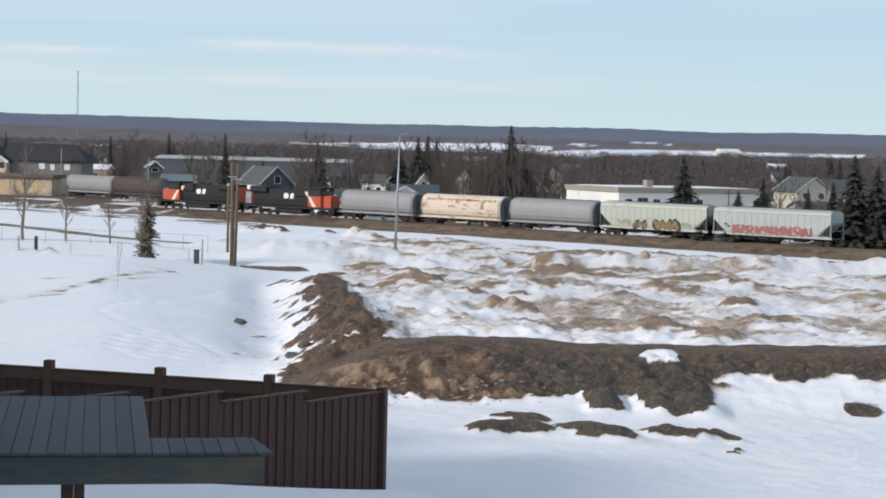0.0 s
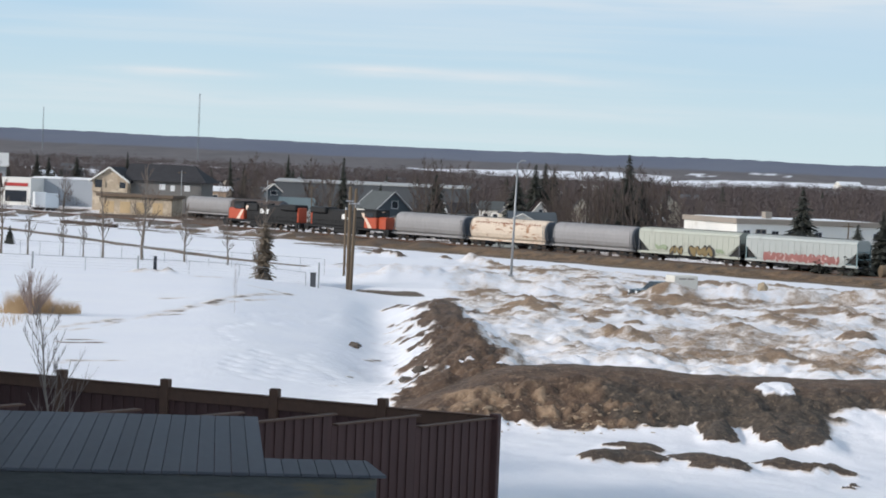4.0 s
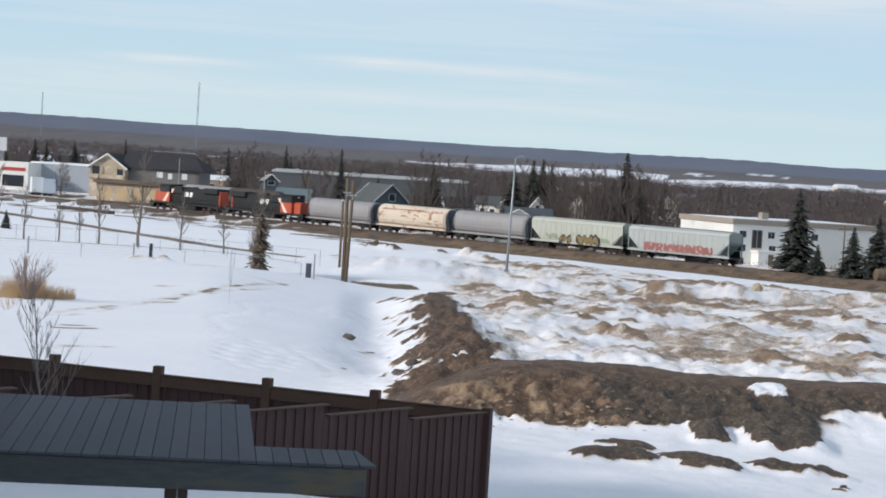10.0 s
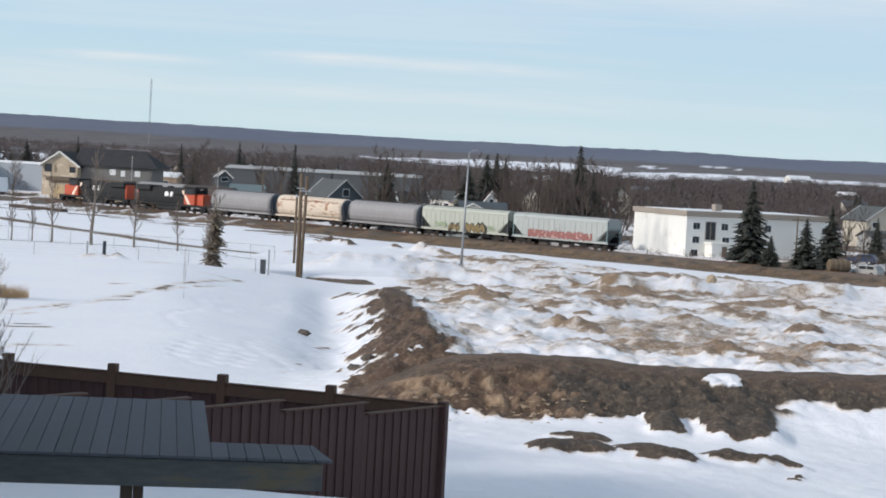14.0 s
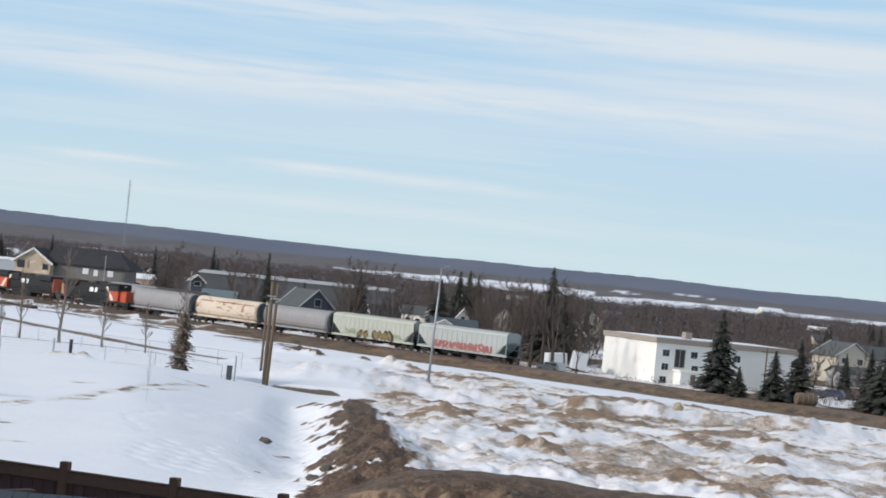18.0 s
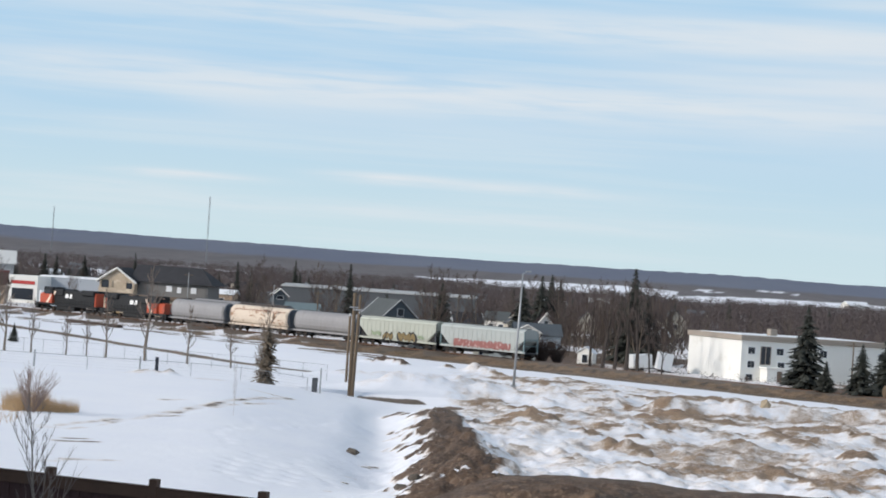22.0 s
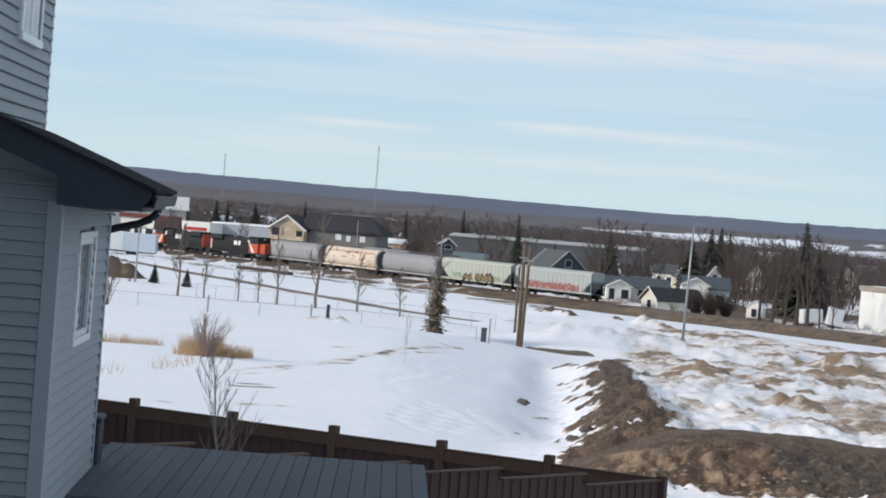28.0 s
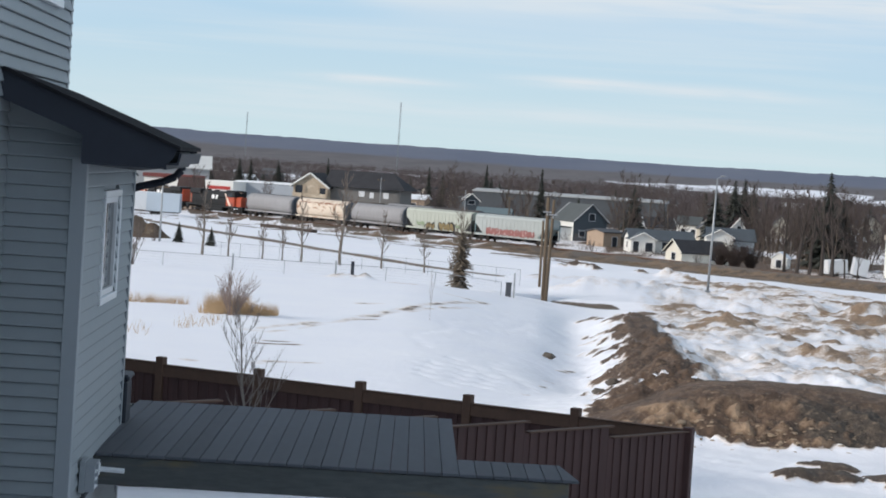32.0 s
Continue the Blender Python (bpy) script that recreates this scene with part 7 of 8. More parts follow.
def blades(name, x, y, z, tall, wide, bits, width, rng, material, label, category):
    """Leafless crowns: for each stem a bunch of thin upright blades."""
    n = len(x)
    stem = np.repeat(np.arange(n), bits)
    m = len(stem)
    u = rng.normal(size=(m, 3))
    u /= np.linalg.norm(u, axis=1)[:, None]
    u *= rng.uniform(0.1, 1, (m, 1)) ** 0.45
    c = np.stack([x[stem] + u[:, 0] * wide[stem], y[stem] + u[:, 1] * wide[stem], z[stem] + tall[stem] * (0.55 + 0.42 * u[:, 2])], 1)
    lean = np.stack([u[:, 0] * 0.6 + rng.normal(size=m) * 0.6, u[:, 1] * 0.6 + rng.normal(size=m) * 0.4, np.ones(m)], 1)
    length = np.minimum(tall[stem], 5.0) * rng.uniform(0.08, 0.24, m)
    half = lean * (length / 2)[:, None]
    a = rng.uniform(0, math.tau, m)
    side = np.stack([np.cos(a), np.sin(a) * 0.4, np.zeros(m)], 1) * (width * rng.uniform(0.6, 1.5, m))[:, None]
    verts = np.concatenate([c - half - side * 0.5, c - half + side * 0.5, c + half + side, c + half - side * 0.2], 0)
    k = np.arange(m)
    faces = np.stack([k, k + m, k + 2 * m, k + 3 * m], 1)
    w = 0.03 + 0.006 * tall
    low = np.stack([x - w, y, z - 0.3], 1), np.stack([x + w, y, z - 0.3], 1), np.stack([x + rng.normal(size=n) * 0.2, y, z + tall * 0.8], 1)
    base = len(verts)
    q = np.arange(n) + base
    verts = np.concatenate([verts, *low], 0)
    trunks = np.stack([q, q + n, q + 2 * n], 1)
    me = bpy.data.meshes.new(name)
    me.from_pydata(verts.tolist(), [], faces.tolist() + trunks.tolist())
    me.materials.append(material)
    tagged(new(name, me), label, category, kind="stuff")


def far_woods():
    """Bare woods over the valley floor, too many to count."""
    rng = np.random.RandomState(9)
    xs, ys, zs, hs, ws = [], [], [], [], []
    for r0, r1, count in ((560, 720, 1100), (720, 1000, 3000), (1000, 1500, 3600), (1500, 2300, 2600)):
        a = np.radians(rng.uniform(-16, 15, count))
        r = np.sqrt(rng.uniform(r0 * r0, r1 * r1, count))
        x, y = -r * np.sin(a), r * np.cos(a)
        z, _, _, _, wooded, _, _ = land(x, y)
        across, _ = track_coords(x, y)
        grove = fbm(np.degrees(a) * 2.2, r / 70, 91, 3)
        keep = (wooded > 0.4) & (across > 60) & (grove > -0.14)
        h = (rng.uniform(2.0, 5.5, count) + 17 * np.maximum(grove, -0.02)) * (1.0 if r0 < 1500 else 0.9) * rng.choice((0.7, 1.0, 1.0, 1.35), count)
        xs.append(x[keep]), ys.append(y[keep]), zs.append(z[keep])
        hs.append(np.maximum(h[keep], 1.5)), ws.append(rng.uniform(1.2, 3.2, keep.sum()) * (1 if r0 < 1000 else 2.2))
    blades("far_woods", *(np.concatenate(q) for q in (xs, ys, zs, hs, ws)), 44, 0.19, rng, island_mat("distant_bare_woods", (0.084, 0.067, 0.067), (0.124, 0.100, 0.097)), "grey-brown leafless woods across the valley", "woods")


far_woods()


def town_brush():
    """Low leafless brush between the houses and behind the rails."""
    rng = np.random.RandomState(19)
    count = 2600
    a = rng.uniform(-15.5, 13.5, count)
    d = np.stack([-np.sin(np.radians(a)), np.cos(np.radians(a))], 1)
    near = (TRACK_P + 16) / (d @ np.array(TRACK_N))
    r = np.maximum(near + (600 - near) * rng.uniform(0, 1, count) ** 1.1, near)
    x, y = r * d[:, 0], r * d[:, 1]
    z = land(x, y)[0]
    clump = fbm(x / 14, y / 25, 81, 3)
    # open ground before the houses, the sheds and the apartment block
    clear = ((a < 0.3) & (a > -3.2) & (r < 440)) | ((a <= -3.2) & (a > -6.6) & (r < 362)) | ((a <= -6.6) & (a > -12.5) & (r < 345)) | ((a > 6) & (r < 480)) | ((a > 0.3) & (a < 6) & (r < 400))
    keep = clump > -0.05
    x, y, z, clump, clear = x[keep], y[keep], z[keep], clump[keep], clear[keep]
    tall = rng.uniform(1.2, 3.2, len(x)) * (1 + 2.0 * np.maximum(clump, 0)) * np.where(clear, 0.42, 1.0)
    blades("brush", x, y, z - 0.2 * tall, tall, rng.uniform(0.8, 2.0, len(x)), 30, 0.05, rng, island_mat("brown_brush", (0.06, 0.045, 0.038), (0.20, 0.155, 0.125)), "brown leafless brush between the houses", "brush")


town_brush()


def bank_grass():
    """Dead grass and weeds on the railway bank."""
    rng = np.random.RandomState(23)
    count = 3200
    across = np.where(rng.uniform(size=count) < 0.8, rng.uniform(-12.5, -4.5, count), rng.uniform(5, 10, count))
    along = rng.uniform(-190, 330, count)
    x = TRACK_N[0] * (TRACK_P + across) + TRACK_U[0] * along
    y = TRACK_N[1] * (TRACK_P + across) + TRACK_U[1] * along
    keep = (fbm(x / 6, y / 6, 84) > -0.1) & (np.abs(np.degrees(np.arctan2(-x, y))) < 16) & (y > 100)
    x, y = x[keep], y[keep]
    z = land(x, y)[0]
    tall = rng.uniform(0.3, 0.9, len(x))
    blades("bank_grass", x, y, z - 0.25 * tall, tall, rng.uniform(0.4, 1.1, len(x)), 12, 0.03, rng, island_mat("dead_bank_grass", (0.07, 0.05, 0.034), (0.30, 0.22, 0.13)), "dead brown grass on the railway bank", "grass")


bank_grass()


# ---------------- small things of the field and the town edge ----------------
PINKTWIG = mat("pale_shrub_twigs", (0.27, 0.20, 0.17), 0.9, 0, 0.3, 1.0)
STRAWM = mat("dry_reed", (0.44, 0.305, 0.175), 0.9, 0, 0.3, 2.0)
ROCKM = mat("dark_field_stone", (0.10, 0.085, 0.07), 0.9, 0, 0.35, 3.0, bump=0.02)
TANROCK = mat("tan_boulder", (0.36, 0.29, 0.20), 0.9, 0, 0.3, 1.5, bump=0.02)
CLODM = mat("earth_clod", (0.33, 0.25, 0.175), 0.95, 0, 0.45, 1.2, bump=0.02)


def lump(bm, c, size, rng, squash=0.75):
    """A broken lump: an icosphere with its corners pushed about."""
    made = bmesh.ops.create_icosphere(bm, subdivisions=1, radius=1.0)
    turn = Euler((rng.uniform(0, 6), rng.uniform(0, 6), rng.uniform(0, 6))).to_matrix()
    for v in made["verts"]:
        v.co = turn @ (v.co * rng.uniform(0.5, 1.25))
        v.co = Vector((v.co.x * size[0], v.co.y * size[1], v.co.z * size[2])) + Vector(c)


def stones():
    rng = random.Random(4)
    for bearing, r, size, material, label in ((2.10, 98, (0.36, 0.27, 0.24), ROCKM, "dark stone lying in the snowy gully"), (-8.79, 205, (0.62, 0.5, 0.85), TANROCK, "tan boulder standing on the snow"), (0.75, 71, (0.30, 0.25, 0.15), ROCKM, "dark lump of earth at the bank's foot"), (0.4, 74.5, (0.3, 0.25, 0.2), ROCKM, "dark lump of earth beside the bank")):
        x, y = spot(bearing, r)
        bm = bmesh.new()
        lump(bm, (0, 0, 0), size, rng)
        ob = part("stone", bm, material, None)
        ob.matrix_world = pose(x, y, height(x, y) + size[2] * 0.45)
        tagged(ob, label, "stone", "stones in the snow")
    # clods broken out of the bank's face
    xs, ys, sizes = [], [], []
    for k in range(120):
        heap = rng.choice(((1.6, 58.0), (2.6, 58.4), (3.6, 57.6), (4.4, 57.2), (5.6, 57.8), (2.2, 57.0)))
        xs.append(rng.gauss(heap[0], 0.55))
        ys.append(rng.gauss(heap[1], 0.5))
        sizes.append(rng.choice((0.03, 0.04, 0.05, 0.06, 0.08)))
    z = land(np.array(xs), np.array(ys))[0]
    bm = bmesh.new()
    for X, Y, Z, s in zip(xs, ys, z, sizes):
        lump(bm, (X, Y, Z - 0.35 * s), (s * rng.uniform(0.8, 2.2), s, s * rng.uniform(0.5, 1.1)), rng)
    tagged(part("earth_clods", bm, CLODM, None), "tan and brown clods on the face of the earth bank", "clods", kind="stuff")


stones()


def reeds():
    rng = random.Random(6)
    bm = bmesh.new()
    for cx, cy, rx, ry, count, h in ((-18.9, 98.4, 1.1, 1.2, 1100, 0.85), (-17.5, 98.6, 1.0, 1.1, 700, 0.55), (-19.4, 97.0, 0.6, 0.7, 200, 0.5), (-22.6, 102.0, 1.1, 0.5, 240, 0.42), (-24.4, 101.5, 1.3, 0.6, 220, 0.5), (-26, 102, 1.2, 0.6, 220, 0.7), (-18.3, 89, 0.7, 4.0, 60, 0.55), (-19.2, 80, 0.9, 2.5, 26, 0.5), (-20.0, 77.5, 0.8, 2.0, 8, 0.45)):
        for k in range(count):
            a, q = rng.uniform(0, math.tau), math.sqrt(rng.random())
            x, y = cx + rx * q * math.cos(a), cy + ry * q * math.sin(a)
            hh = h * rng.uniform(0.5, 1.3)
            dx, dy = rng.uniform(-0.25, 0.25), rng.uniform(-0.25, 0.25)
            w = 0.010
            z = 0.0
            v = [bm.verts.new(p) for p in ((x - w, y, z), (x + w, y, z), (x + dx, y + dy, z + hh))]
            bm.faces.new(v)
    co = np.array([v.co[:] for v in bm.verts])
    base = land(co[:, 0], co[:, 1])[0]
    for v, z in zip(bm.verts, base):
        v.co.z += z - 0.03
    tagged(part("dry_reeds", bm, STRAWM, None), "clumps of dry yellow reeds in the snow", "reeds", kind="stuff")
    for k, (bearing, r, h, label) in enumerate(((10.75, 98.5, 2.1, "leafless shrub among dry reeds"), (13.5, 150, 3.6, "leafless forked shrub in the snow field"), (-2.35, 335, 4.4, "brown bare bush beside the small white house"), (-2.75, 333, 4.9, "brown bare bush beside the small white house"), (-3.15, 334, 4.2, "brown bare bush beside the small white house"), (-1.75, 337, 2.2, "bare bush beside the track"), (1.1, 372, 2.5, "bare bush near the brown shed"), (13.3, 262, 3.0, "brown bush beside the earth heap"), (12.9, 262, 2.2, "brown bush beside the earth heap"))):
        x, y = spot(bearing, r)
        t = thing("shrub", pose(x, y, height(x, y) - 0.1, 0, 0, k * 50), label, "shrub", "shrubs")
        rr = random.Random(90 + k)
        stems, twigs = bmesh.new(), bmesh.new()
        for q in range(90 if "brown bare" in label else 32 if "reeds" in label else 16):
            a, lean = rr.uniform(0, math.tau), rr.uniform(0.05, 0.75 if "brown bare" in label or "reeds" in label else 0.45)
            p = Vector((0.12 * math.cos(a), 0.12 * math.sin(a), 0))
            way = Vector((lean * math.cos(a), lean * math.sin(a), 1)).normalized()
            end = p + way * h * rr.uniform(0.6, 1.0)
            tube(stems, p, end, 0.018 * h / 2.3, 0.007, sides=4)
            for w in range(14):
                s = p.lerp(end, rr.uniform(0.25, 1.0))
                d = (way + Vector((rr.uniform(-0.8, 0.8), rr.uniform(-0.8, 0.8), rr.uniform(0, 0.5)))).normalized()
                tube(twigs, s, s + d * h * rr.uniform(0.12, 0.3), 0.008 * h / 2, 0.004, sides=3)
        skin = PINKTWIG if "reeds" in label else DARKBUSH if "brown bare" in label else TWIG
        part("branch_frame", stems, skin, t)
        part("crown", twigs, skin, t)


reeds()


def wire_fences():
    """Two chain-link fences with thin posts, a gate frame and a marker post."""
    for run, top, step, label in ((((11.6, 232), (5.5, 208), (3.0, 196)), 1.5, 3.0, "chain-link fence along the far lane"), (((14.5, 158), (10.8, 158), (8.0, 160), (5.3, 163), (3.5, 166)), 1.05, 4.0, "low wire fence across the snow field")):
        f = thing("wire_fence", Matrix(), label, "fence")
        pts = [Vector((*spot(a, r), 0)) for a, r in run]
        posts = []
        for a, b in zip(pts, pts[1:]):
            n = max(1, int((b - a).length / step))
            posts += [a.lerp(b, k / n) for k in range(n)]
        posts.append(pts[-1])
        zs = land(np.array([p.x for p in posts]), np.array([p.y for p in posts]))[0]
        bm = bmesh.new()
        tube(bm, (0, 0, -0.2), (0, 0, top), 0.022, sides=6)
        me = mesh_of("post", bm)
        me.materials.append(GALV)
        for p, z in zip(posts, zs):
            part("post", me, None, f, at=pose(p.x, p.y, z))
        bm = bmesh.new()
        for (p, z), (q, w) in zip(zip(posts, zs), zip(posts[1:], zs[1:])):
            tube(bm, (p.x, p.y, z + top - 0.03), (q.x, q.y, w + top - 0.03), 0.018, sides=4)
            for k in range(1, 5):
                u = k / 5 * top
                tube(bm, (p.x, p.y, z + u), (q.x, q.y, w + u), 0.004, sides=3)
        tagged(part("wire_mesh", bm, GALV, f), kind="stuff")
    for bearing, r, w, h, material, label in ((7.55, 152, 0.11, 0.85, NAVY, "short black marker post in the snow"), (3.3, 166, 0.21, 1.05, DARKGREY, "grey metal service cabinet by the lane"), (3.15, 165.5, 0.06, 1.9, GALV, "thin grey post beside the cabinet"), (10.78, 157.5, 0.06, 1.2, GALV, "grey steel gate post in snow"), (8.0, 159.5, 0.06, 1.2, GALV, "grey steel gate post in snow")):
        x, y = spot(bearing, r)
        ob = part("marker_post" if w < 0.2 else "service_cabinet", boxes(((-w, -w, -0.2), (w, w, h)), ((-w * 1.15, -w * 1.15, h), (w * 1.15, w * 1.15, h + 0.06)), bevel=0.02), material, None)
        ob.matrix_world = pose(x, y, height(x, y))
        tagged(ob, label, "post" if w < 0.2 else "cabinet")
    for bearing, r, h, label in ((12.75, 262, 7.5, "thin grey pole at the lane's end"), (4.6, 430, 9, "grey pole among the houses"), (6.9, 470, 10, "grey pole beside the unfinished house"), (2.9, 470, 10, "utility pole behind the train"), (3.4, 430, 8.5, "utility pole behind the train"), (-11.0, 318, 7.5, "pole before the apartment block"), (-4.3, 600, 9, "far wooden utility pole"), (-6.5, 620, 9, "far wooden utility pole")):
        x, y = spot(bearing, r)
        p = thing("utility_pole", pose(x, y, height(x, y) - 0.3), label, "pole", "poles of the town")
        bm = bmesh.new()
        tube(bm, (0, 0, 0), (0, 0, h), 0.15, 0.09, sides=7)
        part("shaft", bm, GALV if "grey" in label else POLEWOOD, p)
        part("cross_arm", boxes(((-0.9, -0.06, h - 0.6), (0.9, 0.06, h - 0.45)), bevel=0.02), POLEWOOD, p)


wire_fences()


def parked_stock():
    a = round_hopper("covered_hopper_car", GREYCAR, 17.4, "grey hopper car parked on the siding")
    b = round_hopper("covered_hopper_car", mat("rust_brown_steel", (0.075, 0.055, 0.048), 0.7, 0.1, 0.3, 1.0), 17.4, "dark brown hopper car parked on the siding")
    a["group"] = b["group"] = "parked freight cars"
    for car, bearing in ((a, 6.0), (b, 4.8)):
        across = 38.0
        d = spot(bearing, 1)
        r = (TRACK_P + across) / (d[0] * TRACK_N[0] + d[1] * TRACK_N[1])
        x, y = spot(bearing, r)
        car.matrix_world = pose(x, y, -0.75, 0, 0, math.degrees(math.atan2(TRACK_U[1], TRACK_U[0])))
    # stack of old sleepers by the rails
    x, y = spot(9.3, 372)
    st = thing("sleeper_stack", pose(x, y, height(x, y) - 0.1, 0, 0, 128), "long dark stack of old railway sleepers", "timber stack")
    dark = mat("sleeper_wood", (0.07, 0.05, 0.04))
    for k in range(8):
        for q in range(2):
            part("sleeper", boxes(((-9 + k * 2.35, -0.6, q * 0.3), (-6.8 + k * 2.35, 0.6, q * 0.3 + 0.28)), bevel=0.03), dark, st)
    # white trailers and boxes at the lane's end
    white = mat("white_trailer_skin", (0.74, 0.76, 0.78), 0.5, 0, 0.06, 0.8)
    pale = mat("pale_blue_trailer_skin", (0.50, 0.57, 0.64), 0.5, 0, 0.06, 0.8)
    for bearing, r, L, h, yaw, material, label in ((13.52, 425, 9.0, 3.8, 6, white, "white box trailer parked in the snow"), (12.68, 420, 6.6, 3.8, 2, pale, "pale blue box trailer parked in the snow"), (10.62, 462, 2.6, 3.4, 20, white, "white shipping box by the rails"), (10.3, 460, 2.8, 3.2, 10, pale, "pale blue shipping box by the rails")):
        x, y = spot(bearing, r)
        t = thing("box_trailer", pose(x, y, -0.85, 0, 0, yaw), label, "trailer", "trailers by the rails")
        part("box", boxes(((-L / 2, -1.25, 0.75), (L / 2, 1.25, h + 0.6)), bevel=0.06), material, t)
        part("chassis", boxes(((-L / 2 + 0.3, -1.0, 0.55), (L / 2 - 0.3, 1.0, 0.75)), bevel=0.02), BLACK, t)
        for wx in (-L * 0.3, -L * 0.3 + 1.1):
            bm = bmesh.new()
            tube(bm, (wx, -1.2, 0.48), (wx, 1.2, 0.48), 0.48, sides=14)
            part("axle", bm, BLACK, t)
    # tilted white trailers stored behind the trees
    for k, (bearing, r, yaw) in enumerate(((-5.42, 343, 14), (-5.98, 341, 4))):
        x, y = spot(bearing, r)
        t = thing("cargo_trailer", pose(x, y, -1.1, 0, (-5, 9)[k], yaw), "white cargo trailer standing under bare trees", "trailer", "trailers under the trees")
        part("box", boxes(((-(1.65, 1.2)[k], -1.1, 0.5), ((1.65, 1.2)[k], 1.1, (2.75, 3.3)[k])), bevel=0.08), white, t)
        part("chassis", boxes(((-1.75, -0.9, 0.35), (2.5, 0.9, 0.5)), bevel=0.02), BLACK, t)
        for s in (-1, 1):
            bm = bmesh.new()
            tube(bm, (-0.2, s * 1.0 - 0.1, 0.35), (-0.2, s * 1.0 + 0.1, 0.35), 0.35, sides=12)
            part("wheel", bm, BLACK, t)
    # straw bale by the track
    x, y = spot(-12.14, 287)
    b = thing("straw_bale", pose(x, y, height(x, y) - 0.05, 0, 0, 10), "weathered round tan straw bale beside the track", "bale")
    bm = bmesh.new()
    rng = random.Random(12)
    rings = []
    for px, pr in ((-1.45, 0.70), (-1.35, 0.84), (-0.5, 0.88), (0.5, 0.87), (1.35, 0.83), (1.45, 0.70)):
        rings.append([bm.verts.new((px, pr * rng.uniform(0.95, 1.04) * math.cos(q * math.tau / 20), 0.84 + pr * rng.uniform(0.95, 1.04) * math.sin(q * math.tau / 20))) for q in range(20)])
    for r0, r1 in zip(rings, rings[1:]):
        for q in range(20):
            bm.faces.new((r0[q], r0[(q + 1) % 20], r1[(q + 1) % 20], r1[q]))
    bm.faces.new(rings[0][::-1])
    bm.faces.new(rings[-1])
    bmesh.ops.recalc_face_normals(bm, faces=bm.faces[:])
    part("body", bm, mat("weathered_straw", (0.15, 0.112, 0.075), 0.95, 0, 0.4, 3.0, bump=0.03), b)
    for px in (-0.7, 0.0, 0.7):
        bm = bmesh.new()
        for q in range(20):
            a0, a1 = q * math.tau / 20, (q + 1) * math.tau / 20
            tube(bm, (px, 0.90 * math.cos(a0), 0.84 + 0.90 * math.sin(a0)), (px, 0.90 * math.cos(a1), 0.84 + 0.90 * math.sin(a1)), 0.02, sides=4)
        part("twine", bm, TANTRIM, b)
    # earth heap beyond the field
    x, y = spot(13.4, 274)
    bm = bmesh.new()
    bmesh.ops.create_grid(bm, x_segments=26, y_segments=22, size=1.0)
    for v in bm.verts:
        u = math.hypot(v.co.x, v.co.y)
        X, Y = np.array([v.co.x * 5.0]), np.array([v.co.y * 4.0])
        rise = max(0.0, 1 - u ** 1.1) * 2.3 + max(0.0, 1 - 2.6 * math.hypot(v.co.x - 0.45, v.co.y)) * 1.1 + max(0.0, 1.1 - u) * (float(fbm(X / 1.5, Y / 1.5, 95)[0]) * 2.6)
        v.co = Vector((float(X[0]), float(Y[0]), rise - 0.25))
    ob = part("earth_heap", bm, mat("dark_heap_earth", (0.10, 0.068, 0.045), 0.95, 0, 0.5, 1.0, bump=0.05, spots=(0.20, 0.15, 0.10), spot_scale=0.6), None)
    ob.matrix_world = pose(x, y, height(x, y))
    tagged(ob, "brown earth heap beside the far lane", "earth heap")


parked_stock()

# ---------------- vehicles and what moves ----------------
CARBLACK = mat("black_car_paint", (0.012, 0.014, 0.016), 0.25, 0.2, 0.1, 2.0)
TYRE = mat("tyre_rubber", (0.02, 0.02, 0.02), 0.85, 0, 0.2, 4.0)


def wheel(parent, x, y, r=0.4):
    bm = bmesh.new()
    tube(bm, (x, y - 0.13, r), (x, y + 0.13, r), r, sides=18)
    w = part("wheel", bm, TYRE, parent)
    bm = bmesh.new()
    tube(bm, (x, y - 0.14, r), (x, y + 0.14, r), r * 0.55, sides=12)
    part("rim", bm, GALV, w)


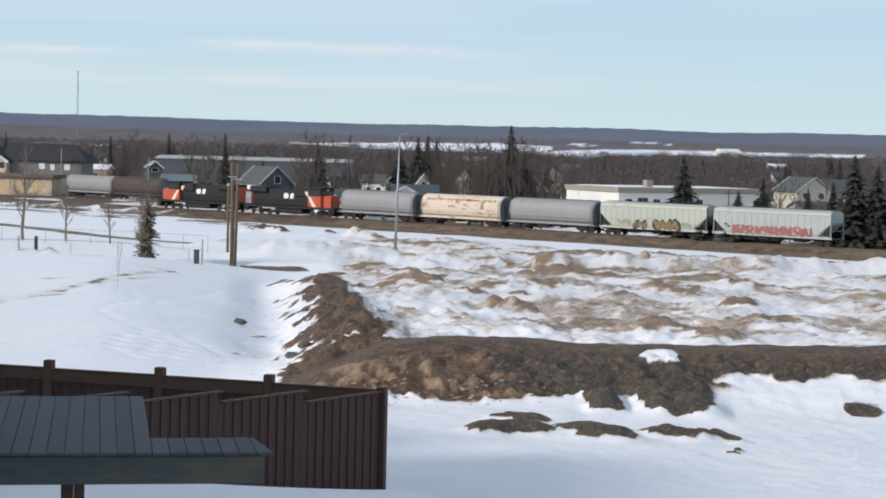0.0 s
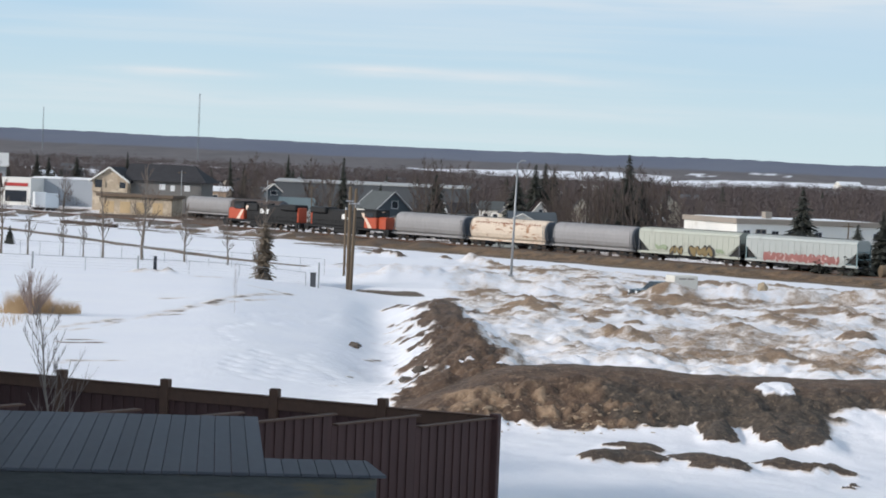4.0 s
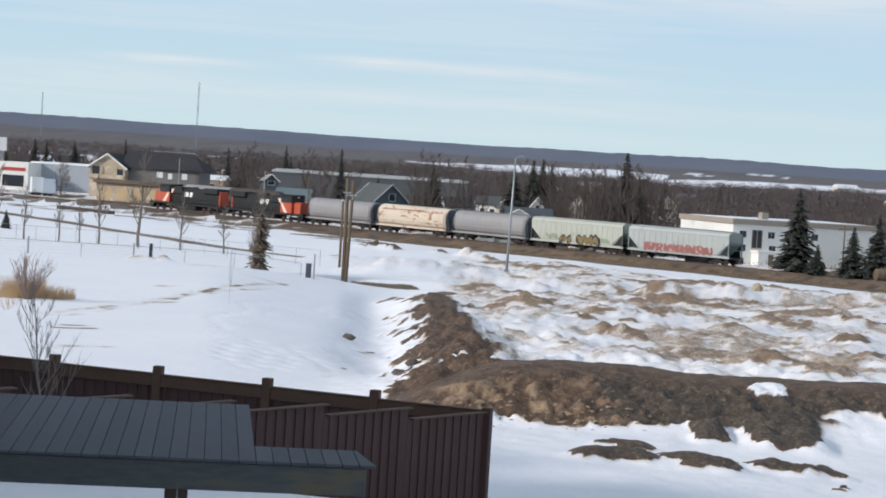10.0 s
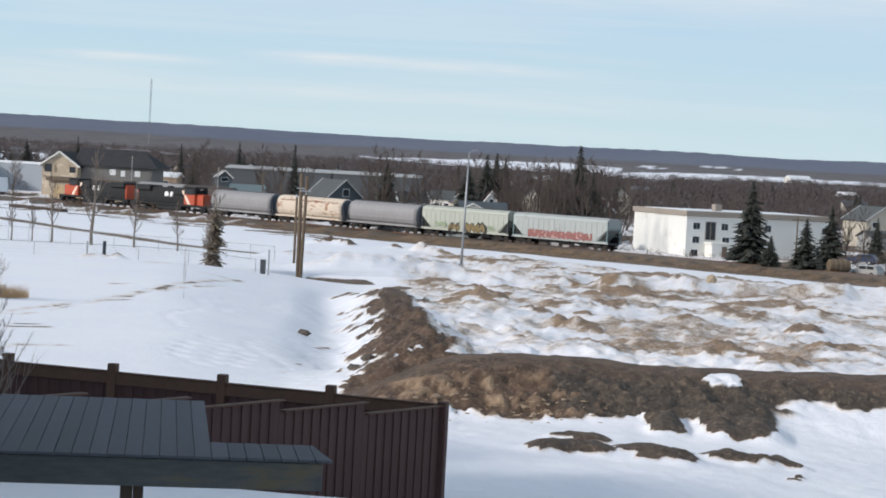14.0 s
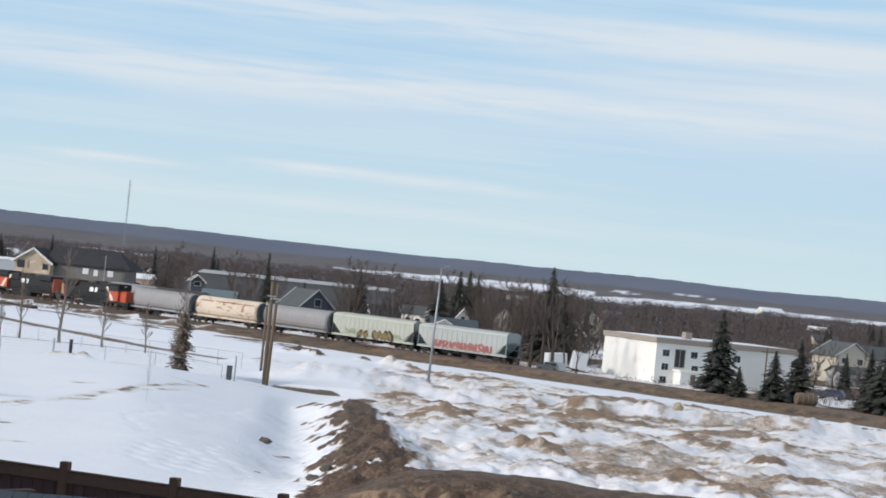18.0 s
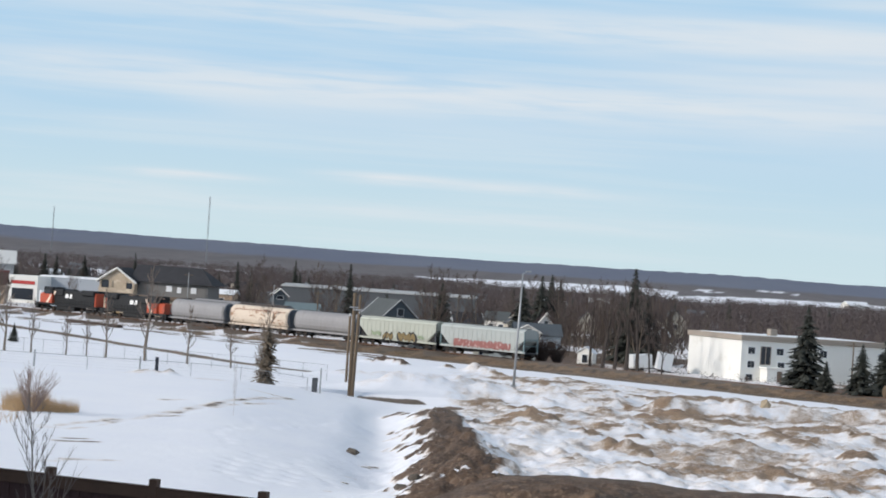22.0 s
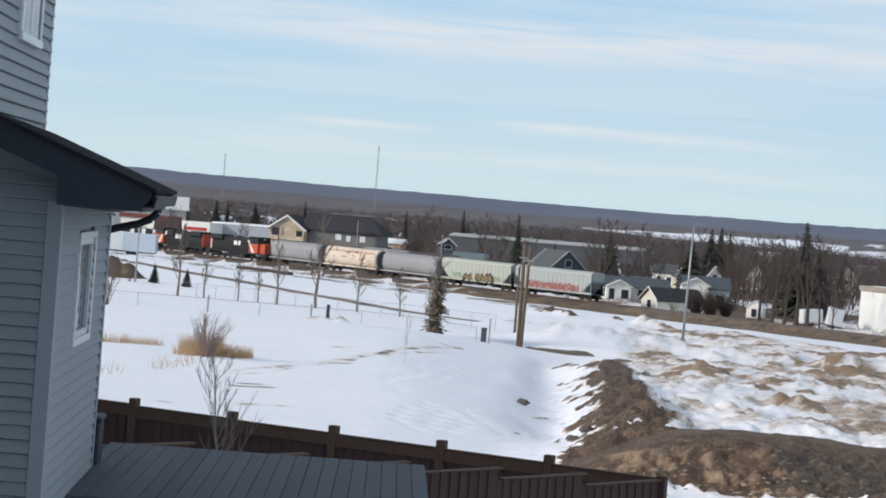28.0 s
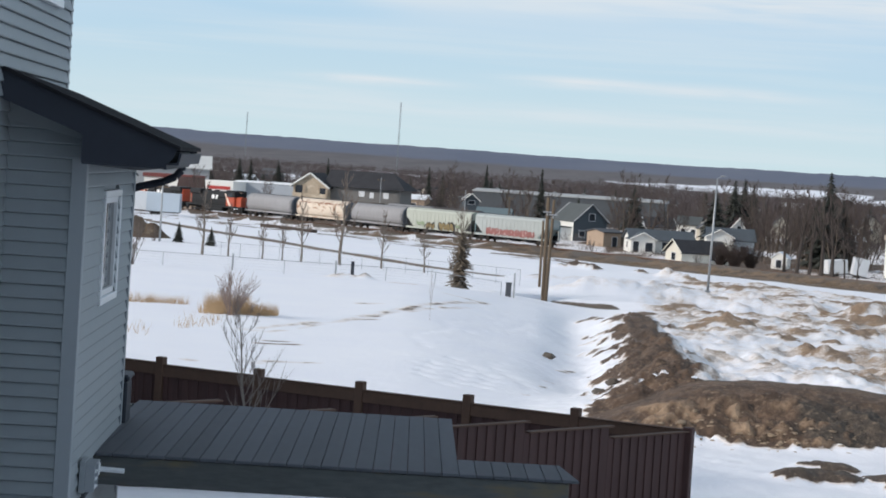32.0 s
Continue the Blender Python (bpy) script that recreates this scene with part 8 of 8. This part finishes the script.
def pickup():
    v = thing("pickup_truck", Matrix(), "black pickup truck with a white box on its bed", "pickup truck")
    prof = [(2.95, 0.55), (2.95, 0.95), (2.85, 1.12), (1.65, 1.22), (0.95, 1.85), (-0.30, 1.88), (-0.46, 1.25), (-2.95, 1.22), (-2.95, 0.55)]
    bm = bmesh.new()
    a = [bm.verts.new((x, -0.97, z)) for x, z in prof]
    b = [bm.verts.new((x, 0.97, z)) for x, z in prof]
    n = len(prof)
    for k in range(n):
        bm.faces.new((a[k], a[(k + 1) % n], b[(k + 1) % n], b[k]))
    bm.faces.new(a[::-1])
    bm.faces.new(b)
    bmesh.ops.recalc_face_normals(bm, faces=bm.faces[:])
    bmesh.ops.bevel(bm, geom=bm.edges[:], offset=0.05, segments=1, affect="EDGES")
    part("body", bm, CARBLACK, v)
    for y in (-0.985, 0.96):
        part("side_window", boxes(((-0.3, y, 1.27), (0.3, y + 0.025, 1.75)), bevel=0.006), GLASS, v)
        part("side_window", boxes(((0.37, y, 1.27), (1.15, y + 0.025, 1.6)), bevel=0.006), GLASS, v)
    bx = part("cargo_box", boxes(((-2.75, -0.9, 1.26), (-0.5, 0.9, 2.45)), bevel=0.06), mat("white_fibreglass", (0.74, 0.72, 0.66), 0.5, 0, 0.06, 1.0), v, "white cargo box")
    part("lettering_bar", boxes(((-2.4, 0.9, 2.12), (-1.75, 0.906, 2.24)), ((-1.65, 0.9, 2.12), (-0.95, 0.906, 2.24))), TANTRIM, bx)
    part("door_lettering_bar", boxes(((-0.3, 0.975, 0.92), (0.75, 0.985, 1.05))), TANTRIM, v)
    part("bumper", boxes(((2.9, -0.95, 0.45), (3.02, 0.95, 0.68)), ((-3.05, -0.95, 0.45), (-2.93, 0.95, 0.62)), bevel=0.03), GALV, v)
    part("headlight", boxes(((2.86, 0.6, 0.85), (2.98, 0.92, 1.05)), bevel=0.02), WHITEPVC, v)
    part("headlight", boxes(((2.86, -0.92, 0.85), (2.98, -0.6, 1.05)), bevel=0.02), WHITEPVC, v)
    for x in (1.95, -1.85):
        for y in (-0.88, 0.88):
            wheel(v, x, y)
    return v


PICKUP = pickup()


def sport_utility(paint, label):
    v = thing("car", Matrix(), label, "car", "cars on the road beyond the track")
    prof = [(2.3, 0.45), (2.32, 0.85), (2.1, 1.0), (1.15, 1.1), (0.5, 1.62), (-1.75, 1.68), (-2.2, 1.15), (-2.3, 0.9), (-2.28, 0.45)]
    bm = bmesh.new()
    a = [bm.verts.new((x, -0.92, z)) for x, z in prof]
    b = [bm.verts.new((x, 0.92, z)) for x, z in prof]
    n = len(prof)
    for k in range(n):
        bm.faces.new((a[k], a[(k + 1) % n], b[(k + 1) % n], b[k]))
    bm.faces.new(a[::-1])
    bm.faces.new(b)
    bmesh.ops.recalc_face_normals(bm, faces=bm.faces[:])
    bmesh.ops.bevel(bm, geom=bm.edges[:], offset=0.06, segments=1, affect="EDGES")
    part("body", bm, paint, v)
    for y in (-0.925, 0.925):
        part("side_window", boxes(((-1.7, y - 0.008, 1.12), (-0.6, y + 0.008, 1.55)), bevel=0.004), GLASS, v)
        part("side_window", boxes(((-0.5, y - 0.008, 1.12), (0.6, y + 0.008, 1.5)), bevel=0.004), GLASS, v)
    for x in (1.45, -1.4):
        for y in (-0.82, 0.82):
            wheel(v, x, y, 0.36)
    return v


SILVER = sport_utility(mat("silver_car_paint", (0.55, 0.56, 0.56), 0.3, 0.4, 0.05, 1.0), "silver sport utility car on the road beyond the track")
DARKCAR = sport_utility(mat("dark_grey_car_paint", (0.03, 0.032, 0.035), 0.3, 0.3, 0.1, 1.0), "dark sport utility car on the road beyond the track")
GREYSUV = sport_utility(mat("grey_car_paint", (0.10, 0.105, 0.11), 0.35, 0.3, 0.1, 1.0), "grey sport utility car on the road beyond the track")
PARKED = sport_utility(mat("blue_car_paint", (0.03, 0.05, 0.11), 0.3, 0.3, 0.1, 1.0), "dark blue car parked among the spruces")
PARKED.matrix_world = pose(*spot(-12.75, 336), -0.85, 0, 0, 150)


def motions():
    # the train keeps a steady walking-bicycle pace along the straight track
    progress = ((0, 283.1), (6, 304.6), (9, 314.85), (13, 328.6), (16, 338.8), (19, 349.1), (22, 359.4), (24, 366.8), (26, 374.25), (29, 385.9), (31, 394.3), (32, 398.6))
    back = 0.0
    for car, length in zip(TRAIN, LENGTHS):
        middle = back + length / 2
        walk(car, [(t, on_track(0, s - middle, 0.0)) for t, s in progress])
        back += length
    rows = []
    for t, bearing, r in ((0, -24.5, 212), (2.0, -15.6, 197), (2.5, -13.3, 193), (3.0, -11.0, 189.5), (3.5, -8.6, 186), (4.5, -3.75, 179), (5.0, -1.3, 175.5), (5.5, 1.05, 173), (6.0, 3.56, 174), (6.5, 6.18, 174.5), (7.0, 8.65, 175), (7.5, 11.4, 176), (8.5, 16.6, 180), (11, 28, 195), (32, 60, 300)):
        x, y = spot(bearing, r)
        rows.append((t, x, y))
    keyed = []
    for k, (t, x, y) in enumerate(rows):
        xa, ya = rows[max(k - 1, 0)][1:]
        xb, yb = rows[min(k + 1, len(rows) - 1)][1:]
        keyed.append((t, pose(x, y, height(x, y) + 0.03, 0, 0, math.degrees(math.atan2(yb - ya, xb - xa)) % 360)))
    walk(PICKUP, keyed)
    # two cars follow the road beyond the rails, towards the west
    def by_road(along):
        return on_track(8.5, along, -0.80)

    for car, t0, along0, pace in ((SILVER, 16.75, 193.8, 12.5), (DARKCAR, 19.25, 195.4, 21.0), (GREYSUV, 9.0, 181.7, 14.0)):
        walk(car, [(t, by_road(along0 + pace * (t - t0))) for t in sorted({0, 8, 16, t0, 20, 26, 32})])


motions()
